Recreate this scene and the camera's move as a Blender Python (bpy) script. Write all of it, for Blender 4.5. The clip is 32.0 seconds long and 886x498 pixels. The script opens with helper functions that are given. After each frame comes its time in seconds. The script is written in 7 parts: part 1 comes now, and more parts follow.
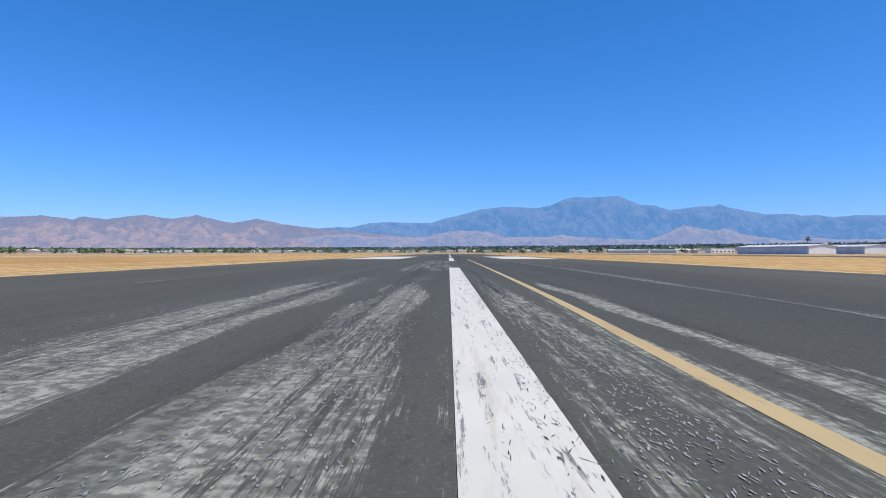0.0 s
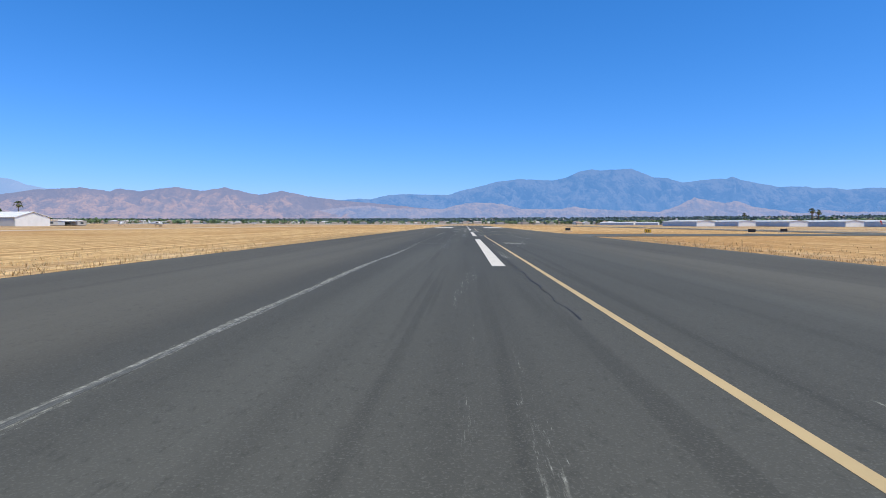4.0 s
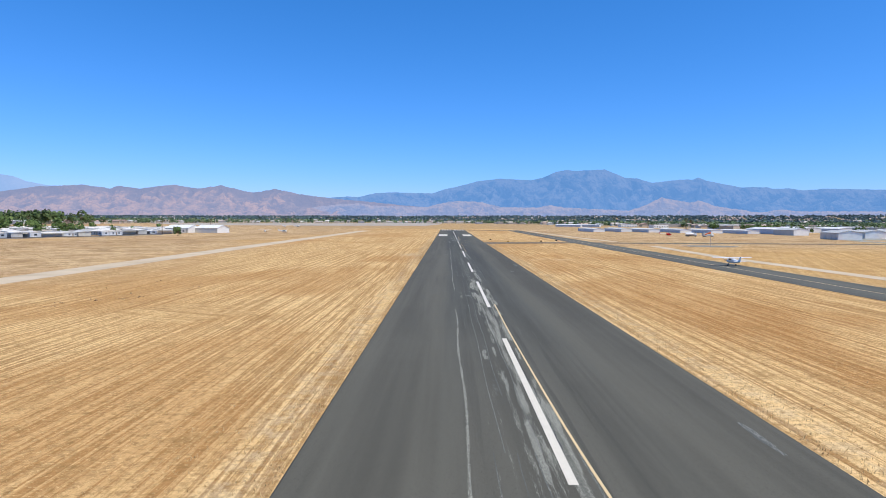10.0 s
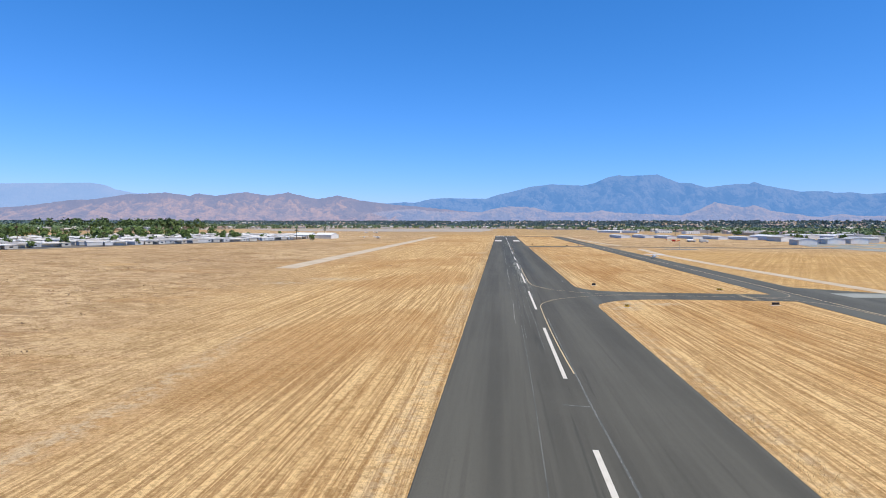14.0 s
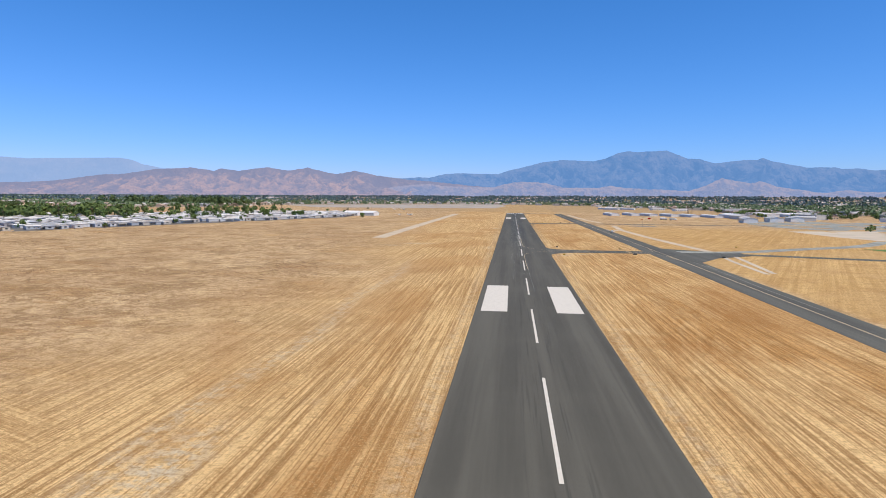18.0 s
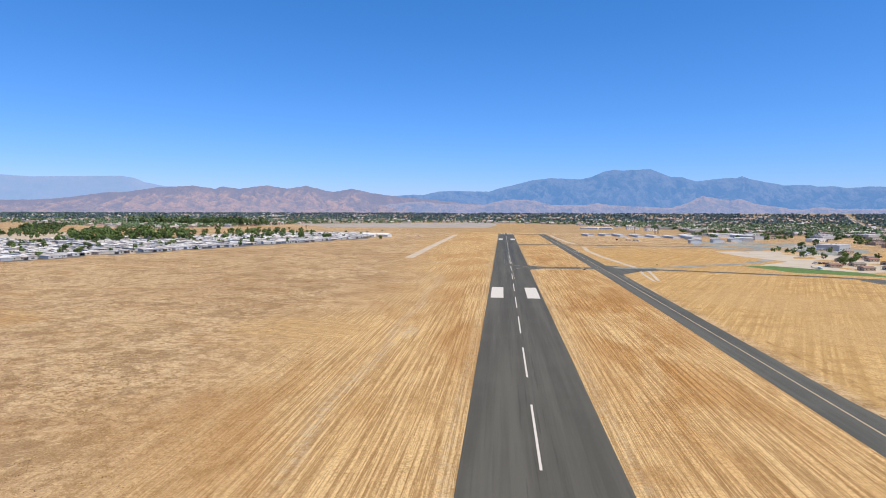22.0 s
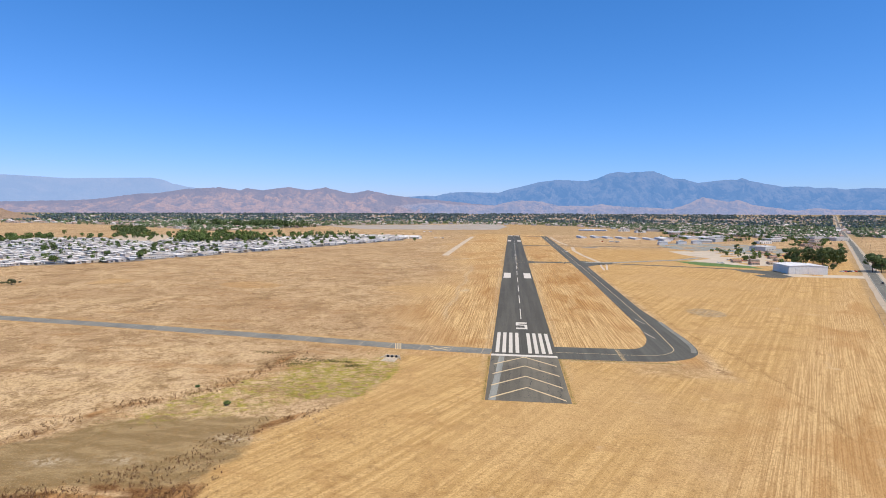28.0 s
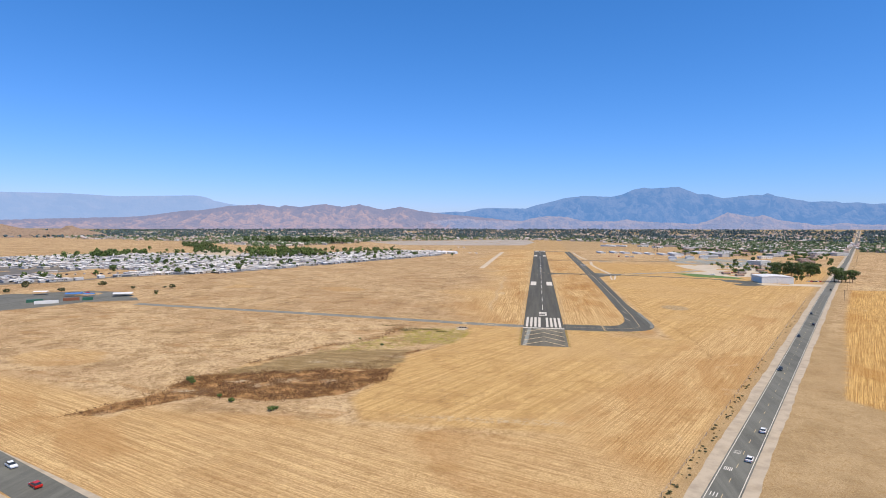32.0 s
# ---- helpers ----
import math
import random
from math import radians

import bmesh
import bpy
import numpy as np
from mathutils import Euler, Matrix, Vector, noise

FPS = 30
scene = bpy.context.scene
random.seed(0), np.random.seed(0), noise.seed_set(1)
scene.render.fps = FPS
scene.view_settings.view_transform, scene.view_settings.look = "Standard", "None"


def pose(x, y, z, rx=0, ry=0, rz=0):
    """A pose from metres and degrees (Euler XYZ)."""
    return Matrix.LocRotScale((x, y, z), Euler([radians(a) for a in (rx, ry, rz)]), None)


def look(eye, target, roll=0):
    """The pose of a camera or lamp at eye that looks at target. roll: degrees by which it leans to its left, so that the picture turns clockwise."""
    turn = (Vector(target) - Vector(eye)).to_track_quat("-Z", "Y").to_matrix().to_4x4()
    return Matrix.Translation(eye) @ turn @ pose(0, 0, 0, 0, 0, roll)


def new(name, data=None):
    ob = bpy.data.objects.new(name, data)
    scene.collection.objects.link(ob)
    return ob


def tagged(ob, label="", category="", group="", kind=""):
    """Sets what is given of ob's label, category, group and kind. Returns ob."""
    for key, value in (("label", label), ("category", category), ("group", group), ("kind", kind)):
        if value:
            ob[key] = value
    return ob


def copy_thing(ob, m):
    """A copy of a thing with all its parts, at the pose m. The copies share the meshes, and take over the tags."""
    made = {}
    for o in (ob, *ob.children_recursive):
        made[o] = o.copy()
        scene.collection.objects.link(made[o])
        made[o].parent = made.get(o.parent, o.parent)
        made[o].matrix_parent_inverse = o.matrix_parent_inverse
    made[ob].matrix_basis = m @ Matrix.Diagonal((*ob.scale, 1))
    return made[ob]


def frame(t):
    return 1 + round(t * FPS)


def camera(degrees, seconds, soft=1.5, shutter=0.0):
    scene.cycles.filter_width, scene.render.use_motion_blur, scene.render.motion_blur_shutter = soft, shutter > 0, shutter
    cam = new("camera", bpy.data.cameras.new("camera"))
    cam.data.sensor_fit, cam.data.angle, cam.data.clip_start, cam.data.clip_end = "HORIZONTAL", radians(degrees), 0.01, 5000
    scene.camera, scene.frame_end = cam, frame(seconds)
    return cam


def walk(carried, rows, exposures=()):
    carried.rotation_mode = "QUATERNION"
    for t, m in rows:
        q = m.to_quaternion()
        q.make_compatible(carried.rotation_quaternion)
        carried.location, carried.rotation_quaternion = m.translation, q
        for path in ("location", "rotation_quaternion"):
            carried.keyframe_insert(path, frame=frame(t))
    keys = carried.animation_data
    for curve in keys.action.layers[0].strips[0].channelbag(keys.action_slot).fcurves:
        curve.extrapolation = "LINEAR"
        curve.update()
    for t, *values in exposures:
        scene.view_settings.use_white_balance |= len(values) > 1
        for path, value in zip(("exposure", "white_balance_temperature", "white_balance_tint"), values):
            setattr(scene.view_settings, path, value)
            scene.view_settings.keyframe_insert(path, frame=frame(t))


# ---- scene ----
cam = camera(74.41, 32.0, soft=0.95)

# seconds, x, y, height, heading to the left, tilt up, lean to the left
ROWS = [
    (0, -0.267, 800.94, 0.752, 0.562, 0.356, -0.064),
    (0.5, -0.400, 784.11, 0.862, 0.673, 0.315, -0.112),
    (1, -0.516, 767.27, 0.922, 0.664, 0.359, -0.326),
    (1.5, -0.593, 750.41, 0.858, 0.676, 0.252, -0.095),
    (2, -0.669, 733.50, 0.748, 0.660, -0.265, -0.094),
    (2.5, -0.776, 716.53, 0.660, 0.887, -1.002, -0.094),
    (3, -0.942, 699.48, 0.695, 1.373, -1.606, 0.195),
    (3.5, -1.194, 682.32, 1.036, 2.210, -2.138, 0.121),
    (5.5, -1.303, 610.68, 3.139, 1.002, -2.894, -0.047),
    (6, -1.212, 591.86, 3.754, 0.303, -3.067, -0.044),
    (6.5, -1.514, 572.90, 4.619, -0.160, -3.450, 0.152),
    (7, -1.947, 553.87, 5.651, -0.235, -3.940, 0.215),
    (7.5, -2.543, 534.80, 6.832, 0.026, -4.067, 0.226),
    (8, -3.235, 515.73, 8.096, 0.280, -3.842, 0.326),
    (8.5, -3.957, 496.69, 9.316, 0.378, -3.856, 0.266),
    (9, -4.670, 477.67, 10.446, 0.382, -3.401, 0.082),
    (9.5, -5.337, 458.70, 11.445, 0.206, -3.177, 0.336),
    (10, -5.963, 439.76, 12.337, 0.409, -2.945, 0.367),
    (10.5, -6.554, 420.86, 13.170, 1.028, -2.897, 0.444),
    (11, -7.079, 401.97, 13.975, 2.078, -2.957, 0.426),
    (11.5, -7.512, 383.03, 14.742, 3.023, -2.937, 0.488),
    (12, -7.817, 364.05, 15.458, 3.723, -2.709, 0.416),
    (12.5, -7.989, 345.06, 16.134, 4.261, -2.505, 0.402),
    (13, -8.043, 326.06, 16.792, 4.748, -2.292, 0.303),
    (13.5, -7.974, 307.05, 17.460, 5.145, -2.351, 0.376),
    (14, -7.823, 288.04, 18.177, 5.542, -2.597, 0.351),
    (14.5, -7.621, 269.06, 18.963, 5.994, -2.824, 0.312),
    (16.5, -5.865, 193.54, 22.771, 7.278, -4.188, 0.364),
    (17, -5.640, 174.67, 24.206, 7.079, -4.556, 0.412),
    (17.5, -5.457, 155.82, 25.821, 6.846, -4.966, 0.536),
    (18, -5.330, 136.98, 27.629, 6.667, -5.222, 0.545),
    (18.5, -5.278, 118.15, 29.591, 6.260, -5.303, 0.611),
    (19, -5.318, 99.34, 31.607, 5.493, -5.286, 0.809),
    (19.5, -5.472, 80.54, 33.494, 5.092, -5.399, 0.607),
    (20, -5.714, 61.75, 35.358, 5.022, -5.578, 0.779),
    (20.5, -6.018, 42.96, 37.254, 5.226, -5.248, 0.625),
    (21, -6.363, 24.16, 39.207, 5.444, -4.685, 0.719),
    (21.5, -6.726, 5.35, 41.177, 5.615, -4.074, 0.599),
    (22, -7.080, -13.49, 43.091, 5.774, -3.775, 0.510),
    (22.5, -7.398, -32.35, 44.887, 5.868, -3.693, 0.559),
    (23, -7.647, -51.24, 46.534, 5.932, -3.774, 0.216),
    (23.5, -7.792, -70.16, 48.010, 6.088, -3.911, 0.491),
    (24, -7.847, -89.11, 49.351, 6.483, -3.951, 0.511),
    (24.5, -7.819, -108.09, 50.603, 7.086, -3.922, 0.491),
    (25, -7.716, -127.07, 51.908, 7.446, -3.829, 0.512),
    (25.5, -7.540, -146.07, 53.162, 7.412, -3.756, 0.528),
    (26, -7.311, -165.10, 54.244, 7.138, -3.782, 0.556),
    (26.5, -7.064, -184.14, 55.481, 6.833, -3.888, 0.658),
    (28.5, -6.094, -260.89, 62.621, 6.626, -3.981, 0.560),
    (29, -5.853, -280.29, 64.096, 6.944, -3.911, 0.540),
    (29.5, -5.612, -299.72, 65.525, 7.234, -3.969, 0.572),
    (30, -5.376, -319.18, 66.861, 7.449, -3.933, 0.596),
    (30.5, -5.145, -338.67, 68.080, 7.756, -3.701, 0.546),
    (31, -4.921, -358.18, 69.157, 8.187, -3.360, 0.633),
    (31.5, -4.703, -377.70, 70.061, 8.711, -2.886, 0.565),
    (32, -4.489, -397.22, 70.831, 9.260, -2.603, 0.442),
]
walk(cam, [(t, pose(x, y, z, 90 + tilt, 0, head) @ pose(0, 0, 0, 0, 0, lean)) for t, x, y, z, head, tilt, lean in ROWS],
     exposures=((0, -0.06, 6250, 6), (3, -0.04, 6250, 6), (7, 0.06, 6250, 6), (14, 0.02, 6350, 7), (17, -0.10, 6600, 9), (22, -0.02, 6650, 9), (26, -0.06, 6700, 10), (29, 0.0, 6800, 10), (32, 0.0, 6750, 10)))
# ---- daylight ----
SUN_EL, SUN_AZ = radians(62), radians(125)      # azimuth from +y (down the runway) towards +x
world = bpy.data.worlds.new("sky")
scene.world = world
world.use_nodes = True
wn = world.node_tree.nodes
sky = wn.new("ShaderNodeTexSky")
sky.sky_type = 'NISHITA'
sky.sun_disc = False
sky.sun_elevation, sky.sun_rotation = SUN_EL, SUN_AZ
sky.altitude, sky.air_density, sky.dust_density, sky.ozone_density = 450, 1.0, 0.25, 5.0
wl = world.node_tree.links                    # dry, clean desert air: a deeper blue than the model's
split, join = wn.new("ShaderNodeSeparateColor"), wn.new("ShaderNodeCombineColor")
wl.new(sky.outputs[0], split.inputs[0])
for i, (gain, power) in enumerate(((0.33, 1.36), (0.90, 0.93), (1.40, 0.98))):
    curve_up, scale_up = wn.new("ShaderNodeMath"), wn.new("ShaderNodeMath")
    curve_up.operation, scale_up.operation = 'POWER', 'MULTIPLY'
    wl.new(split.outputs[i], curve_up.inputs[0])
    curve_up.inputs[1].default_value = power
    wl.new(curve_up.outputs[0], scale_up.inputs[0])
    scale_up.inputs[1].default_value = gain
    wl.new(scale_up.outputs[0], join.inputs[i])
wl.new(join.outputs[0], wn["Background"].inputs[0])
wn["Background"].inputs[1].default_value = 0.125
sun = new("sun", bpy.data.lights.new("sun", 'SUN'))
sun.data.energy, sun.data.angle, sun.data.color = 4.5, radians(0.53), (1.0, 0.90, 0.74)
sun.matrix_world = look((math.sin(SUN_AZ) * math.cos(SUN_EL) * 900, math.cos(SUN_AZ) * math.cos(SUN_EL) * 900, math.sin(SUN_EL) * 900), (0, 0, 0))
scene.view_settings.exposure = 0.0

# ---- materials ----


class Mat:
    """A node material with short calls for the few nodes in use."""

    def __init__(self, name, rough=0.85, metal=0.0):
        self.m = bpy.data.materials.new(name)
        self.m.use_nodes = True
        self.t = self.m.node_tree
        self.b = self.t.nodes["Principled BSDF"]
        self.b.inputs["Roughness"].default_value = rough
        self.b.inputs["Metallic"].default_value = metal
        self.b.inputs["Specular IOR Level"].default_value = 0.3
        self._c = None

    def put(self, socket, value):
        if isinstance(value, bpy.types.NodeSocket):
            self.t.links.new(value, socket)
        else:
            socket.default_value = value

    def coord(self, scale=(1, 1, 1), turn=0.0):
        if self._c is None:
            self._c = self.t.nodes.new("ShaderNodeTexCoord")
        mp = self.t.nodes.new("ShaderNodeMapping")
        src = self._c.outputs["Object"]
        if turn:                               # turn first, then stretch
            rot = self.t.nodes.new("ShaderNodeMapping")
            rot.inputs["Rotation"].default_value = (0, 0, turn)
            self.t.links.new(src, rot.inputs[0])
            src = rot.outputs[0]
        self.t.links.new(src, mp.inputs[0])
        mp.inputs["Scale"].default_value = scale
        return mp.outputs[0]

    def noise(self, scale, stretch=(1, 1, 1), detail=4.0, rough=0.55, turn=0.0, warp=0.0):
        n = self.t.nodes.new("ShaderNodeTexNoise")
        self.put(n.inputs["Vector"], self.coord(stretch, turn))
        n.inputs["Scale"].default_value, n.inputs["Detail"].default_value = scale, detail
        n.inputs["Roughness"].default_value, n.inputs["Distortion"].default_value = rough, warp
        return n.outputs["Fac"]

    def ramp(self, fac, lo, hi, a=0.0, b=1.0):
        n = self.t.nodes.new("ShaderNodeMapRange")
        n.interpolation_type = 'SMOOTHSTEP'
        self.put(n.inputs["Value"], fac)
        for key, v in (("From Min", lo), ("From Max", hi), ("To Min", a), ("To Max", b)):
            n.inputs[key].default_value = v
        return n.outputs["Result"]

    def math(self, op, a, b=0.0):
        n = self.t.nodes.new("ShaderNodeMath")
        n.operation = op
        self.put(n.inputs[0], a)
        self.put(n.inputs[1], b)
        return n.outputs[0]

    def mix(self, fac, a, b, blend='MIX'):
        n = self.t.nodes.new("ShaderNodeMix")
        n.data_type, n.blend_type = 'RGBA', blend
        self.put(n.inputs[0], fac)
        for s, v in ((n.inputs[6], a), (n.inputs[7], b)):
            self.put(s, v if isinstance(v, bpy.types.NodeSocket) else (*v, 1.0))
        return n.outputs[2]

    def axis(self):
        n = self.t.nodes.new("ShaderNodeSeparateXYZ")
        self.put(n.inputs[0], self.coord())
        return n.outputs

    def per_object(self):
        return self.t.nodes.new("ShaderNodeObjectInfo").outputs["Random"]

    def per_island(self):
        return self.t.nodes.new("ShaderNodeNewGeometry").outputs["Random Per Island"]

    def zone(self, name):
        n = self.t.nodes.new("ShaderNodeAttribute")
        n.attribute_name = name
        s = self.t.nodes.new("ShaderNodeSeparateColor")
        self.put(s.inputs[0], n.outputs["Color"])
        return s.outputs

    def colour(self, v):
        self.put(self.b.inputs["Base Color"], v if isinstance(v, bpy.types.NodeSocket) else (*v, 1.0))
        return self

    def bump(self, height, strength=0.3, distance=0.02):
        n = self.t.nodes.new("ShaderNodeBump")
        n.inputs["Strength"].default_value, n.inputs["Distance"].default_value = strength, distance
        self.put(n.inputs["Height"], height)
        self.put(self.b.inputs["Normal"], n.outputs[0])
        return self


def plain(name, col, rough=0.6, metal=0.0, var=0.12, scale=1.5, dirt=None):
    """Painted or moulded surface with slight soiling at two scales."""
    m = Mat(name, rough, metal)
    dark = tuple(c * (1 - 2.2 * var) for c in col)
    base = m.mix(m.ramp(m.noise(scale, detail=5), 0.35, 0.75), col, dark)
    base = m.mix(m.ramp(m.noise(scale * 9, detail=3), 0.55, 0.8, 0, 0.5), base, tuple(c * (1 - 3 * var) for c in col))
    if dirt:
        base = m.mix(m.ramp(m.noise(scale * 0.4, detail=6), 0.5, 0.8, 0, 0.6), base, dirt)
    m.colour(base)
    return m.m


def varied(name, cols, rough=0.8, var=0.15, island=False, scale=0.6):
    """One surface in several tints, one tint to a piece."""
    m = Mat(name, rough)
    n = m.t.nodes.new("ShaderNodeValToRGB")
    n.color_ramp.interpolation = 'CONSTANT'
    el = n.color_ramp.elements
    el[0].color, el[1].color = (*cols[0], 1), (*cols[1], 1)
    el[1].position = 1 / len(cols)
    for i, c in enumerate(cols[2:], 2):
        e = el.new(i / len(cols))
        e.color = (*c, 1)
    m.put(n.inputs[0], m.per_island() if island else m.per_object())
    base = m.mix(m.ramp(m.noise(scale, detail=5), 0.4, 0.75, 0, var * 2), n.outputs[0], (0.12, 0.10, 0.08))
    m.colour(base)
    return m.m


ROAD_TURN = math.atan2(0.4426, 0.8967)       # the highway runs this far clockwise of the runway


def field_material():
    m = Mat("dry_field", 0.95)
    m.b.inputs["Specular IOR Level"].default_value = 0.05
    z, z2 = m.zone("zone"), m.zone("zone_b")
    # natural dry weeds: pinkish straw, brown swathes, dark sharp clumps
    big, mid, fine = m.noise(0.011, detail=6, warp=0.6), m.noise(0.07, detail=6), m.noise(1.3, detail=5, rough=0.7)
    nat = m.mix(m.ramp(big, 0.42, 0.60), (0.60, 0.455, 0.315), (0.48, 0.345, 0.235))
    nat = m.mix(m.ramp(mid, 0.50, 0.66, 0, 0.6), nat, (0.35, 0.225, 0.13))
    nat = m.mix(m.ramp(m.noise(0.028, (1, 2.5, 1), 6, 0.6, warp=0.7), 0.54, 0.64, 0, 0.6), nat, (0.36, 0.20, 0.095))
    nat = m.mix(m.ramp(m.noise(0.018, (1, 2.0, 1), 5, warp=1.0), 0.54, 0.66, 0, 0.6), nat, (0.60, 0.45, 0.29))
    where = m.ramp(m.noise(0.020, (0.8, 1.4, 1), 5, 0.6, warp=0.8), 0.42, 0.62, 0.5, 1.0)
    clump = m.ramp(m.noise(0.62, (1.0, 0.8, 1), 6, 0.72, warp=0.6), 0.52, 0.57, 0, 0.85)
    nat = m.mix(m.math('MULTIPLY', clump, where), nat, (0.21, 0.135, 0.072))
    nat = m.mix(m.ramp(m.noise(0.21, (1.0, 0.8, 1), 7, 0.76, warp=0.6), 0.56, 0.61, 0, 0.6), nat, (0.20, 0.125, 0.07))
    nat = m.mix(m.ramp(m.noise(0.055, (0.9, 0.8, 1), 9, 0.76, warp=0.4), 0.525, 0.565, 0, 0.55), nat, (0.20, 0.13, 0.075))
    nat = m.mix(m.ramp(m.noise(0.13, (0.9, 0.7, 1), 9, 0.78), 0.55, 0.59, 0, 0.6), nat, (0.17, 0.105, 0.058))
    nat = m.mix(m.ramp(m.noise(0.075, (1, 0.8, 1), 8, 0.76), 0.57, 0.62, 0, 0.65), nat, (0.66, 0.51, 0.34))
    nat = m.mix(m.ramp(m.noise(0.9, detail=5, rough=0.75), 0.55, 0.64, 0, 0.65), nat, (0.70, 0.54, 0.33))

    nat = m.mix(1.0, nat, (0.97, 0.99, 1.0), 'MULTIPLY')

    # mown rows: fine lines and broad swathes laid over each other
    def rows(turn, depth):
        a = m.noise(1.0, (2.0, 0.018, 1), 7, 0.72, turn)
        if not turn:
            sway = m.math('MULTIPLY', m.noise(1.0, (0.03, 0.004, 1), 2, 0.5), 9.0)
            wave = m.math('SINE', m.math('ADD', m.math('MULTIPLY', m.axis()[0], 2 * math.pi / 1.8), sway))
            a = m.math('ADD', a, m.math('MULTIPLY', wave, m.math('MULTIPLY', m.ramp(m.noise(0.03, detail=4), 0.38, 0.62, 0.2, 1.0), 0.045)))
        b = m.noise(1.0, (0.24, 0.005, 1), 4, 0.6, turn)
        c = m.noise(1.0, (3.2, 0.22, 1), 4, 0.65, turn)
        d = m.noise(1.0, (2.6, 0.030, 1), 4, 0.65, turn)
        mown = m.mix(m.ramp(a, 0.43, 0.56, 0.5 - depth / 2, 0.5 + depth / 2), (0.35, 0.22, 0.11), (0.69, 0.51, 0.295))
        mown = m.mix(m.ramp(d, 0.54, 0.61, 0, 0.75 * depth), mown, (0.27, 0.16, 0.075))
        mown = m.mix(m.ramp(b, 0.52, 0.70, 0, 0.5), mown, (0.45, 0.295, 0.15))
        mown = m.mix(m.ramp(c, 0.52, 0.68, 0, 0.7 * depth), mown, (0.72, 0.53, 0.29))
        mown = m.mix(m.ramp(m.noise(0.022, (1, 0.5, 1), 6, 0.6, turn, 0.8), 0.48, 0.62, 0, 0.55), mown, (0.36, 0.19, 0.075))
        return m.mix(m.ramp(m.noise(0.16, (1, 0.35, 1), 6, 0.7, turn), 0.56, 0.66, 0, 0.5), mown, (0.30, 0.17, 0.07))
    base = m.mix(z[0], nat, rows(0.0, 1.0))
    z4 = m.zone("zone_d")
    base = m.mix(z4[0], base, rows(radians(-67), 0.85))
    smooth_straw = m.mix(m.ramp(m.noise(1.0, (0.55, 0.008, 1), 5, 0.65, ROAD_TURN), 0.38, 0.64), (0.44, 0.29, 0.13), (0.61, 0.43, 0.22))
    smooth_straw = m.mix(m.ramp(m.noise(0.06, (1, 1.4, 1), 7, 0.72, warp=0.5), 0.50, 0.60, 0, 0.55), smooth_straw, (0.36, 0.215, 0.095))
    smooth_straw = m.mix(m.ramp(m.noise(0.20, detail=7, rough=0.74), 0.54, 0.62, 0, 0.5), smooth_straw, (0.27, 0.165, 0.075))
    base = m.mix(z4[1], base, m.mix(m.ramp(big, 0.45, 0.62, 0, 0.6), smooth_straw, (0.52, 0.365, 0.20)))
    base = m.mix(z[1], base, rows(ROAD_TURN, 0.72))
    base = m.mix(m.math('MULTIPLY', z4[2], m.ramp(m.noise(0.07, (1, 0.25, 1), 7, 0.7, warp=0.5), 0.40, 0.60)), base, m.mix(1.0, base, (0.74, 0.60, 0.46), 'MULTIPLY'))
    gold = m.mix(1.0, rows(ROAD_TURN, 0.95), (0.96, 0.88, 0.66), 'MULTIPLY')
    base = m.mix(z2[0], base, gold)
    sand = m.mix(m.ramp(mid, 0.4, 0.7), (0.37, 0.28, 0.18), (0.30, 0.225, 0.14))
    base = m.mix(z2[1], base, sand)
    edge = m.math('ADD', z[2], m.math('MULTIPLY', m.math('SUBTRACT', m.noise(0.12, detail=5), 0.5), 0.9))
    marsh = m.mix(m.ramp(m.noise(0.16, detail=6), 0.40, 0.66), (0.11, 0.05, 0.022), (0.40, 0.235, 0.12))
    base = m.mix(m.ramp(edge, 0.35, 0.62), base, marsh)
    z3 = m.zone("zone_c")
    mud = m.mix(m.ramp(m.noise(0.10, (1, 2.2, 1), 6, 0.6, warp=0.5), 0.42, 0.66), (0.205, 0.155, 0.09), (0.32, 0.25, 0.155))
    base = m.mix(m.ramp(m.math('ADD', z3[0], m.math('MULTIPLY', m.math('SUBTRACT', m.noise(0.08, detail=7, rough=0.65), 0.5), 1.3)), 0.35, 0.62), base, mud)
    base = m.mix(m.math('MULTIPLY', z3[1], m.ramp(m.noise(0.5, detail=6, rough=0.7), 0.42, 0.58)), base, (0.50, 0.44, 0.36))
    base = m.mix(m.math('MULTIPLY', z3[2], m.ramp(m.noise(0.30, (0.7, 1.3, 1), 7, 0.72, warp=0.4), 0.50, 0.60)), base, (0.27, 0.18, 0.115))
    edge = m.math('ADD', z2[2], m.math('MULTIPLY', m.math('SUBTRACT', m.noise(0.17, detail=5), 0.5), 1.1))
    green = m.mix(m.ramp(m.noise(0.35, detail=5), 0.35, 0.66), (0.19, 0.22, 0.028), (0.37, 0.34, 0.06))
    tuft = m.ramp(m.noise(0.28, (1.0, 1.7, 1), 8, 0.76, warp=0.5), 0.47, 0.54)
    base = m.mix(m.math('MULTIPLY', m.ramp(edge, 0.36, 0.70, 0, 0.95), tuft), base, green)
    base = m.mix(m.math('MULTIPLY', m.ramp(edge, 0.35, 0.6), m.ramp(m.noise(0.11, (1, 2.5, 1), 6, 0.7), 0.56, 0.66, 0, 0.8)), base, (0.20, 0.14, 0.055))
    # wheel tracks over the straw
    z5 = m.zone("zone_e")
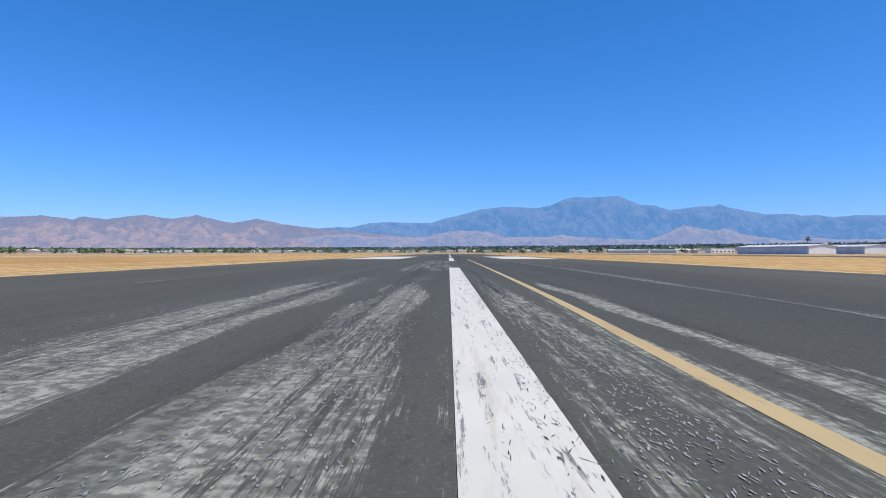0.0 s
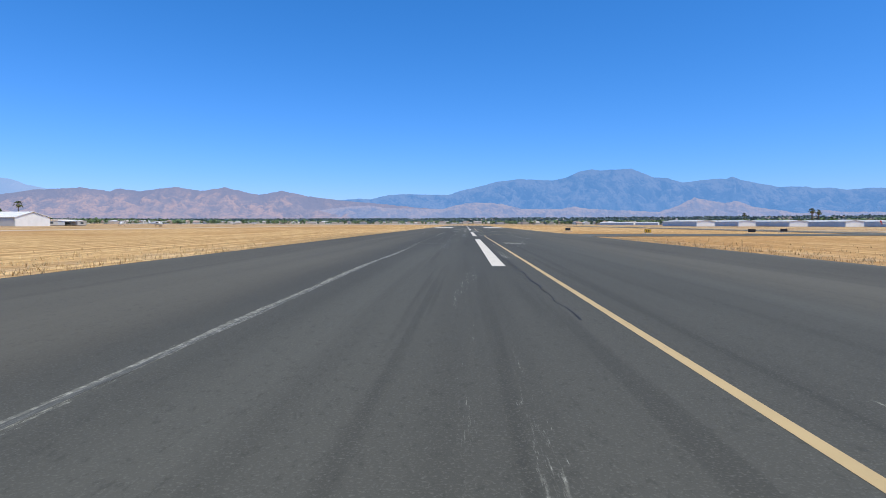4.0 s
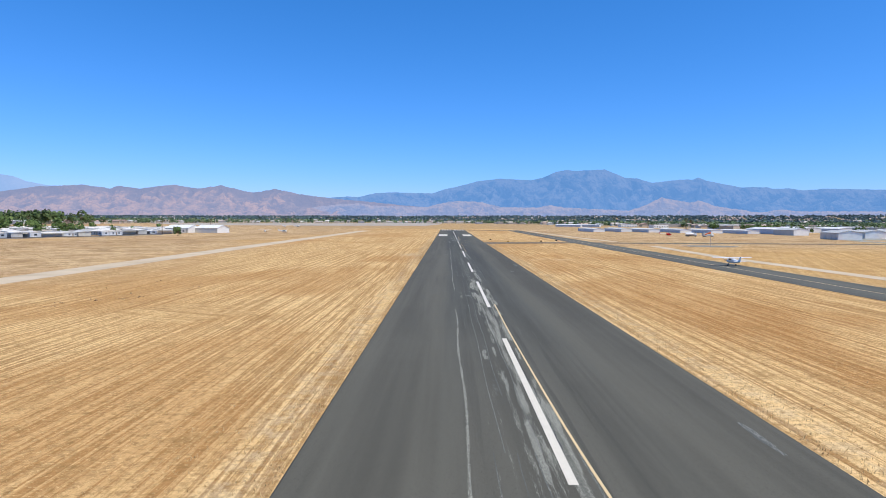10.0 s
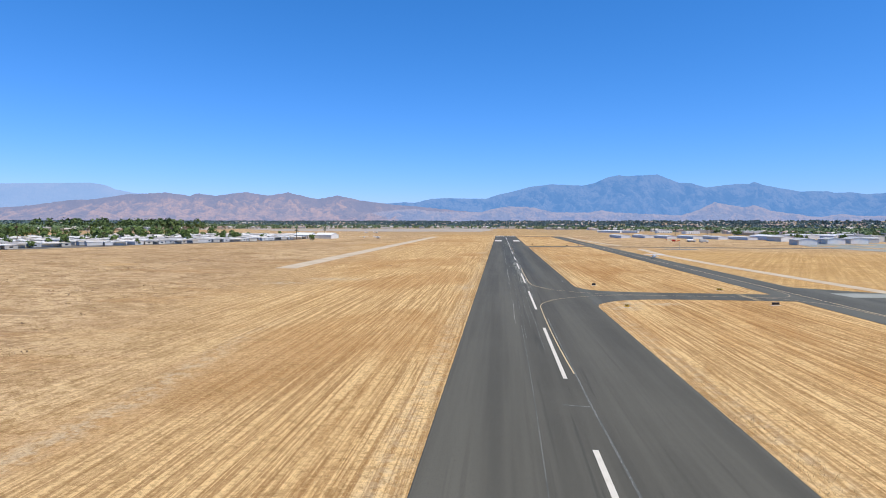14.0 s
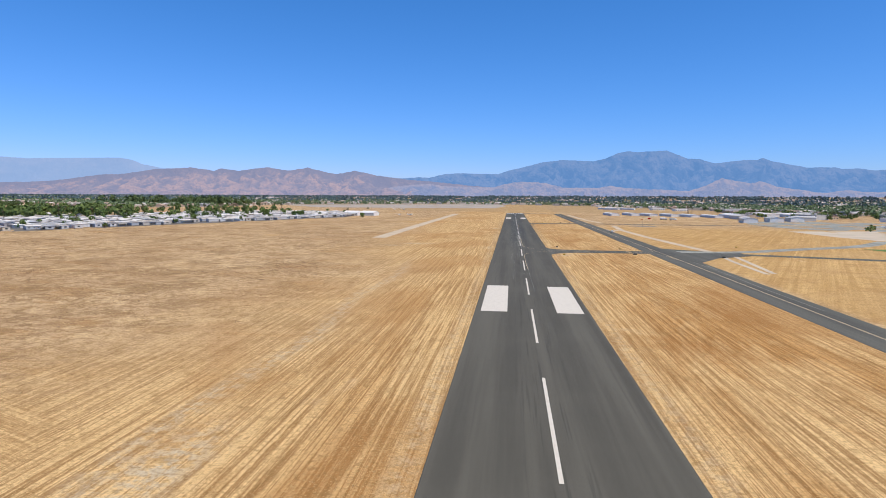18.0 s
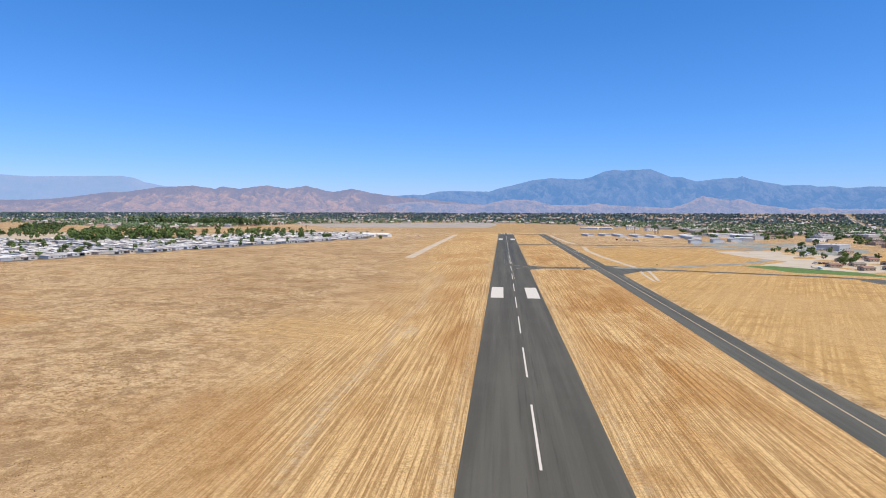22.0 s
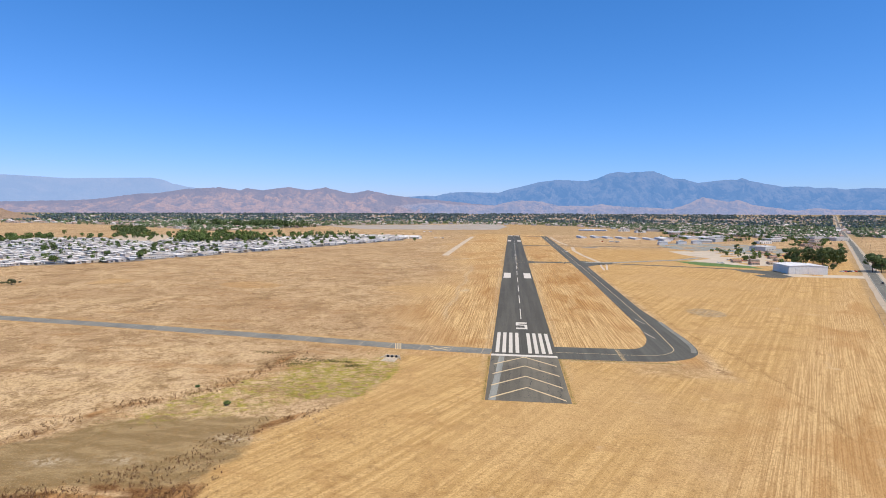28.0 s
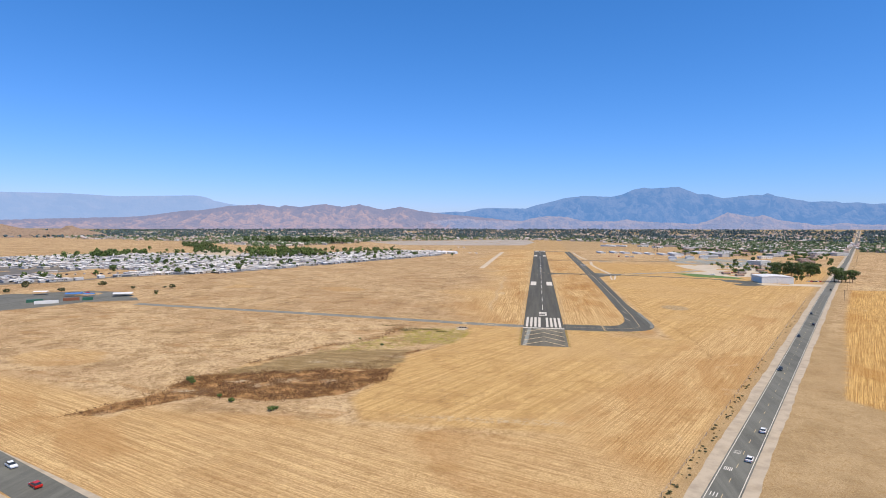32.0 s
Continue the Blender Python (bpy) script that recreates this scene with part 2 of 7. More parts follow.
    rut = m.ramp(m.math('ADD', z5[0], m.math('MULTIPLY', m.math('SUBTRACT', m.noise(0.6, (1, 0.2, 1), 6, 0.7), 0.5), 1.2)), 0.42, 0.7, 0, 0.7)
    base = m.mix(rut, base, (0.24, 0.14, 0.06))
    base = m.mix(m.math('MULTIPLY', z5[1], m.ramp(m.noise(0.45, detail=7, rough=0.75), 0.40, 0.52)), base, m.mix(m.ramp(m.noise(0.25, detail=6, rough=0.7), 0.42, 0.6), (0.40, 0.345, 0.27), (0.24, 0.19, 0.14)))
    yards = m.mix(m.ramp(m.noise(0.035, detail=6, rough=0.7), 0.42, 0.60), (0.15, 0.155, 0.10), (0.38, 0.32, 0.24))
    base = m.mix(m.math('MULTIPLY', z5[2], 0.92), base, yards)
    # clods, tufts and bare spots
    base = m.mix(m.ramp(fine, 0.50, 0.66, 0, 0.55), base, (0.22, 0.135, 0.062))
    base = m.mix(m.ramp(m.noise(0.33, detail=6, rough=0.72), 0.52, 0.66, 0, 0.5), base, (0.28, 0.18, 0.085))
    base = m.mix(m.ramp(m.noise(3.6, detail=4, rough=0.75), 0.54, 0.66, 0, 0.5), base, (0.72, 0.55, 0.32))
    base = m.mix(m.ramp(m.noise(0.045, detail=5, warp=1.0), 0.66, 0.74, 0, 0.5), base, (0.58, 0.46, 0.33))
    base = m.mix(m.ramp(m.noise(2.2, detail=6, rough=0.8), 0.47, 0.60, 0, 0.45), base, (0.19, 0.115, 0.05))
    base = m.mix(1.0, base, (1.13, 1.04, 0.83), 'MULTIPLY')      # bleached straw, all over
    m.colour(base)
    m.bump(m.math('ADD', fine, m.noise(7.0, detail=3)), 0.6, 0.12)
    return m.m


def asphalt(name, tone, streaks=0.0, patches=0.3, warm=1.0):
    m = Mat(name, 0.9)
    m.b.inputs["Specular IOR Level"].default_value = 0.2
    c = lambda k: (tone * k * warm * 0.97, tone * k, tone * k * (2 - warm) * 0.86)
    base = m.mix(m.ramp(m.noise(1.0, (0.22, 0.006, 1), 4, 0.6), 0.36, 0.66), c(0.78), c(1.15))
    base = m.mix(m.ramp(m.noise(0.05, detail=6), 0.42, 0.7, 0, patches), base, c(1.35))
    base = m.mix(m.ramp(m.noise(1.0, (1.3, 0.02, 1), 3), 0.56, 0.72, 0, 0.4), base, c(0.72))
    if streaks:
        x = m.axis()[0]
        older = m.ramp(m.math('ADD', m.axis()[1], m.math('MULTIPLY', m.noise(0.03, detail=4), 90.0)), 620, 450, 0, 0.9)      # an older, browner surface course
        older = m.math('MAXIMUM', older, m.ramp(m.math('ADD', m.math('ABSOLUTE', x), m.math('MULTIPLY', m.noise(1.0, (0.3, 0.01, 1), 4), 3.0)), 6.0, 8.5, 0, 0.75))
        base = m.mix(older, base, m.mix(1.0, base, (1.30, 1.22, 1.14), 'MULTIPLY'))
        wear = m.zone("wear")[0]
        torn = m.math('ADD', m.math('MULTIPLY', m.noise(1.0, (26.0, 1.5, 1), 8, 0.8), 0.62), m.math('MULTIPLY', m.noise(1.0, (4.5, 0.12, 1), 5, 0.7), 0.38))
        worn = m.ramp(m.math('ADD', torn, m.math('MULTIPLY', wear, 0.30)), 0.63, 0.69)
        worn = m.math('MULTIPLY', worn, m.ramp(wear, 0.02, 0.15))
        base = m.mix(m.math('MULTIPLY', worn, streaks), base, m.mix(m.ramp(m.noise(14.0, detail=4), 0.4, 0.65), c(2.0), c(4.8)))
        tyre = m.math('MULTIPLY', m.ramp(m.noise(1.0, (1.6, 0.03, 1), 3), 0.56, 0.64), m.ramp(m.math('ABSOLUTE', x), 6.0, 1.5))
        base = m.mix(m.math('MULTIPLY', tyre, 0.5), base, c(0.6))
        pits = m.ramp(m.noise(8.0, detail=4, rough=0.85), 0.70, 0.75, 0, 0.25)
        base = m.mix(pits, base, c(2.2))
    grit = m.noise(38.0, detail=3, rough=0.7)
    base = m.mix(m.ramp(grit, 0.5, 0.72, 0, 0.5), base, c(2.0))
    base = m.mix(m.ramp(m.noise(11.0, (1, 0.5, 1), 5, 0.75), 0.54, 0.66, 0, 0.4), base, c(0.55))
    base = m.mix(m.ramp(m.noise(21.0, (1, 0.6, 1), 4, 0.8), 0.62, 0.70, 0, 0.35), base, c(2.1))
    m.colour(base)
    m.bump(grit, 0.25, 0.01)
    return m.m


def old_pavement():
    m = Mat("old_pavement", 0.95)
    base = m.mix(m.ramp(m.noise(0.09, detail=6), 0.4, 0.7), (0.225, 0.22, 0.18), (0.165, 0.165, 0.14))
    base = m.mix(m.ramp(m.noise(0.5, detail=7, rough=0.75), 0.54, 0.62, 0, 0.5), base, (0.44, 0.33, 0.19))
    base = m.mix(m.ramp(m.noise(1.6, detail=6, rough=0.8), 0.54, 0.62, 0, 0.6), base, (0.13, 0.11, 0.09))
    m.colour(base)
    m.bump(m.noise(9.0), 0.3, 0.02)
    return m.m


def road_paint(name, col, worn):
    """Traffic paint, rubbed through in long flecks along the way of travel."""
    m = Mat(name, 0.7)
    hole = m.ramp(m.noise(1.0, (15.0, 1.1, 1), 9, 0.82), 0.74 - worn, 0.79 - worn)
    base = m.mix(m.ramp(m.noise(0.9, detail=5), 0.4, 0.75, 0, 0.3), col, tuple(c * 0.72 for c in col))
    base = m.mix(m.ramp(m.noise(1.0, (5.0, 0.35, 1), 6, 0.75), 0.52, 0.68, 0, 0.5), base, tuple(c * k for c, k in zip(col, (0.72, 0.68, 0.58))))
    m.colour(m.mix(m.math('MULTIPLY', hole, 0.85), base, (0.15, 0.145, 0.14)))
    m.bump(m.noise(40.0), 0.15, 0.01)
    return m.m


def scraped():
    """Asphalt scraped pale in flecks."""
    m = Mat("pale_scuff", 0.9)
    fleck = m.ramp(m.noise(1.0, (30.0, 2.6, 1), 8, 0.82), 0.46, 0.60)
    fleck = m.math('MULTIPLY', fleck, m.ramp(m.noise(1.0, (1.5, 0.12, 1), 5, 0.7), 0.36, 0.58, 0.1, 1.0))
    m.colour(m.mix(fleck, (0.082, 0.082, 0.07), (0.34, 0.33, 0.285)))
    return m.m


def leafy(name, a, b):
    m = Mat(name, 0.7)
    base = m.mix(m.per_island(), a, b)
    m.colour(m.mix(m.ramp(m.noise(0.7, detail=4), 0.4, 0.7, 0, 0.5), base, tuple(c * 0.55 for c in a)))
    return m.m


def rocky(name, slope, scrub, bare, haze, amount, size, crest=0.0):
    """A range seen through miles of air, whose haze is an even bluish glow of the rock: bare rock on the spurs, scrub
    in the gullies and along the crest; the dark gully colour also stands in for shade.
    """
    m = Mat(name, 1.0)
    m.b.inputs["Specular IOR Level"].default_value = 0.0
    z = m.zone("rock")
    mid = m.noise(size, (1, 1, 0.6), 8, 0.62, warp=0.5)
    # scrub tone also darkens the gullies in place of their weak shade
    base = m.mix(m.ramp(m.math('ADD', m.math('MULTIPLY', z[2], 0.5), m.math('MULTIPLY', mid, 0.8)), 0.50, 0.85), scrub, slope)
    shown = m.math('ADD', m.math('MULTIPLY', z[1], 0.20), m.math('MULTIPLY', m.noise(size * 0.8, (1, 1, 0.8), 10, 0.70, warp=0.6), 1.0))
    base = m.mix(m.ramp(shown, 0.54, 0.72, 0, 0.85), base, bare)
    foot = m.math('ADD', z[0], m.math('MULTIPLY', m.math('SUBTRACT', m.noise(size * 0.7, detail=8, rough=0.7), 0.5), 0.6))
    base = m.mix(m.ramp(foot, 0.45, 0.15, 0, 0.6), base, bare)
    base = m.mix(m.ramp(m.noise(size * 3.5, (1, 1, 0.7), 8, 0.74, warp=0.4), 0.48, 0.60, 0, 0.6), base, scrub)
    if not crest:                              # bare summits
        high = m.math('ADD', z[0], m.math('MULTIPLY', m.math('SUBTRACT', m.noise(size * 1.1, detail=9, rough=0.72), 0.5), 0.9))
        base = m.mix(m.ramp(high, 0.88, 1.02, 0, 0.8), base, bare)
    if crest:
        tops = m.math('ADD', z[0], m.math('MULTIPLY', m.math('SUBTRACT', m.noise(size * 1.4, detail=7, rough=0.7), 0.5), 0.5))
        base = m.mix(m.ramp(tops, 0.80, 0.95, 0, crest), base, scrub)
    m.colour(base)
    # air haze put in as a bluish glow, since no air is modelled
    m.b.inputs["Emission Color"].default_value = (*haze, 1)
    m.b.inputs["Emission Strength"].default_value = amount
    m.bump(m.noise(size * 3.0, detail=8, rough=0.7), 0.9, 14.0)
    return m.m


M = dict(
    field=field_material(),
    runway=asphalt("runway_asphalt", 0.079, streaks=0.9, patches=0.2, warm=1.06),
    taxi=asphalt("taxiway_asphalt", 0.105, patches=0.25, warm=1.07),
    pad=asphalt("blast_pad_asphalt", 0.13, patches=0.9, warm=1.16),
    road=asphalt("road_asphalt", 0.145, patches=0.5, warm=1.06),
    old=old_pavement(),
    apron=asphalt("apron_asphalt", 0.26, patches=0.8, warm=1.03),
    shoulder=plain("gravel_shoulder", (0.50, 0.405, 0.285), 0.95, var=0.12, scale=0.2, dirt=(0.36, 0.27, 0.16)),
    concrete=plain("apron_concrete", (0.57, 0.475, 0.345), 0.9, var=0.08, scale=0.05),
    dirt=plain("pale_dirt", (0.58, 0.465, 0.32), 0.95, var=0.10, scale=0.12, dirt=(0.44, 0.31, 0.17)),
    lawn=plain("green_lawn", (0.13, 0.215, 0.05), 0.9, var=0.15, scale=0.2),
    white=road_paint("white_paint", (0.67, 0.61, 0.50), 0.085),
    white_worn=road_paint("worn_white_paint", (0.68, 0.63, 0.54), 0.19),
    yellow=road_paint("yellow_paint", (0.52, 0.38, 0.18), 0.13),
    scuff=scraped(),
    remnant=road_paint("paint_remnant", (0.36, 0.355, 0.33), 0.24),
    tar=plain("bare_asphalt_flakes", (0.075, 0.073, 0.07), 0.9),
    fleck=plain("pale_chips", (0.34, 0.33, 0.29), 0.9),
    yellow_pale=road_paint("faded_yellow_paint", (0.66, 0.50, 0.27), 0.12),
    crack=plain("crack_seal", (0.03, 0.03, 0.032), 0.8),
    # the fourth colour and its strength are the painted haze glow
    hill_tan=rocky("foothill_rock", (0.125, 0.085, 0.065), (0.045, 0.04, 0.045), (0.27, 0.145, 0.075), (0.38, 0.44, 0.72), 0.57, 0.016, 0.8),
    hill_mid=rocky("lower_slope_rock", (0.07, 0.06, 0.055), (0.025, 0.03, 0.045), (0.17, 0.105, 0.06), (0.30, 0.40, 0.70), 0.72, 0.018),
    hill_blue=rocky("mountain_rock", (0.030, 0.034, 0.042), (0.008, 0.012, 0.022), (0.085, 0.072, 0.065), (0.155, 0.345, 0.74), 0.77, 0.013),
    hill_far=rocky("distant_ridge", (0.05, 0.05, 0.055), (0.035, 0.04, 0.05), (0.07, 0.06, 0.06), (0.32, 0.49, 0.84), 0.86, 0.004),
    knoll=rocky("knoll_rock", (0.40, 0.25, 0.15), (0.22, 0.14, 0.09), (0.50, 0.36, 0.24), (0.4, 0.4, 0.5), 0.05, 0.03),
)


# ---- building blocks ----
def smooth(v, a, b):
    t = np.clip((v - a) / (b - a), 0, 1)
    return t * t * (3 - 2 * t)


def box(bm, x0, x1, y0, y1, z0, z1, m=None):
    vs = [bm.verts.new(p) for p in ((x0, y0, z0), (x1, y0, z0), (x1, y1, z0), (x0, y1, z0), (x0, y0, z1), (x1, y0, z1), (x1, y1, z1), (x0, y1, z1))]
    for f in ((3, 2, 1, 0), (4, 5, 6, 7), (0, 1, 5, 4), (1, 2, 6, 5), (2, 3, 7, 6), (3, 0, 4, 7)):
        bm.faces.new([vs[i] for i in f])
    if m is not None:
        for v in vs:
            v.co = m @ v.co
    return vs


def tube(bm, p, q, r0, r1=None, n=8):
    """A round bar from p to q, capped."""
    r1 = r0 if r1 is None else r1
    p, q = Vector(p), Vector(q)
    d = (q - p).normalized()
    u = d.orthogonal().normalized()
    w = d.cross(u)
    rings = []
    for c, r in ((p, r0), (q, r1)):
        rings.append([bm.verts.new(c + (u * math.cos(2 * math.pi * i / n) + w * math.sin(2 * math.pi * i / n)) * r) for i in range(n)])
    for i in range(n):
        bm.faces.new((rings[0][i], rings[0][(i + 1) % n], rings[1][(i + 1) % n], rings[1][i]))
    bm.faces.new(rings[0][::-1])
    bm.faces.new(rings[1])


def loft(bm, rings, closed=True):
    """Skin over rings of equal count, ends capped."""
    rows = [[bm.verts.new(p) for p in ring] for ring in rings]
    n = len(rows[0])
    for a, b in zip(rows, rows[1:]):
        for i in range(n):
            bm.faces.new((a[i], a[(i + 1) % n], b[(i + 1) % n], b[i]))
    bm.faces.new(rows[0][::-1])
    bm.faces.new(rows[-1])


def prism(bm, outline, z0, z1):
    """An upright block over an outline that runs anticlockwise."""
    low = [bm.verts.new((x, y, z0)) for x, y in outline]
    top = [bm.verts.new((x, y, z1)) for x, y in outline]
    n = len(outline)
    for i in range(n):
        bm.faces.new((low[i], low[(i + 1) % n], top[(i + 1) % n], top[i]))
    bm.faces.new(top)
    bm.faces.new(low[::-1])


def _box(*a):
    bm = bmesh.new()
    box(bm, *a)
    return bm


def _loft(rings):
    bm = bmesh.new()
    loft(bm, rings)
    return bm


def mesh_of(name, bm, material, flat=True):
    bmesh.ops.recalc_face_normals(bm, faces=bm.faces)
    me = bpy.data.meshes.new(name)
    bm.to_mesh(me)
    bm.free()
    if material is not None:
        me.materials.append(material)
    if not flat:
        me.polygons.foreach_set("use_smooth", [True] * len(me.polygons))
    return me


def part(name, bm, material, parent, label="", flat=True):
    ob = new(name, mesh_of(name, bm, material, flat))
    ob.parent = parent
    return tagged(ob, label)


def thing(name, label, category, group="", kind="", at=None):
    ob = new(name)
    ob.empty_display_size = 0.3
    if at is not None:
        ob.matrix_basis = at
    return tagged(ob, label, category, group, kind)


def sheet(name, outline, z, thick, material, label, category):
    bm = bmesh.new()
    prism(bm, outline, z - thick, z)
    ob = new(name, mesh_of(name, bm, material))
    return tagged(ob, label, category, "", "structure")


def ribbon(points, width):
    """Outline of a band of that width round a line of points."""
    pts = [Vector(p) for p in points]
    left, right = [], []
    for i, p in enumerate(pts):
        a, b = pts[max(i - 1, 0)], pts[min(i + 1, len(pts) - 1)]
        d = (b - a).normalized()
        n = Vector((-d.y, d.x))
        left.append(tuple(p + n * width / 2))
        right.append(tuple(p - n * width / 2))
    return right + left[::-1]


def band(bm, points, width, z, dz=0.0):
    """A flat stripe along a line of points, quad by quad."""
    o = ribbon(points, width)
    n = len(points)
    r, l = o[:n], o[n:][::-1]
    vr = [bm.verts.new((x, y, z + dz * i)) for i, (x, y) in enumerate(r)]
    vl = [bm.verts.new((x, y, z + dz * i)) for i, (x, y) in enumerate(l)]
    for i in range(n - 1):
        bm.faces.new((vr[i], vr[i + 1], vl[i + 1], vl[i]))


def curve(points, n=6):
    """A smooth line through the points."""
    p = [Vector(q) for q in points]
    p = [p[0] * 2 - p[1]] + p + [p[-1] * 2 - p[-2]]
    out = []
    for i in range(1, len(p) - 2):
        for k in range(n):
            t = k / n
            a, b, c, d = p[i - 1:i + 3]
            q = 0.5 * (2 * b + (c - a) * t + (2 * a - 5 * b + 4 * c - d) * t * t + (3 * b - a - 3 * c + d) * t ** 3)
            out.append((q.x, q.y))
    return out + [tuple(p[-2])]


def arc(cx, cy, r, a0, a1, n=12):
    return [(cx + r * math.cos(radians(a0 + (a1 - a0) * i / n)), cy + r * math.sin(radians(a0 + (a1 - a0) * i / n))) for i in range(n + 1)]


# ---- land ----
ROAD_A, ROAD_D = Vector((42.9, -240.0)), Vector((0.4426, 0.8967))


def road_side(x, y):
    """Metres to the right of the highway's middle, which bends slightly past the trees."""
    d = (x - ROAD_A.x) * ROAD_D.x + (y - ROAD_A.y) * ROAD_D.y
    return (x - ROAD_A.x) * ROAD_D.y - (y - ROAD_A.y) * ROAD_D.x - road_bend(d)


def road_bend(d):
    return 5.5 * smooth(d, 430, 1200) + 0.0055 * np.maximum(0.0, d - 900)


# the damp hollow short of the runway
REEDS = [(-158, -178), (-160, -155), (-137, -140), (-109, -132), (-87, -131), (-72, -122), (-72, -145), (-84, -170), (-108, -183), (-138, -182)]
TAIL = [(-174, -214), (-156, -177), (-138, -182), (-160, -211)]
MUD = [(-150, -150), (-131, -109), (-113, -89), (-75, -84), (-72, -122), (-109, -134)]
DIAG = [(0, -190), (76, -46), (150, 75), (297, 318), (190, 90), (84, -140), (33, -237)]
BANKS = [(-60, -71), (-67, -84), (-74, -96), (-75, -128), (-90, -132), (-104, -127), (-86, -112), (-82, -97), (-74, -84), (-64, -74)]
RIM = [(-146, -128), (-139, -115), (-131, -104), (-128, -90), (-122, -79), (-114, -72), (-105, -61), (-98, -45), (-97, -34), (-93, -8)]
GREEN_A = [(-122, -100), (-113, -68), (-93, -37), (-55, 0), (-47, -28), (-66, -67), (-85, -86)]
GREEN_B = [(-81, -63), (-91, -27), (-73, -15), (-50, -16), (-47, -32), (-51, -48), (-53, -61), (-76, -67)]


def lift(x, y):
    """The valley floor rises gently towards the mountains, more so on the side of the high range."""
    return np.clip(25.0 + 0.0075 * x, 6.0, 44.0) * smooth(np.hypot(x, y - 200.0), 2000.0, 4000.0)


def inside(pts, outline, soft):
    """1 inside an outline, 0 outside, over a soft edge."""
    n, d = len(outline), np.full(len(pts), 1e9)
    odd = np.zeros(len(pts), bool)
    for i in range(n):
        a, b = np.array(outline[i], float), np.array(outline[(i + 1) % n], float)
        e = b - a
        t = np.clip(((pts - a) @ e) / (e @ e), 0, 1)
        d = np.minimum(d, np.hypot(*(pts - a - t[:, None] * e).T))
        cut = (a[1] > pts[:, 1]) != (b[1] > pts[:, 1])
        odd ^= cut & (pts[:, 0] < e[0] * (pts[:, 1] - a[1]) / (e[1] if e[1] else 1e-9) + a[0])
    return smooth(np.where(odd, d, -d), -soft / 2, soft / 2)


TOWN_X = [-2600, -1500, -1072, -763, -650, -600, -274, 0, 250, 420, 480, 520, 600, 760, 900, 2800]
TOWN_Y = [1750, 1480, 1335, 1097, 1276, 1600, 1980, 2050, 1850, 1450, 1330, 1250, 1140, 1080, 1150, 1300]
HALF = 13.72                               # half the runway's width


def build_ground():
    xs = np.concatenate([np.linspace(-6500, -1500, 26), np.linspace(-1440, -560, 45), np.arange(-550, -180, 4.0), np.arange(-180, 130, 2.0), np.arange(130, 420, 4.0), np.linspace(430, 1500, 50), np.linspace(1560, 6500, 26)])
    ys = np.concatenate([np.linspace(-2500, -620, 18), np.arange(-600, -260, 4.0), np.arange(-260, 440, 3.0), np.arange(440, 1180, 5.0), np.linspace(1190, 2400, 50), np.linspace(2450, 5400, 30)])
    X, Y = np.meshgrid(xs, ys)
    rnd = np.random.RandomState(3)
    wob = 9 * np.sin(Y * 0.021 + 1) + 6 * np.sin(Y * 0.057) + 5 * np.sin(X * 0.05 + Y * 0.013)
    side = road_side(X, Y)
    mown = smooth(X, -104 + wob - 30 * smooth(Y, 300, 700), -28 + wob - 30 * smooth(Y, 300, 700)) * (1 - smooth(X, 70, 74)) * smooth(Y, -22 + 0.6 * wob, 0 + 0.6 * wob)
    stubble = smooth(-Y - 0.28 * X, 232, 246) * (1 - smooth(X + 0.4 * (Y + 220), -120, -96)) * 0.9
    stubble = np.maximum(stubble, 0.75 * smooth(-Y, 196 + 0.4 * wob, 204 + 0.4 * wob) * (1 - smooth(X, 10, 60)))
    pts_all = np.stack([X.ravel(), Y.ravel()], -1)
    diag = inside(pts_all, DIAG, 16).reshape(X.shape)
    straw = np.maximum(smooth(X, 74, 80), smooth(X + 0.25 * (Y + 60), -30, 60) * (1 - smooth(Y, -30 + 0.5 * wob, -10 + 0.5 * wob))) * (1 - smooth(side, -14, -9)) * (1 - smooth(Y, 640, 760)) * (1 - smooth(-Y, 300, 330)) * 0.92
    bank = np.interp(Y, [-230, -205, -174, -147, -127, -93, -83, -74, -60, -42, -22, 6], [-60, -66, -78, -73, -75, -74, -67, -62, -54, -49.5, -49, -51])
    cut = smooth(X - bank - 0.2 * wob, -1.5, 1.5) * smooth(-Y, 2, 8) * (1 - smooth(-Y, 196, 204)) * (1 - smooth(X, 30, 60))
    straw = np.maximum(straw, 0.95 * cut)
    verge = np.abs(Y - np.interp(-X, [13.8, 54, 104, 200, 306, 340], [5.5, 9, 17, 30, 42, 47]))
    stubble = np.maximum(stubble, 0.7 * smooth(verge, 4.0, 5.2) * (1 - smooth(verge, 6.2, 8.6 + 0.15 * wob)) * (X < -18) * (X > -335))
    rust = 0.58 * smooth(X, 16, 26) * (1 - smooth(X, 52, 62)) * smooth(Y, 40, 120) * (1 - smooth(Y, 640, 740)) + 0.25 * smooth(X, 78, 90) * (1 - smooth(X, 200, 240)) * smooth(Y, 440, 470) * (1 - smooth(Y, 720, 760)) + 0.9 * np.exp(-((X - 38) / 13) ** 2 - ((Y - 215) / 95) ** 2) + 0.55 * np.exp(-((X + 26) / 9) ** 2 - ((Y - 230) / 120) ** 2) + 0.6 * np.exp(-((X + 70) / 30) ** 2 - ((Y - 120) / 40) ** 2) + 1.0 * np.exp(-((X + 72) / 10) ** 2 - ((Y - 1) / 6) ** 2) + 0.9 * np.exp(-((X + 112) / 13) ** 2 - ((Y + 106) / 5) ** 2) + 0.5 * np.exp(-((X + 150) / 40) ** 2 - ((Y - 110) / 30) ** 2)
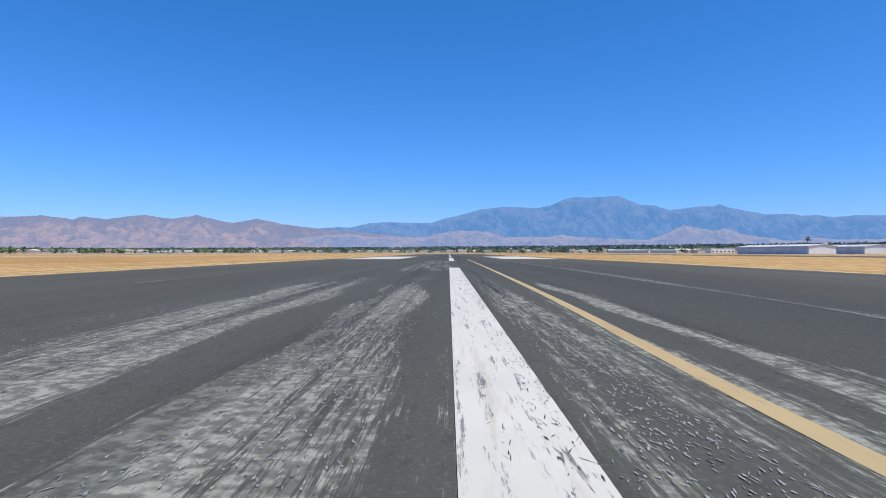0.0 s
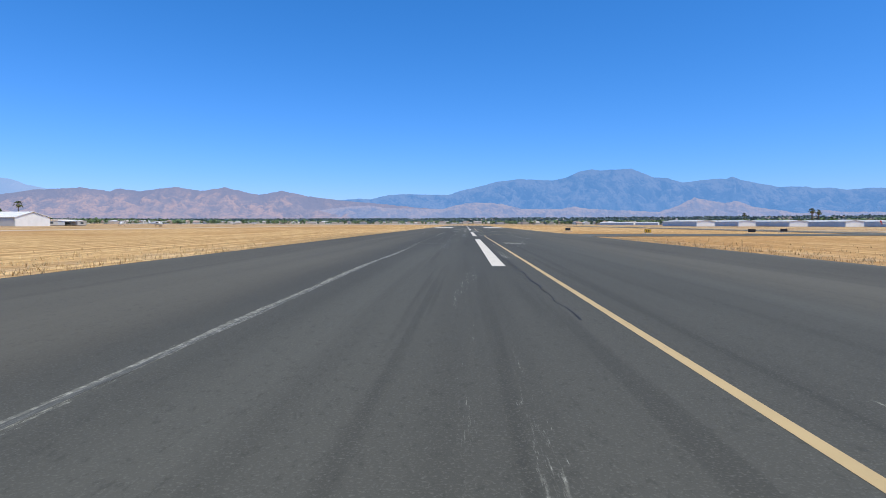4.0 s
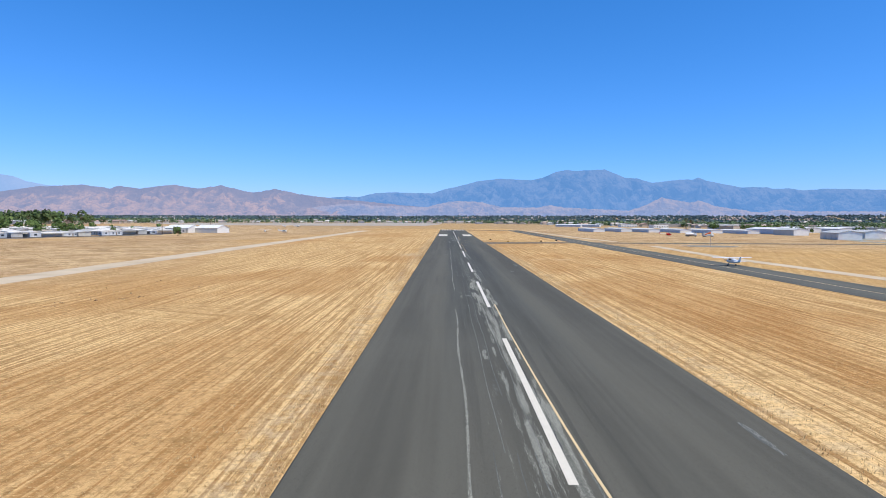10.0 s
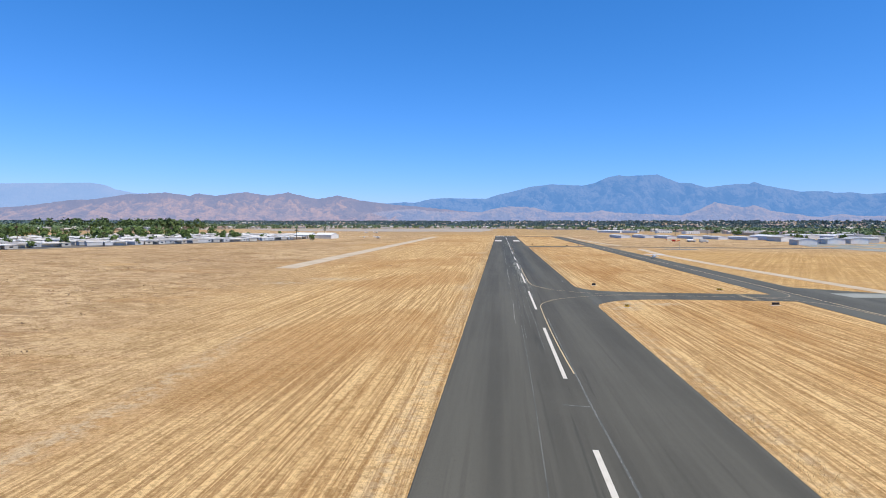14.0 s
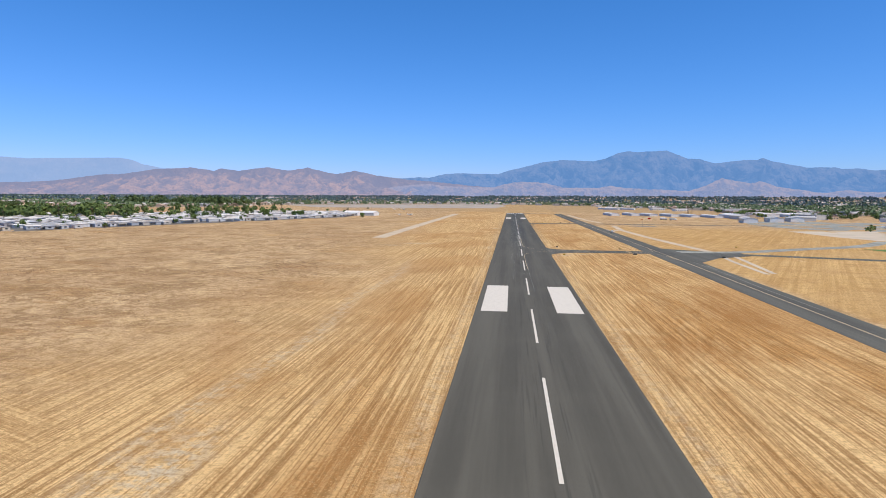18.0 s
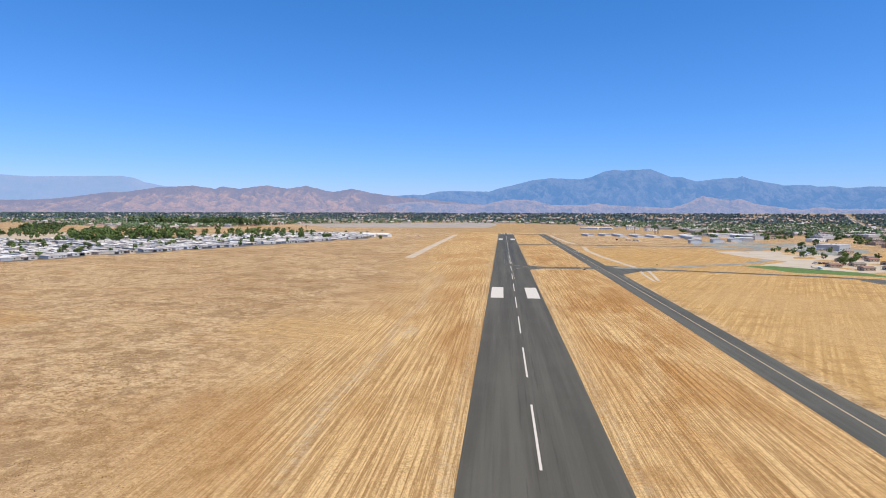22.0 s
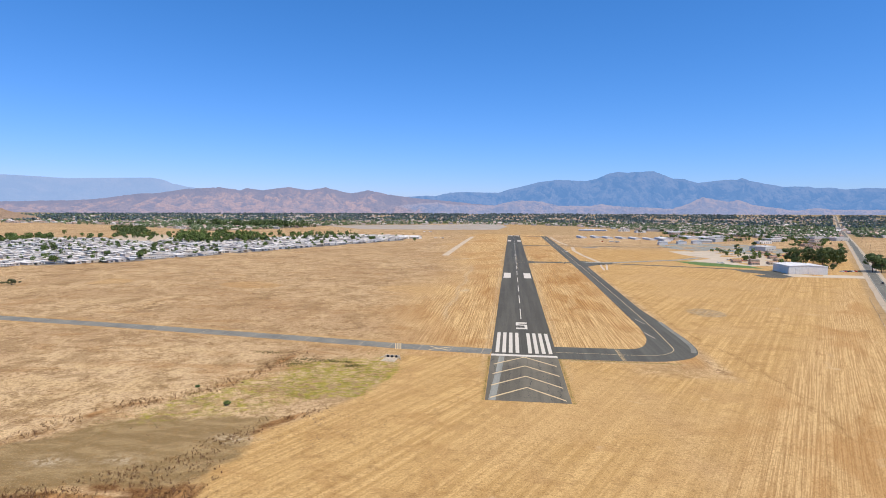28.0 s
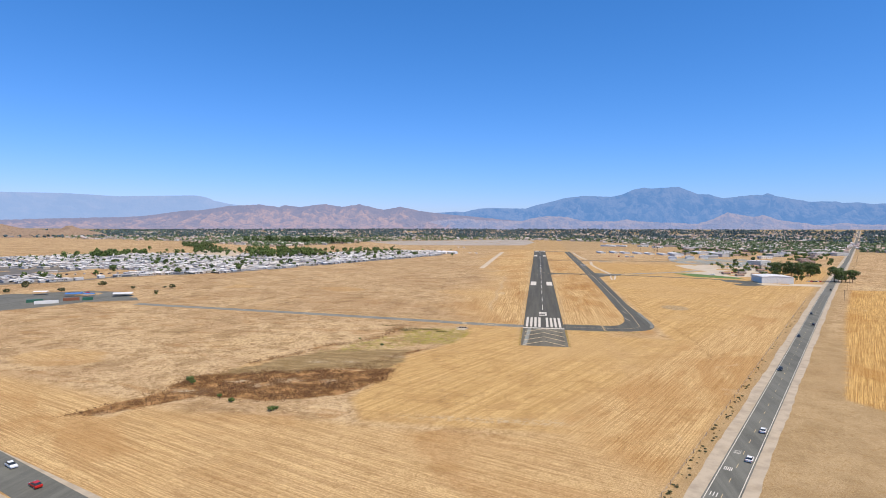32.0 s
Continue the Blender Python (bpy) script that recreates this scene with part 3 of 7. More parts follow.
    gold = smooth(side, 19.5 + 4 * smooth(-Y, -100, 130), 20.5 + 4 * smooth(-Y, -100, 130)) * smooth(Y + 1.9 * (X - 124) / (1 + 0.02 * np.abs(X - 124)), -151, -144) * (1 - smooth(Y, 300, 306))
    sand = np.maximum(0.8 * smooth(-np.abs(side), -16, -9), 0.75 * smooth(side, 7, 10) * (1 - smooth(Y, -40, 60)) + 0.35 * smooth(side, 7, 10) * smooth(Y, -40, 60) * (1 - smooth(Y, 300, 320)))
    sand = sand * (1 - np.clip(gold, 0, 1))
    sand = np.maximum(sand, smooth(Y, 1150, 1200) * smooth(X, -300, -200) * 0.6)
    near = (np.abs(X + 100) < 150) & (np.abs(Y + 100) < 160)
    marsh, mud, green = (np.zeros_like(X) for _ in range(3))
    pts = np.stack([X[near], Y[near]], -1)
    marsh[near] = np.maximum.reduce([inside(pts, REEDS, 9), 0.8 * inside(pts, TAIL, 7), 0.7 * inside(pts, BANKS, 7), 0.50 * inside(pts, ribbon(RIM, 8), 9)])
    mud[near] = inside(pts, MUD, 24)
    green[near] = np.maximum(0.56 * inside(pts, GREEN_A, 16), inside(pts, GREEN_B, 10))
    bare = np.exp(-((X + 44 + 0.012 * (Y - 170) + 1.5 * np.sin(Y * 0.07)) / 1.6) ** 2) * smooth(Y, 60, 90) * (1 - smooth(Y, 330, 420)) * 0.75
    bare = np.maximum(bare, np.exp(-((np.abs(X) - HALF - 1.6) / 1.2) ** 2) * 0.55 * smooth(Y, -50, 0))
    bare = np.maximum(bare, 0.5 * np.exp(-(np.abs(Y + 4.6) / 1.2) ** 2) * smooth(X, 14, 18) * (1 - smooth(X, 60, 66)))
    for px, py, rx, ry in ((19.6, 417, 3.2, 2.6), (22, 424, 3, 2), (17.5, 426, 1.6, 2), (30, 424, 3, 1.6), (-17, 452, 2.5, 6), (-18, 640, 3, 8), (-60, 470, 9, 4), (-72, 455, 6, 3), (-40, 190, 3, 9), (-114, -153, 6, 2.2), (-135, -158, 5, 2), (-96, -150, 4, 2), (-123, -162, 4, 2.5), (-149, -176, 7, 2.2), (-114, -118.6, 5, 2), (-98, -115, 5, 1.6), (-78, -99, 6, 2)):
        bare = np.maximum(bare, 1.3 * np.exp(-((X - px) / rx) ** 2 - ((Y - py) / ry) ** 2))
    disc = 1 - smooth(np.hypot((X - 111) / 11.5, (Y - 121) / 16), 0.8, 1.05)
    rut = np.zeros_like(X)
    for line, w in (([(82.3, 190), (82.3, 152), (79.6, 76), (83.6, 37), (88, 12), (90, -8), (90, -40), (86, -78)], 3.6), ([(30, -8), (45, -17.6), (56, -26), (70, -37), (92, -58)], 2.2), ([(-70, -192), (-30, -190), (10, -196), (40, -205)], 3.0)):
        for (ax, ay), (bx, by) in zip(line, line[1:]):
            ex, ey = bx - ax, by - ay
            u = np.clip(((X - ax) * ex + (Y - ay) * ey) / (ex * ex + ey * ey), 0, 1)
            rut = np.maximum(rut, 0.55 * np.exp(-(np.hypot(X - ax - u * ex, Y - ay - u * ey) / w) ** 2))
    bare = np.maximum(bare, 0.8 * np.exp(-((Y + 192 - 0.05 * (X + 50)) / 2.5) ** 2) * smooth(X, -70, -30) * (1 - smooth(X, 0, 12)))
    scrub = (1 - smooth(X, -95, -55)) * smooth(X, -330, -250) * smooth(Y, 20, 120) * (1 - smooth(Y, 480, 620)) * 0.8
    scrub = np.maximum(scrub, 0.55 * (1 - smooth(X, -130, -60)) * smooth(Y, -60, 20) * (1 - smooth(Y, 700, 900)))
    bare = np.where((bare < 0.02), 0, bare)
    town = smooth(Y - np.interp(X, TOWN_X, TOWN_Y), 0, 60) * smooth(np.abs(side), 9, 18) * np.where(side < 0, 1, smooth(Y, 1280, 1340))
    Z = 0.10 * np.sin(X * 0.11 + 2 * np.sin(Y * 0.05)) * np.sin(Y * 0.083) - 0.5 * marsh - 0.25 * green
    Z = np.where((np.abs(X) < 120) & (Y > -70), Z * 0.0, Z) - 0.02
    Z = np.where(np.abs(side) < 40, -0.02, Z)
    Z = np.where((X < 260) & (X > 40) & (Y > 380), -0.02, Z)
    Z = np.where((Y > 0) & (Y < 75) & (X < 0), -0.02, Z)
    Z = Z + lift(X, Y)
    n, k = X.shape
    co = np.stack([X, Y, Z], -1).reshape(-1, 3)
    idx = np.arange(n * k).reshape(n, k)
    quads = np.stack([idx[:-1, :-1], idx[:-1, 1:], idx[1:, 1:], idx[1:, :-1]], -1).reshape(-1, 4)
    me = bpy.data.meshes.new("ground")
    me.vertices.add(len(co))
    me.vertices.foreach_set("co", co.ravel())
    me.loops.add(quads.size)
    me.loops.foreach_set("vertex_index", quads.ravel())
    me.polygons.add(len(quads))
    me.polygons.foreach_set("loop_start", np.arange(0, quads.size, 4))
    me.update(calc_edges=True)
    for name, chans in (("zone", (mown, diag, marsh)), ("zone_b", (np.clip(gold, 0, 1), sand, green)), ("zone_c", (mud, bare, scrub)), ("zone_d", (stubble, straw, rust)), ("zone_e", (rut, disc, town))):
        at = me.color_attributes.new(name, 'FLOAT_COLOR', 'POINT')
        at.data.foreach_set("color", np.stack([c.ravel() for c in chans] + [np.ones(n * k)], -1).ravel())
    me.materials.append(M["field"])
    me.polygons.foreach_set("use_smooth", [True] * len(me.polygons))
    return tagged(new("ground", me), "dry straw-coloured airfield grass with mown rows", "ground", "", "structure")


RANGE_R = [(-60, 5600), (-48, 5500), (-42, 5130), (-36, 4830), (-30, 4610), (-24, 4460), (-18, 4365), (-9, 4315), (0, 4370), (6, 4470), (12, 4630), (18, 4850), (24, 5140), (30, 5520), (36, 5800), (54, 5900)]


def build_range(name, label, material, skyline, depth, spur, carve, jag, eye=(-5, 220, 28), step=0.09, seed=0.0, toe=-30.0, near=1.0):
    """A mountain range: skyline is bearing -> elevation of its crest in degrees, seen from the middle of the flight.
    Spurs that many degrees wide run down from the crest, with side gullies between them."""
    az = np.arange(skyline[0][0], skyline[-1][0] + 1e-6, step)
    crest = np.interp(az, [a for a, e in skyline], [e for a, e in skyline])
    crest = crest + np.array([jag * noise.fractal((a * 2.6, seed, 0.3), 0.7, 2.0, 4) for a in az])
    far = np.interp(az, [a for a, r in RANGE_R], [r for a, r in RANGE_R]) * near
    rows = np.linspace(0, 1, 56) ** 0.85
    verts, crown = [], []
    for u in rows:
        for i, a in enumerate(az):
            r = far[i] * (1 - depth * (1 - u))
            top = eye[2] + far[i] * math.tan(radians(crest[i]))
            bend = 1.3 * noise.fractal((a * 0.30, u * 2.6, seed + 3), 0.8, 2.0, 3)
            rib = 1 - min(1.0, 1.7 * abs(noise.fractal((a / spur + bend * 0.7, u * 0.9, seed + 8), 0.8, 2.0, 3)))
            fine = noise.ridged_multi_fractal((a * 1.9 / spur + bend, u * 1.6, seed + 5), 0.9, 2.1, 6, 1.0, 2.0) * 0.5
            cut = (0.55 * (1 - rib) + 0.75 * (1 - fine)) * (1 - u) ** 0.6 * u ** 0.5
            h = toe + (top - toe) * (u ** 1.12) * (1 - carve * cut) + (top - toe) * 0.05 * (1 - u) * (fine - 0.5)
            verts.append((eye[0] + r * math.sin(radians(a)), eye[1] + r * math.cos(radians(a)), h))
            crown.append((u, rib * (0.5 + 0.5 * fine), fine))
    n = len(az)
    faces = [(j * n + i, j * n + i + 1, (j + 1) * n + i + 1, (j + 1) * n + i) for j in range(len(rows) - 1) for i in range(n - 1)]
    me = bpy.data.meshes.new(name)
    me.from_pydata(verts, [], faces)
    at = me.color_attributes.new("rock", 'FLOAT_COLOR', 'POINT')      # height on the slope, spurs, gullies: where scrub, bare rock and the painted gully shade lie
    at.data.foreach_set("color", np.array([(*c, 1.0) for c in crown]).ravel())
    me.polygons.foreach_set("use_smooth", [True] * len(me.polygons))
    me.materials.append(material)
    return tagged(new(name, me), label, "mountain", "", "structure")


build_ground()
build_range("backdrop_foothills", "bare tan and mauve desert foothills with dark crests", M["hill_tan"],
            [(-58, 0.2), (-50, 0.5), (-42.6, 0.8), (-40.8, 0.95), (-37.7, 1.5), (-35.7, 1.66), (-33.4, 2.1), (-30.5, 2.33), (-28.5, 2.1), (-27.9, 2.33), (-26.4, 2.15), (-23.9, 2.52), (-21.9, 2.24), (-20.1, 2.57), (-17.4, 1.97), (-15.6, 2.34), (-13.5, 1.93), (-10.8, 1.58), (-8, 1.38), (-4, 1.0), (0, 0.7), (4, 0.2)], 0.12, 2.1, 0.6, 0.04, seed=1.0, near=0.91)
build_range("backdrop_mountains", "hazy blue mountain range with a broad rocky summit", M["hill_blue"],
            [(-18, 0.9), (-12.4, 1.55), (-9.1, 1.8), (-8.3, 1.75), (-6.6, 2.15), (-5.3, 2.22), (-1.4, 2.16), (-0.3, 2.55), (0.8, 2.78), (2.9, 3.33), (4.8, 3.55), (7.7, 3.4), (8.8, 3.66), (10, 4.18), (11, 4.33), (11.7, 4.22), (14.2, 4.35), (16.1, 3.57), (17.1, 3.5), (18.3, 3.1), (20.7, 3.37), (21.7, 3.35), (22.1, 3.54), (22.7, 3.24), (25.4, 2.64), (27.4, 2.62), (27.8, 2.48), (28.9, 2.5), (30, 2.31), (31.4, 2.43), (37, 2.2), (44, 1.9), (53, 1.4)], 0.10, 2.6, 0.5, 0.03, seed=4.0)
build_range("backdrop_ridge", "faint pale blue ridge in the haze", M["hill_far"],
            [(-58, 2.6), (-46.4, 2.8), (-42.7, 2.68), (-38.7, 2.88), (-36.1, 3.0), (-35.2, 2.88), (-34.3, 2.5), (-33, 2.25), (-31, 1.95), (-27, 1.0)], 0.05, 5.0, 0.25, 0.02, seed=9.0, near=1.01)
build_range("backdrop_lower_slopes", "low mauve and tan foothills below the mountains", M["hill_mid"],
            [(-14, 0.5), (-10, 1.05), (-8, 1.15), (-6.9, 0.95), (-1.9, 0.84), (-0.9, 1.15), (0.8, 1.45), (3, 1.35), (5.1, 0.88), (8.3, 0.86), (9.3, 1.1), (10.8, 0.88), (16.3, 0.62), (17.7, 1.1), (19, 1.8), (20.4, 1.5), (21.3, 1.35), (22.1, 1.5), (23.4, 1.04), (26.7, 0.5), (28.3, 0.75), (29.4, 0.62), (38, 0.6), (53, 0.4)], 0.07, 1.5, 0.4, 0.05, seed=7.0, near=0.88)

# ---- runway ----
def build_runway():
    """The runway's slab, its top a fine net that carries where old paint and sealer have worn."""
    xs = np.concatenate([[-HALF, -HALF], np.arange(-13.6, -5.4, 0.8), np.arange(-5.4, 5.41, 0.12), np.arange(6.0, 13.7, 0.8), [HALF, HALF]])
    ys = np.concatenate([np.arange(-1.5, 460, 6.0), np.arange(460, 690, 1.2), np.arange(690, 900, 0.5), np.arange(900, 1125, 4.0)])
    X, Y = np.meshgrid(xs, ys)
    rs = np.random.RandomState(9)
    along_y = np.arange(-10, 1140, 1.0)

    def run(length, keep):
        k = np.interp(along_y, np.arange(-20, 1160, length), rs.rand(len(np.arange(-20, 1160, length))))
        return np.interp(Y, along_y, smooth(k, 1 - keep - 0.15, 1 - keep + 0.15))

    wear = np.zeros_like(X)
    amount = 0.10 + 0.70 * smooth(Y, 330, 500) - 0.20 * smooth(Y, 590, 620) - 0.32 * smooth(Y, 640, 700)
    sway = 0.25 * np.sin(Y * 0.045) + 0.12 * np.sin(Y * 0.13 + 1)
    for cx, w, length, keep, k in ((-3.6, 0.09, 12, 0.45, 0.6), (-2.75, 0.12, 14, 0.25, 0.5), (-1.75, 0.14, 11, 0.35, 0.65), (-1.1, 0.30, 24, 0.45, 0.8), (-0.55, 0.35, 30, 0.35, 0.9), (0.55, 0.42, 22, 0.5, 1.1), (1.25, 0.30, 26, 0.45, 0.9), (2.1, 0.10, 14, 0.3, 0.5), (3.2, 0.08, 14, 0.3, 0.4)):
        lane = 1 - smooth(np.abs(X - cx - sway * math.cos(cx * 5) - 0.1 * np.sin(Y * 0.31 + cx * 9)), w * 0.3, w * 1.4)
        wear = np.maximum(wear, lane * run(length, keep) * amount * k * (0.6 + 0.4 * run(5, 0.5)))
    for s, y0, y1 in ((-1, 380, 770), (1, 770, 880)):      # paving seams
        line = 1 - smooth(np.abs(X - s * 4.75 - 0.1 * np.sin(Y * 0.2)), 0.03, 0.16)
        wear = np.maximum(wear, line * (smooth(Y, y0, y0 + 20) * (1 - smooth(Y, y1 - 10, y1))) * (0.45 + 0.45 * run(25, 0.6)) * (1.0 if s < 0 else 0.7))
    for x0, x1, y0, y1, k in ((-3.7, -2.2, 802, 821, 0.75), (-2.6, -2.2, 798, 821, 1.0), (-1.6, -0.65, 800, 820, 0.85), (-0.5, -0.2, 800, 815, 0.45), (0.27, 1.45, 800, 818, 0.62), (1.72, 2.15, 800, 822, 0.9), (-2.4, 0.0, 824, 870, 0.6),
                              (-3.2, -2.1, 768.6, 771.4, 0.95), (-3.5, -2.4, 772.4, 776.8, 0.95), (-1.36, -0.92, 772.2, 800, 0.9), (-0.65, -0.3, 772.2, 786, 0.5), (-0.2, 0.25, 772.2, 792, 0.7), (0.25, 1.35, 772.2, 800, 1.0), (3.4, 4.9, 772.7, 777.5, 0.8), (1.6, 2.1, 773.5, 778.5, 0.45), (1.4, 2.1, 768.5, 771.2, 0.6), (-0.7, -0.3, 768.8, 769.6, 0.6),
                              (-1.5, -0.95, 733, 748, 0.5), (1.2, 2.4, 740, 743, 0.5), (0.9, 1.4, 701, 709, 0.35), (-4.2, -2.6, 709.5, 710.3, 0.7), (1.6, 3.4, 707.5, 713, 0.8), (-1.8, -1.6, 612, 628, 1.0), (-1.9, -0.9, 531, 540, 0.9), (-1.6, -0.95, 541, 559, 0.8), (0.3, 0.95, 528, 540, 0.85), (0.25, 0.8, 541, 558, 0.75), (0.3, 0.7, 558, 572, 0.6), (-2.3, -2.1, 536, 556, 0.55), (-3.9, -3.4, 530, 542, 0.5), (-3.0, -2.1, 532.6, 533.8, 0.9), (1.1, 1.35, 528, 549, 0.5), (-1.75, -1.4, 463, 503, 0.65), (-3.55, -3.3, 464, 498, 0.45), (-2.75, -2.5, 462, 487, 0.5), (-1.2, -0.3, 502, 523, 0.7), (0.0, 0.9, 563, 588, 0.85), (-1.4, -0.3, 498, 552, 0.72), (0.25, 0.9, 498, 545, 0.6), (-1.2, -0.5, 540, 570, 0.72), (-2.85, -2.4, 736, 757, 0.48), (0.5, 2.2, 744, 757, 0.42), (0.55, 1.1, 737.4, 740.2, 0.6), (0.5, 1.05, 734.5, 737.2, 0.45), (0.4, 1.0, 701.5, 706, 0.4), (-4.6, -3.2, 744, 766, 0.35), (0.4, 1.1, 690, 700, 0.6), (-1.0, -0.4, 650, 676, 0.7), (0.4, 1.3, 636, 668, 0.6)):
        m = smooth(X + 0.08 * np.sin(Y * 1.3), x0 - 0.16, x0 + 0.14) * (1 - smooth(X - 0.10 * np.sin(Y * 0.9 + 1), x1 - 0.16, x1 + 0.16)) * smooth(Y, y0 - 0.2, y0 + 0.3) * (1 - smooth(Y, y1 - (y1 - y0) * 0.5, y1 + 0.5))
        m = m * (0.75 + 0.25 * np.sin(X * 9 + Y * 0.3) * np.sin(X * 4.1 - Y * 0.17))
        wear = np.maximum(wear, m * k)
    rb = random.Random(23)
    for i in range(42):                    # torn-up patches either side of the stripes
        yc = rb.uniform(470, 552)
        xc = rb.choice((rb.gauss(-1.2, 0.5), rb.gauss(0.7, 0.35)))
        hw, hl = rb.uniform(0.08, 0.32), rb.uniform(1.0, 5.0)
        m = (1 - smooth(np.abs(X - xc - 0.04 * np.sin(Y * 2.1 + i)), hw * 0.7, hw * 1.2)) * (1 - smooth(np.abs(Y - yc), hl * 0.8, hl))
        wear = np.maximum(wear, m * rb.uniform(0.5, 1.0))
    Z = np.full_like(X, 0.03)
    Z[:, 0] = Z[:, -1] = -0.3
    n, k = X.shape
    idx = np.arange(n * k).reshape(n, k)
    quads = np.stack([idx[:-1, :-1], idx[:-1, 1:], idx[1:, 1:], idx[1:, :-1]], -1).reshape(-1, 4)
    me = bpy.data.meshes.new("runway")
    me.vertices.add(n * k)
    me.vertices.foreach_set("co", np.stack([X, Y, Z], -1).ravel())
    me.loops.add(quads.size)
    me.loops.foreach_set("vertex_index", quads.ravel())
    me.polygons.add(len(quads))
    me.polygons.foreach_set("loop_start", np.arange(0, quads.size, 4))
    me.update(calc_edges=True)
    at = me.color_attributes.new("wear", 'FLOAT_COLOR', 'POINT')
    w = wear.ravel()
    at.data.foreach_set("color", np.stack([w, w, w, np.ones_like(w)], -1).ravel())
    me.materials.append(M["runway"])
    return tagged(new("runway", me), "dark grey asphalt runway with white markings", "runway", "", "structure")


runway = build_runway()


def marking(name, outline, material, parent, label="", z=0.036, t=0.004):
    bm = bmesh.new()
    prism(bm, outline, z - t, z)
    return part(name, bm, material, parent, label)


def rect(x0, x1, y0, y1):
    return [(x0, y0), (x1, y0), (x1, y1), (x0, y1)]


for k in range(18):                       # centreline stripes
    y0 = 82.3 + 54.86 * k
    y1 = y0 + 33.3
    if k == 12:
        y0, y1 = 735.35, 767.5
    if k == 9:
        y0, y1 = 576.0, 604.8
    if k == 11:
        y0, y1 = 685.5, 720.5
    off = -0.06 if k in (11, 12) else 0.0
    marking("centreline_stripe", rect(off - 0.24, off + 0.24, y0, y1), M["white_worn"] if k > 7 and k not in (11, 12) else M["white"], runway)
for s in (-1, 1):
    for y0 in (276.2, 866.0):
        x0, x1 = sorted((s * 5.9, s * 12.3))
        marking("aiming_block", rect(x0, x1, y0, y0 + 41), M["white"], runway)
    for i in range(4):
        x0 = 1.9 + i * 2.86
        x0, x1 = sorted((s * x0, s * (x0 + 1.6)))
        marking("threshold_stripe", rect(x0, x1, 4.5, 45.0), M["white"], runway)
        marking("threshold_stripe", rect(x0, x1, 1078.0, 1118.0), M["white_worn"], runway)
marking("threshold_bar", rect(-13.7, 13.7, -1.4, 1.6), M["white"], runway, z=0.037)
bm = bmesh.new()                           # the numeral, five blocks
for o in (rect(-2.9, 2.9, 68.6, 72.2), rect(-2.9, -1.5, 63.6, 68.6), rect(-1.5, 2.9, 63.6, 66.2), rect(1.5, 2.9, 58.0, 63.6), rect(-2.9, 2.9, 54.4, 58.0)):
    prism(bm, o, 0.032, 0.036)
part("runway_number", bm, M["white"], runway, "white painted numeral 5")
for pts in ([(1.7, 862), (1.6, 835), (1.4, 812), (1.2, 803), (1.3, 796), (1.65, 789), (2.7, 784), (4.1, 780.8), (5.0, 778.5), (6.2, 776.2), (9, 771), (13.0, 764)],
            [(13.4, 753.9), (7.8, 751.9), (4.4, 748.3), (2.55, 744.4), (1.58, 740.6), (1.23, 738), (1.11, 735), (1.1, 728), (1.15, 704), (1.15, 660)]):
    bm = bmesh.new()
    band(bm, curve(pts), 0.14, 0.0325)
    part("lead_line", bm, M["yellow"], runway)


def crack(parent, pts, width, z, rnd, name="crack", step=0.7, jag=0.05):
    """A jagged open crack between the points."""
    fine = []
    for a, b in zip(pts, pts[1:]):
        a, b = Vector(a), Vector(b)
        n = max(2, int((b - a).length / step))
        d = (b - a).normalized()
        for i in range(n):
            w = rnd.gauss(0, jag)
            fine.append(tuple(a + (b - a) * i / n + Vector((-d.y, d.x)) * w))
    fine.append(tuple(pts[-1]))
    bm = bmesh.new()
    vs = []
    for i, (x, y) in enumerate(fine):
        a, b = Vector(fine[max(i - 1, 0)]), Vector(fine[min(i + 1, len(fine) - 1)])
        d = (b - a).normalized()
        w = width * rnd.uniform(0.2, 1.0) / 2
        vs.append((bm.verts.new((x - d.y * w, y + d.x * w, z)), bm.verts.new((x + d.y * w, y - d.x * w, z))))
    for p, q in zip(vs, vs[1:]):
        bm.faces.new((p[1], q[1], q[0], p[0]))
    part(name, bm, M["crack"], parent)


rnd = random.Random(17)
crack(runway, [(-0.36, 776), (-0.33, 771.6), (-0.31, 770.66), (-0.22, 770.26), (-0.21, 769.75), (-0.18, 768.6)], 0.035, 0.0345, rnd, step=0.07, jag=0.016)
crack(runway, [(-0.22, 770.26), (0.09, 770.22), (0.69, 770.16), (1.03, 770.5), (2.2, 770.4)], 0.028, 0.0345, rnd, step=0.07, jag=0.014)
crack(runway, [(0.35, 606), (0.42, 596), (0.3, 588), (0.45, 580), (0.4, 572), (0.62, 566), (0.55, 556)], 0.07, 0.0345, rnd)
crack(runway, [(-1.75, 719.75), (-1.42, 719.4), (-1.28, 719.2), (-0.9, 719.15), (-0.68, 719.1), (-0.5, 718.9), (-0.38, 718.6), (-0.24, 718.42), (-0.22, 718.2), (-0.2, 717.3)], 0.02, 0.0345, rnd, step=0.06, jag=0.008)
crack(runway, [(-0.24, 718.42), (-0.13, 718.62), (-0.02, 718.82), (0.2, 719.0)], 0.016, 0.0345, rnd, step=0.06, jag=0.01)


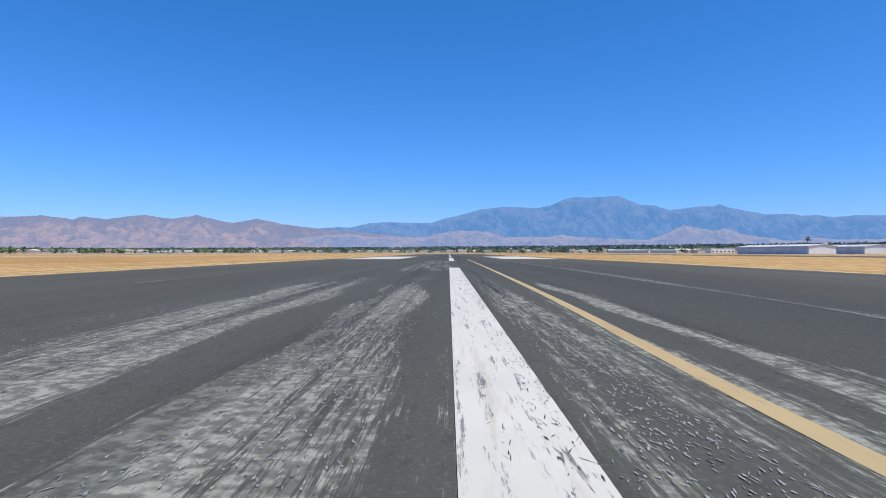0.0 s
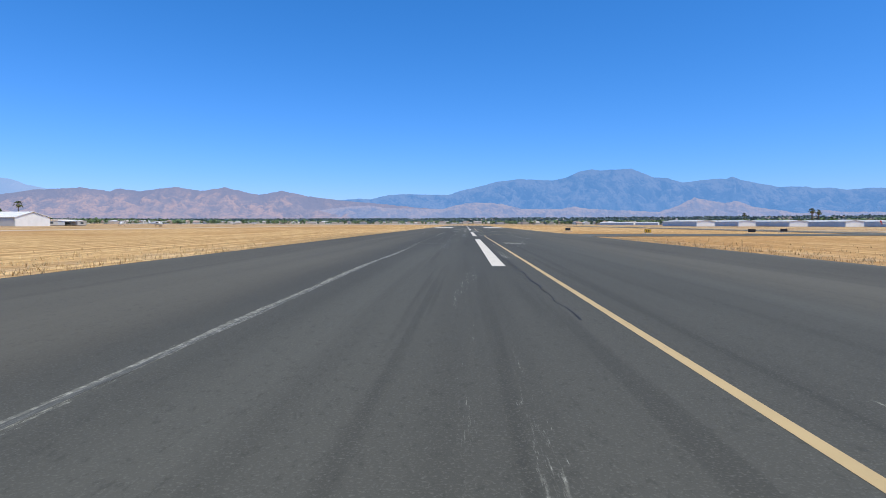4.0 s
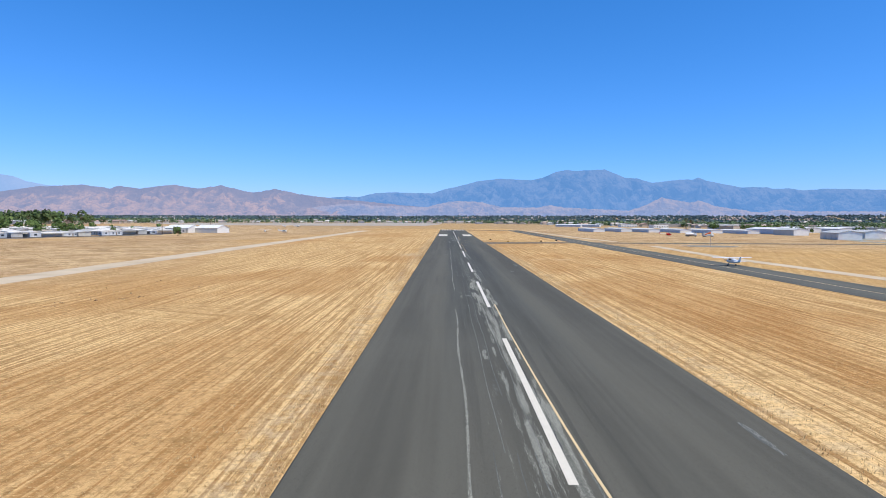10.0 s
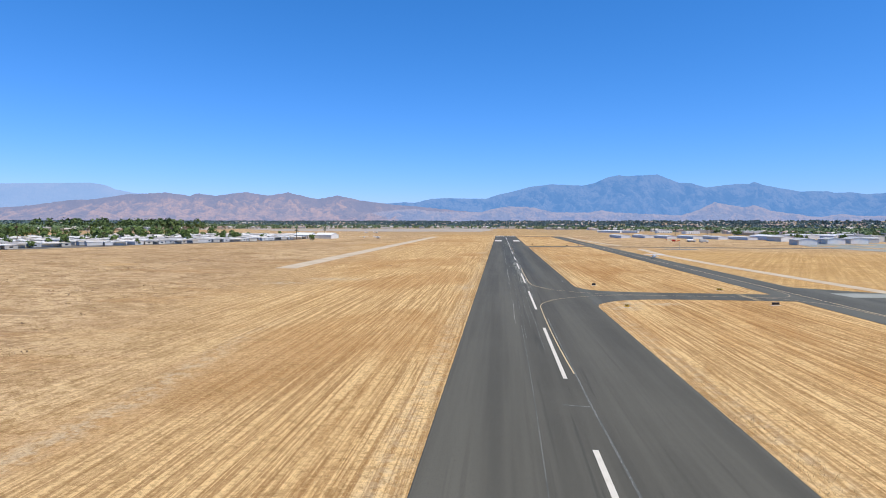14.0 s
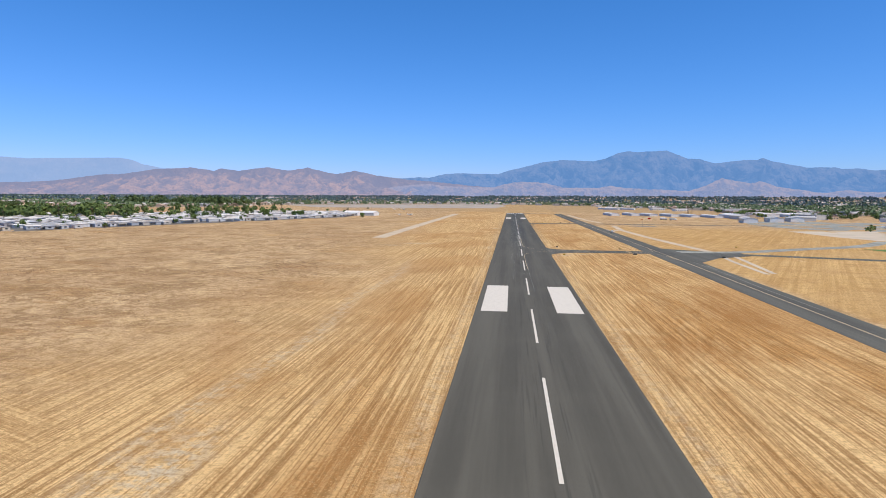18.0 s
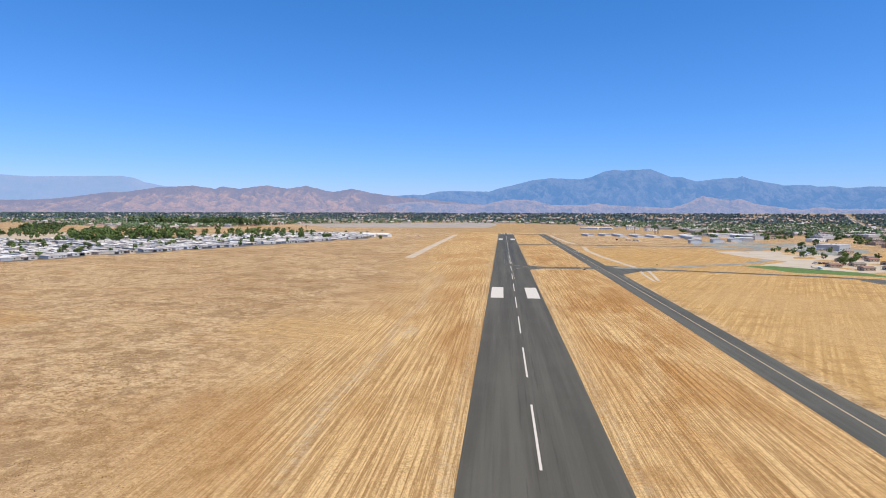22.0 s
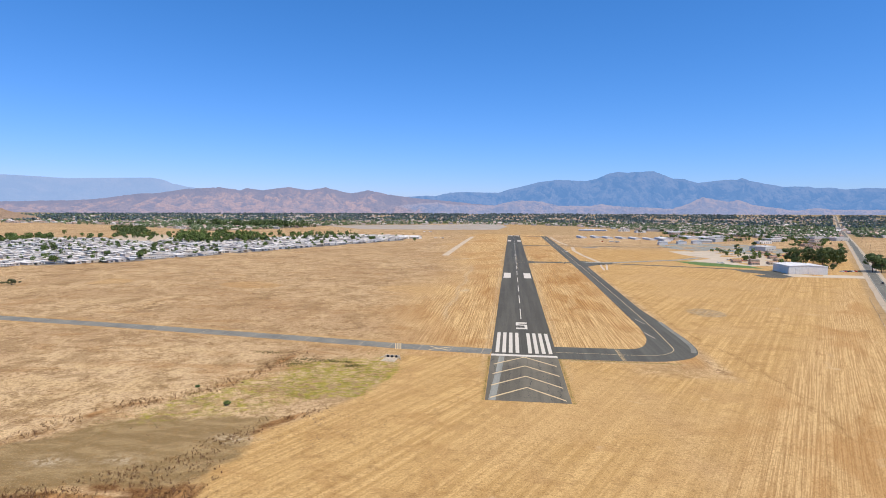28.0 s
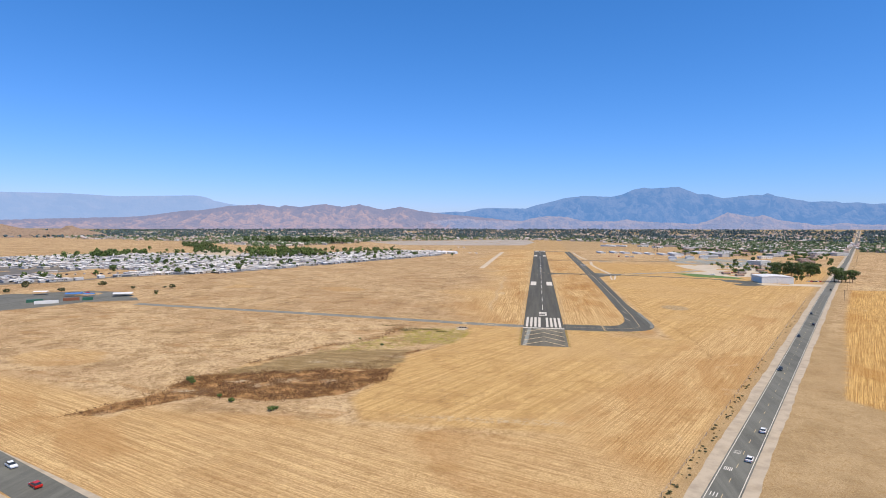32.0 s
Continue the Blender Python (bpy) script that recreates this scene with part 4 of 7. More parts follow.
def chips(name, label, material, beds, z, rnd, length, width):
    """Small ragged flakes strewn over rectangles: x0, x1, y0, y1, flakes to a square metre. Denser in drifts."""
    bm = bmesh.new()
    for x0, x1, y0, y1, dens in beds:
        for _ in range(int((x1 - x0) * (y1 - y0) * dens * 3.2)):
            x, y = x0 + (x1 - x0) * rnd.betavariate(2, 2), rnd.uniform(y0, y1)
            if noise.noise((x * 1.7, y * 0.45, 5.0)) + 0.35 * noise.noise((x * 6, y * 1.5, 9.0)) < rnd.uniform(-0.5, 0.35):
                continue
            k, d, t = rnd.uniform(*length) / 2, rnd.uniform(*width) / 2, 1.5708 + rnd.gauss(0, 0.25)
            u, v = Vector((math.cos(t), math.sin(t))) * k, Vector((-math.sin(t), math.cos(t))) * d
            ps = [-u * rnd.uniform(0.6, 1.2), -u * 0.3 - v * rnd.uniform(0.5, 1.2), u * 0.5 - v * rnd.uniform(0.4, 1.1), u * rnd.uniform(0.7, 1.2), u * 0.2 + v * rnd.uniform(0.5, 1.2)]
            bm.faces.new([bm.verts.new((x + p.x, y + p.y, z)) for p in ps])
    return tagged(part(name, bm, material, runway), label, "", "", "stuff")


chips("paint_remnants", "pale worn-off chips of old paint and sealer", M["remnant"],
      [(-2.85, -2.25, 698, 757, 70), (-3.75, -3.45, 714, 728, 60), (-5.05, -4.7, 700, 772, 22), (-1.8, -0.85, 733.5, 749, 130), (0.45, 1.2, 733, 742, 70), (1.5, 3.2, 703, 712, 30), (0.55, 1.0, 700, 709, 45), (-6.6, -4.0, 756, 763, 30),
       (-3.9, -2.3, 709.1, 709.8, 380), (-1.6, -1.15, 784, 801, 110), (-3.0, -2.2, 784, 818, 110), (0.05, 0.5, 784, 793, 150), (0.35, 1.2, 784, 801, 150), (-0.9, -0.4, 785, 792, 50), (0.28, 0.95, 801, 820, 130), (-1.6, -0.55, 801, 820, 130), (-4.4, -2.9, 803, 818, 70),
       (-2.4, -1.85, 769, 772, 130), (-3.5, -2.2, 770, 777, 90), (0.2, 1.5, 772, 785, 90), (3.2, 5.0, 772, 779, 40), (1.3, 2.2, 767, 772, 60), (-3.6, -1.0, 560, 620, 8), (-1.6, -0.9, 555, 575, 70), (-3.2, -1.2, 560, 571, 25)],
      0.0342, rnd, (0.018, 0.07), (0.004, 0.014))
chips("paint_losses", "dark flaked-off spots along the stripe's edge", M["tar"],
      [(0.10, 0.22, 735.5, 767, 45), (0.08, 0.20, 686, 720, 40), (0.08, 0.26, 796, 829, 90), (-0.12, -0.02, 796, 812, 40), (-0.08, 0.1, 735.4, 738.5, 160)], 0.0372, rnd, (0.02, 0.10), (0.002, 0.009))
for pts, w in (([(4.8, 846), (5.0, 822), (4.75, 812), (4.4, 806), (4.2, 798)], 0.2), ([(5.4, 773), (6.5, 769.5), (6.3, 763.6), (5.8, 759), (5.6, 752)], 0.26), ([(4.8, 744), (4.8, 733), (4.9, 727), (5.2, 722)], 0.22), ([(4.75, 723), (2.6, 707.1), (2.2, 703)], 0.05),
               ([(-7.6, 772), (-8.1, 764), (-7.7, 758.5), (-7.6, 752)], 0.2), ([(-4.8, 712), (-4.9, 707), (-4.75, 700)], 0.09), ([(11.5, 745), (12.8, 740), (12.5, 733)], 0.18), ([(-7.9, 822), (-7.8, 815)], 0.3)):
    bm = bmesh.new()                       # long pale gouges beside the middle
    band(bm, [(x + rnd.gauss(0, 0.02), y) for x, y in curve(pts, 10)], w * 0.7, 0.0338)
    part("gouge", bm, M["scuff"], runway)
bm = bmesh.new()
for i in range(150):
    cx, cy = rnd.choice((rnd.uniform(0.35, 2.4), rnd.uniform(-3.6, -0.5))), rnd.uniform(698, 774)
    for j in range(rnd.randint(8, 28)):
        x, y = cx + rnd.gauss(0, 0.10), cy + rnd.gauss(0, 0.25)
        k, d = rnd.uniform(0.004, 0.015), rnd.uniform(0.002, 0.006)
        t = rnd.gauss(0, 0.4)
        u, v = Vector((math.cos(t), math.sin(t))) * k, Vector((-math.sin(t), math.cos(t))) * d
        bm.faces.new([bm.verts.new((x + p.x, y + p.y, 0.0325)) for p in (-u - v, u - v, u + v, -u + v)])
tagged(part("chipped_flecks", bm, M["fleck"], runway), "pale chips scattered on the asphalt", "", "", "stuff")
for r, a0, a1 in ((0.9, 40, 170), (1.25, 60, 190), (1.55, 30, 150), (0.6, 80, 200)):
    bm = bmesh.new()
    band(bm, arc(-2.4, 566.6, r, a0, a1, 14), 0.09, 0.0335)
    part("skid_mark", bm, M["scuff"], runway, "pale curved tyre scuff")
for x, y0, y1, w in ((-4.72, 560, 700, 0.09), (-1.72, 556, 640, 0.05), (-1.42, 556, 660, 0.09), (-1.18, 556, 610, 0.05), (0.62, 600, 668, 0.06), (0.98, 560, 640, 0.07), (1.4, 556, 640, 0.05), (1.85, 556, 650, 0.05), (-2.1, 480, 556, 0.06), (-2.9, 470, 556, 0.06), (-0.9, 470, 520, 0.06), (-3.4, 380, 470, 0.06), (-2.2, 390, 470, 0.05), (-1.2, 372, 470, 0.07), (1.1, 430, 470, 0.1)):
    bm = bmesh.new()                       # scraped lines along the way of landing
    band(bm, [(x + 0.05 * math.sin(0.11 * y0 + i * 0.5) + rnd.gauss(0, 0.012), y0 + (y1 - y0) * i / 40) for i in range(41)], w, 0.0332)
    part("scrape_line", bm, M["scuff"], runway)
bm = bmesh.new()
for x, y0, y1, w in ((-5.0, 560, 640, 0.36), (-3.55, 560, 630, 0.22), (-2.5, 562, 640, 0.24), (1.95, 560, 615, 0.2), (-2.4, 480, 540, 0.26)):
    y = y0
    while y < y1:
        y += rnd.uniform(0.22, 0.5)
        if math.sin(y * 0.35 + x) + rnd.uniform(-0.5, 0.5) > -0.2:
            k, d = w * rnd.uniform(0.3, 0.6), rnd.uniform(0.02, 0.06)
            xx = x + rnd.gauss(0, 0.06)
            bm.faces.new([bm.verts.new(p) for p in ((xx - k, y - d, 0.033), (xx + k, y - d, 0.033), (xx + k, y + d, 0.033), (xx - k, y + d, 0.033))])
tagged(part("scrape_ticks", bm, M["scuff"], runway), "short pale scrapes across the asphalt", "", "", "stuff")
for x, y, l, w in ((12.3, 593.5, 5.5, 0.9), (9.4, 577.2, 2.0, 1.0), (2.67, 589.5, 0.4, 1.4), (-6.8, 636, 8, 0.25), (7.4, 640, 7, 0.2), (5.2, 741.5, 2.5, 0.22), (-5.8, 640, 6, 0.2), (11.9, 470, 5, 0.5), (-4.3, 708.8, 0.5, 1.6)):
    side_l, side_r = [], []
    for i in range(9):
        k = w / 2 * math.sin(math.pi * (i + 0.6) / 9.2) ** 0.5
        side_r.append((x + k * rnd.uniform(0.5, 1.2), y + l * i / 8))
        side_l.append((x - k * rnd.uniform(0.5, 1.2), y + l * i / 8))
    marking("scuff", side_r + side_l[::-1], M["scuff"], runway, "pale scraped patch", z=0.034, t=0.003)
for y0 in range(470, 880, 34):             # the opened middle joint and the breaks across
    x = rnd.uniform(0.25, 0.9)
    crack(runway, [(x, y0), (x + rnd.uniform(-0.3, 0.3), y0 + 12), (x + rnd.uniform(-0.4, 0.4), y0 + 26)], 0.055, 0.0345, rnd)
    if rnd.random() < 0.7:
        y1 = y0 + rnd.uniform(4, 22)
        crack(runway, [(rnd.uniform(-5, -1), y1), (x, y1 + rnd.uniform(-1, 1)), (rnd.uniform(2, 7), y1 + rnd.uniform(-1.5, 1.5))], 0.05, 0.0345, rnd)
pad = sheet("blast_pad", [(-HALF, -58.5), (HALF, -58.5), (HALF, -1.6), (-HALF, -1.6)], 0.025, 0.3, M["pad"], "cracked asphalt blast pad with faded yellow chevrons", "pavement")
for tip in (-1.8, -15.4, -29.5, -43.0):
    for s in (-1, 1):
        o = [(0, tip - 1.0), (0, tip), (s * 12.2, tip - 12.4), (s * 12.2, tip - 13.6)]
        marking("chevron_arm", o if s < 0 else o[::-1], M["yellow_pale"], pad, z=0.031)

rnd = random.Random(19)
for y0, x0, x1 in ((-9, -13, -3), (-11, 4, 13), (-18, -9, 7), (-24, 3, 13), (-27, -13, -5), (-33, -4, 9), (-38, 5, 13), (-40, -13, -6), (-46, -3, 13), (-53, -12, 4)):
    crack(pad, [(x0, y0 + rnd.uniform(-1.5, 1.5)), (x0 + (x1 - x0) * 0.35, y0 + rnd.uniform(-2, 2)), (x0 + (x1 - x0) * 0.7, y0 + rnd.uniform(-2, 2)), (x1, y0 + rnd.uniform(-1.5, 1.5))], 0.22, 0.0285, rnd, jag=0.2)
for x0, y0, y1 in ((-12.4, -3, -30), (-6.5, -12, -40), (-3.0, -3, -16), (-2.0, -24, -38), (6.3, -3, -30), (7.5, -26, -57), (1.5, -30, -55), (11.2, -8, -26), (11.6, -34, -57)):
    crack(pad, [(x0, y0), (x0 + rnd.uniform(-1.2, 1.2), y0 + (y1 - y0) * 0.3), (x0 + rnd.uniform(-1.2, 1.2), y0 + (y1 - y0) * 0.65), (x0 + rnd.uniform(-1.5, 1.5), y1)], 0.22, 0.0285, rnd, jag=0.22)
marking("resurfaced_strip", ribbon([(-9.2, -2.0), (-10.1, -26), (-11.4, -55), (-11.5, -58.4)], 2.3), M["apron"], pad, "pale resurfaced strip", z=0.028)

# ---- taxiways ----
taxiway = sheet("taxiway_parallel", [(13.5, -3), (40, -2.5)] + curve([(52, -1.5), (58, 0), (67, 5), (73, 13), (76, 24), (77, 45), (75.5, 80)]) + [(73.5, 127), (75, 281), (76.5, 420), (75.5, 600), (73.5, 1095), (60, 1095), (62, 600), (62.5, 420), (62.5, 233)] + curve([(61, 69), (59, 45), (56, 32), (52.5, 24), (48, 19.5), (43, 18.8), (36, 18.6)]) + [(13.5, 18.2)], 0.02, 0.3, M["taxi"], "grey asphalt taxiway with a yellow centreline", "taxiway")
bm = bmesh.new()
band(bm, [(0.9, 12), (8, 8), (44, 8.0)] + arc(49, 25, 17, -85, -4, 16)[1:] + [(67.5, 60), (68.5, 180), (69.5, 400), (68.5, 600), (66.5, 1090)], 0.3, 0.03)
part("centreline", bm, M["yellow_pale"], taxiway)
link = sheet("taxiway_connector", curve([(13.5, 412), (14.3, 420), (17, 425), (22, 429.5), (32, 432.5), (48, 433), (63, 433)]) + curve([(63, 446.5), (45, 446.4), (30, 446.5), (21, 447.8), (16, 451.5), (13.5, 459)]), 0.026, 0.3, M["taxi"], "short asphalt taxiway joining the runway", "taxiway")
link_far = sheet("taxiway_crossing", [(13.5, 735), (62, 748), (260, 756), (260, 764), (62, 759), (13.5, 752)], 0.027, 0.3, M["taxi"], "narrow asphalt taxiway across the grass", "taxiway")
link_end = sheet("taxiway_end", [(13.5, 1086), (74, 1080), (74, 1098), (13.5, 1104)], 0.028, 0.3, M["taxi"], "asphalt taxiway at the runway's far end", "taxiway")
link_ramp = sheet("taxiway_ramp", ribbon(curve([(74, 441), (110, 437), (170, 421), (222, 404), (238, 384), (243, 356)]), 8.5), 0.029, 0.3, M["taxi"], "asphalt taxiway leading to the hangar", "taxiway")
sheet("ramp_approach", ribbon(curve([(80, 447), (112, 452), (150, 476), (200, 508), (240, 552)]), 9.0), 0.033, 0.3, M["apron"], "weathered grey taxiway leading to the ramp", "taxiway")
marking("throat", [(75.5, 396), (90, 418), (110, 432), (110, 448), (96, 452), (75.5, 466)], M["taxi"], link_ramp, z=0.03, t=0.2)
for pts, w in (([(1.3, 359), (1.1, 368), (0.95, 380), (0.95, 395), (1.05, 409), (1.4, 418), (3.0, 423.6), (6.9, 429.9), (15.9, 436.7), (22.2, 439.0), (30, 440), (58, 440.1), (66, 444), (68.5, 460)], 0.16), ([(0.95, 524), (0.9, 500), (1.2, 470), (2.0, 460), (4.6, 452.8), (9.7, 446.2), (16.2, 442.4), (23, 440.6), (34, 440.2)], 0.16)):
    bm = bmesh.new()
    band(bm, curve(pts), w, 0.041)
    part("lead_line", bm, M["yellow_pale"], link)
for pts, w in (([(1.45, 400), (1.4, 380), (1.45, 362), (1.45, 348), (1.6, 336), (1.75, 320), (1.9, 306)], 0.2), ([(-3.8, 392), (-4.0, 356), (-4.4, 326), (-4.5, 318)], 0.09), ([(-1.2, 376.2), (0.4, 375.9)], 0.3), ([(-1.4, 346.6), (1.3, 346.2)], 0.28)):
    bm = bmesh.new()
    band(bm, curve(pts) if len(pts) > 2 else pts, w, 0.0345)
    part("worn_line", bm, M["scuff"], runway, "pale line of worn asphalt")
bm = bmesh.new()
band(bm, curve([(75.2, 86), (75.4, 62), (75.6, 43), (75.0, 27), (72.6, 16)]), 2.2, 0.026)
part("edge_strip", bm, M["old"], taxiway, "pale grey unsealed edge strip")
for i in range(4):                        # holding position marks, two solid and two dashed bars
    for base, along in ((Vector((39.6, 0)), taxiway), (Vector((53.4, 0)), link)):
        y0, y1 = (-2.4, 17.9) if along is taxiway else (433.4, 445.6)
        x = base.x + i * 0.45
        n = 1 if i < 2 else 11
        for j in range(n):
            a = y0 + (y1 - y0) * j / n
            marking("hold_bar", rect(x, x + 0.24, a, a + (y1 - y0) / n * (1 if n == 1 else 0.55)), M["yellow"], along, z=0.034)
for pts, w in (([(73.2, 398), (73.0, 352), (72.3, 326), (72.2, 290)], 0.4), ([(74.6, 386), (74.2, 372)], 0.9)):
    bm = bmesh.new()
    band(bm, pts, w, 0.033)
    part("edge_line", bm, M["old"], taxiway, "pale worn edge line")
bm = bmesh.new()
band(bm, curve([(50, 440), (58, 438.6), (64, 433), (67.6, 424), (68.8, 405)]), 0.2, 0.041)
part("lead_line", bm, M["yellow_pale"], link)
for pts in ([(94.5, 426), (91.5, 405), (88.4, 362)], [(100.5, 427), (98.5, 412), (91.6, 364)]):
    sheet("concrete_strip", ribbon(pts, 2.0), 0.03, 0.1, M["concrete"], "narrow pale concrete strip in the grass", "pavement")
for x, y in ((60.5, 56), (63.5, 92)):
    marking("worn_patch", ribbon([(x, y), (x + 1.5, y - 9), (x + 2.5, y - 13)], 0.55), M["concrete"], taxiway, "pale worn patch", z=0.033)

# ---- other ground ----
strip = sheet("closed_strip", ribbon([(-13.8, 5.5), (-54, 9), (-104, 17), (-200, 30), (-306, 42), (-340, 47)], 9.4), 0.022, 0.3, M["old"], "weathered grey closed taxiway with faded crosses", "pavement")
for cx, cy in ((-36.5, 7.4),):
    for turn in (35, -35):
        d = Vector((math.cos(radians(turn)), math.sin(radians(turn)))) * 5.2
        marking("cross_arm", ribbon([(cx - d.x, cy - d.y), (cx + d.x, cy + d.y)], 0.7), M["yellow_pale"], strip, z=0.03)
for i in range(22):                       # crumbling slab joints
    u = i / 22
    x = -18 - 300 * u
    y = 5.5 + 0.128 * (-x - 14)
    bm = bmesh.new()
    band(bm, [(x, y - 4.5), (x + 0.4, y), (x + 0.9, y + 4.5)], 0.16, 0.028)
    part("joint", bm, M["dirt"], strip)
bm = bmesh.new()
for i in range(4):
    band(bm, [(-55.2 + i * 0.8, 3.6), (-57.2 + i * 0.8, 14.0)], 0.35, 0.031)
part("hold_bar", bm, M["yellow_pale"], strip)
sheet("dirt_strip", ribbon([(-91, 508), (-91, 700), (-89.5, 1032)], 8.5), 0.02, 0.2, M["dirt"], "straight pale dirt strip beside the runway", "track")
sheet("perimeter_track", ribbon([(97, 448), (93, 500), (89, 560), (87, 640), (93, 722)], 5.0), 0.015, 0.2, M["dirt"], "pale dirt track beside the taxiway", "track")
sheet("perimeter_track_far", ribbon([(90, 775), (84, 850), (80, 980), (80, 1060)], 4.5), 0.015, 0.2, M["dirt"], "pale dirt track beside the taxiway", "track")
sheet("ramp", [(229, 665), (231, 594), (248, 536), (206, 494), (216, 462), (262, 440), (300, 440), (330, 520), (345, 610), (306, 686)], 0.018, 0.2, M["concrete"], "pale concrete aircraft parking ramp", "pavement")
sheet("apron_north", [(249, 732), (262, 697), (307, 687), (346, 611), (372, 650), (420, 690), (432, 760), (412, 880), (330, 905), (268, 862), (248, 800)], 0.016, 0.2, M["apron"], "grey weathered asphalt aircraft apron", "pavement")
sheet("lawn", [(190, 486), (205, 436), (262, 412), (259, 442), (214, 488)], 0.034, 0.1, M["lawn"], "bright green watered lawn", "lawn")
sheet("hangar_apron", [(258, 338), (330, 336), (336, 361.5), (258, 361.5)], 0.037, 0.1, M["concrete"], "concrete apron before the hangar", "pavement")
sheet("hangar_taxiway", [(226, 330), (241, 322), (257.5, 326), (257.5, 362), (262, 364), (262, 386), (240, 400), (226, 398)], 0.035, 0.1, M["taxi"], "dark asphalt beside the hangar", "taxiway")

# ---- highway ----
def along(d, s):
    s += float(road_bend(d))
    p = ROAD_A + ROAD_D * d + Vector((ROAD_D.y, -ROAD_D.x)) * s
    return (p.x, p.y)


FAR_D = [-500, 0, 400] + [430 + 30 * i for i in range(12)] + [800, 1200, 2400]
road = sheet("road_highway", ribbon([along(d, 0) for d in FAR_D], 8.6), 0.05, 0.4, M["road"], "straight grey two-lane highway with pale shoulders", "road")
for s in (-1, 1):
    ds = [-300 + 6 * i for i in range(200)] + [1000, 1500, 2400]
    ragged = [along(d, s * ((7.6 if s > 0 else 8.2) + 0.25 * math.sin(d * 0.071 + s) + rnd.uniform(-0.25, 0.25))) for d in ds]
    o = [along(d, s * 4.2) for d in ds] + ragged[::-1]
    marking("shoulder", o[::-1] if s > 0 else o, M["shoulder"], road, "pale gravel shoulder", z=0.04, t=0.3)
    bm = bmesh.new()
    band(bm, [along(d, s * 3.75) for d in FAR_D], 0.22, 0.058)
    part("edge_line", bm, M["white"], road)
for name, w, z, mat in (("far_carriageway", 8.6, 0.06, M["road"]), ("far_shoulder", 17.0, 0.04, M["shoulder"])):
    bm = bmesh.new()                       # the stretch that climbs with the valley floor
    line = [along(2330 + 60 * i, 0) for i in range(35)]
    o = ribbon(line, w)
    pairs = [[bm.verts.new((x, y, z + float(lift(x, y)) + 0.25)) for x, y in (o[i], o[2 * len(line) - 1 - i])] for i in range(len(line))]
    for p, q in zip(pairs, pairs[1:]):
        bm.faces.new((p[0], q[0], q[1], p[1]))
    part(name, bm, mat, road)
for i in range(75):
    marking("lane_dash", ribbon([along(-120 + i * 12, 0), along(-120 + i * 12 + 3.6, 0)], 0.14), M["yellow_pale"], road, z=0.058)
def lettering(name, text, width, length, at, material, parent, label):
    """Painted letters as a thin sheet, lying flat."""
    font = bpy.data.curves.new(name, 'FONT')
    font.body, font.align_x, font.align_y, font.size, font.extrude, font.resolution_u = text, 'CENTER', 'CENTER', 1.0, 0.002, 2
    tmp = new(name, font)
    bpy.context.view_layer.update()
    me = bpy.data.meshes.new_from_object(tmp.evaluated_get(bpy.context.evaluated_depsgraph_get()))
    bpy.data.objects.remove(tmp)
    co = np.array([v.co[:] for v in me.vertices])
    span = co.max(0) - co.min(0)
    me.transform(at @ Matrix.Diagonal((width / span[0], length / span[1], 1, 1)))
    me.materials.clear()
    me.materials.append(material)
    ob = new(name, me)
    ob.parent = parent
    return tagged(ob, label)


lettering("legend", "STOP", 2.0, 3.4, pose(*along(37.7, -1.7), 0.06, rz=180 - math.degrees(ROAD_TURN)), M["white"], road, "worn white painted word STOP")
for d, n in ((22, 5), (2.2, 3)):
    for i in range(n):                    # worn legends that cannot be read
        marking("legend_bar", ribbon([along(d - 1.4, -2.8 + i * 2.4 / n), along(d + 1.4, -2.8 + i * 2.4 / n)], 0.24), M["white_worn"], road, z=0.058)
cross = sheet("road_crossing", ribbon([(-320, -180), (-171 - 8, -246), (-112, -276), (20, -340)], 11), 0.045, 0.4, M["road"], "grey two-lane road by the field", "road")
for s in (-1, 1):
    marking("shoulder", ribbon([(-320, -180 + s * 7), (-175, -250 + s * 7), (-112, -276 + s * 7), (20, -340 + s * 7)], 2.4), M["shoulder"], cross, "pale gravel shoulder", z=0.04, t=0.3)

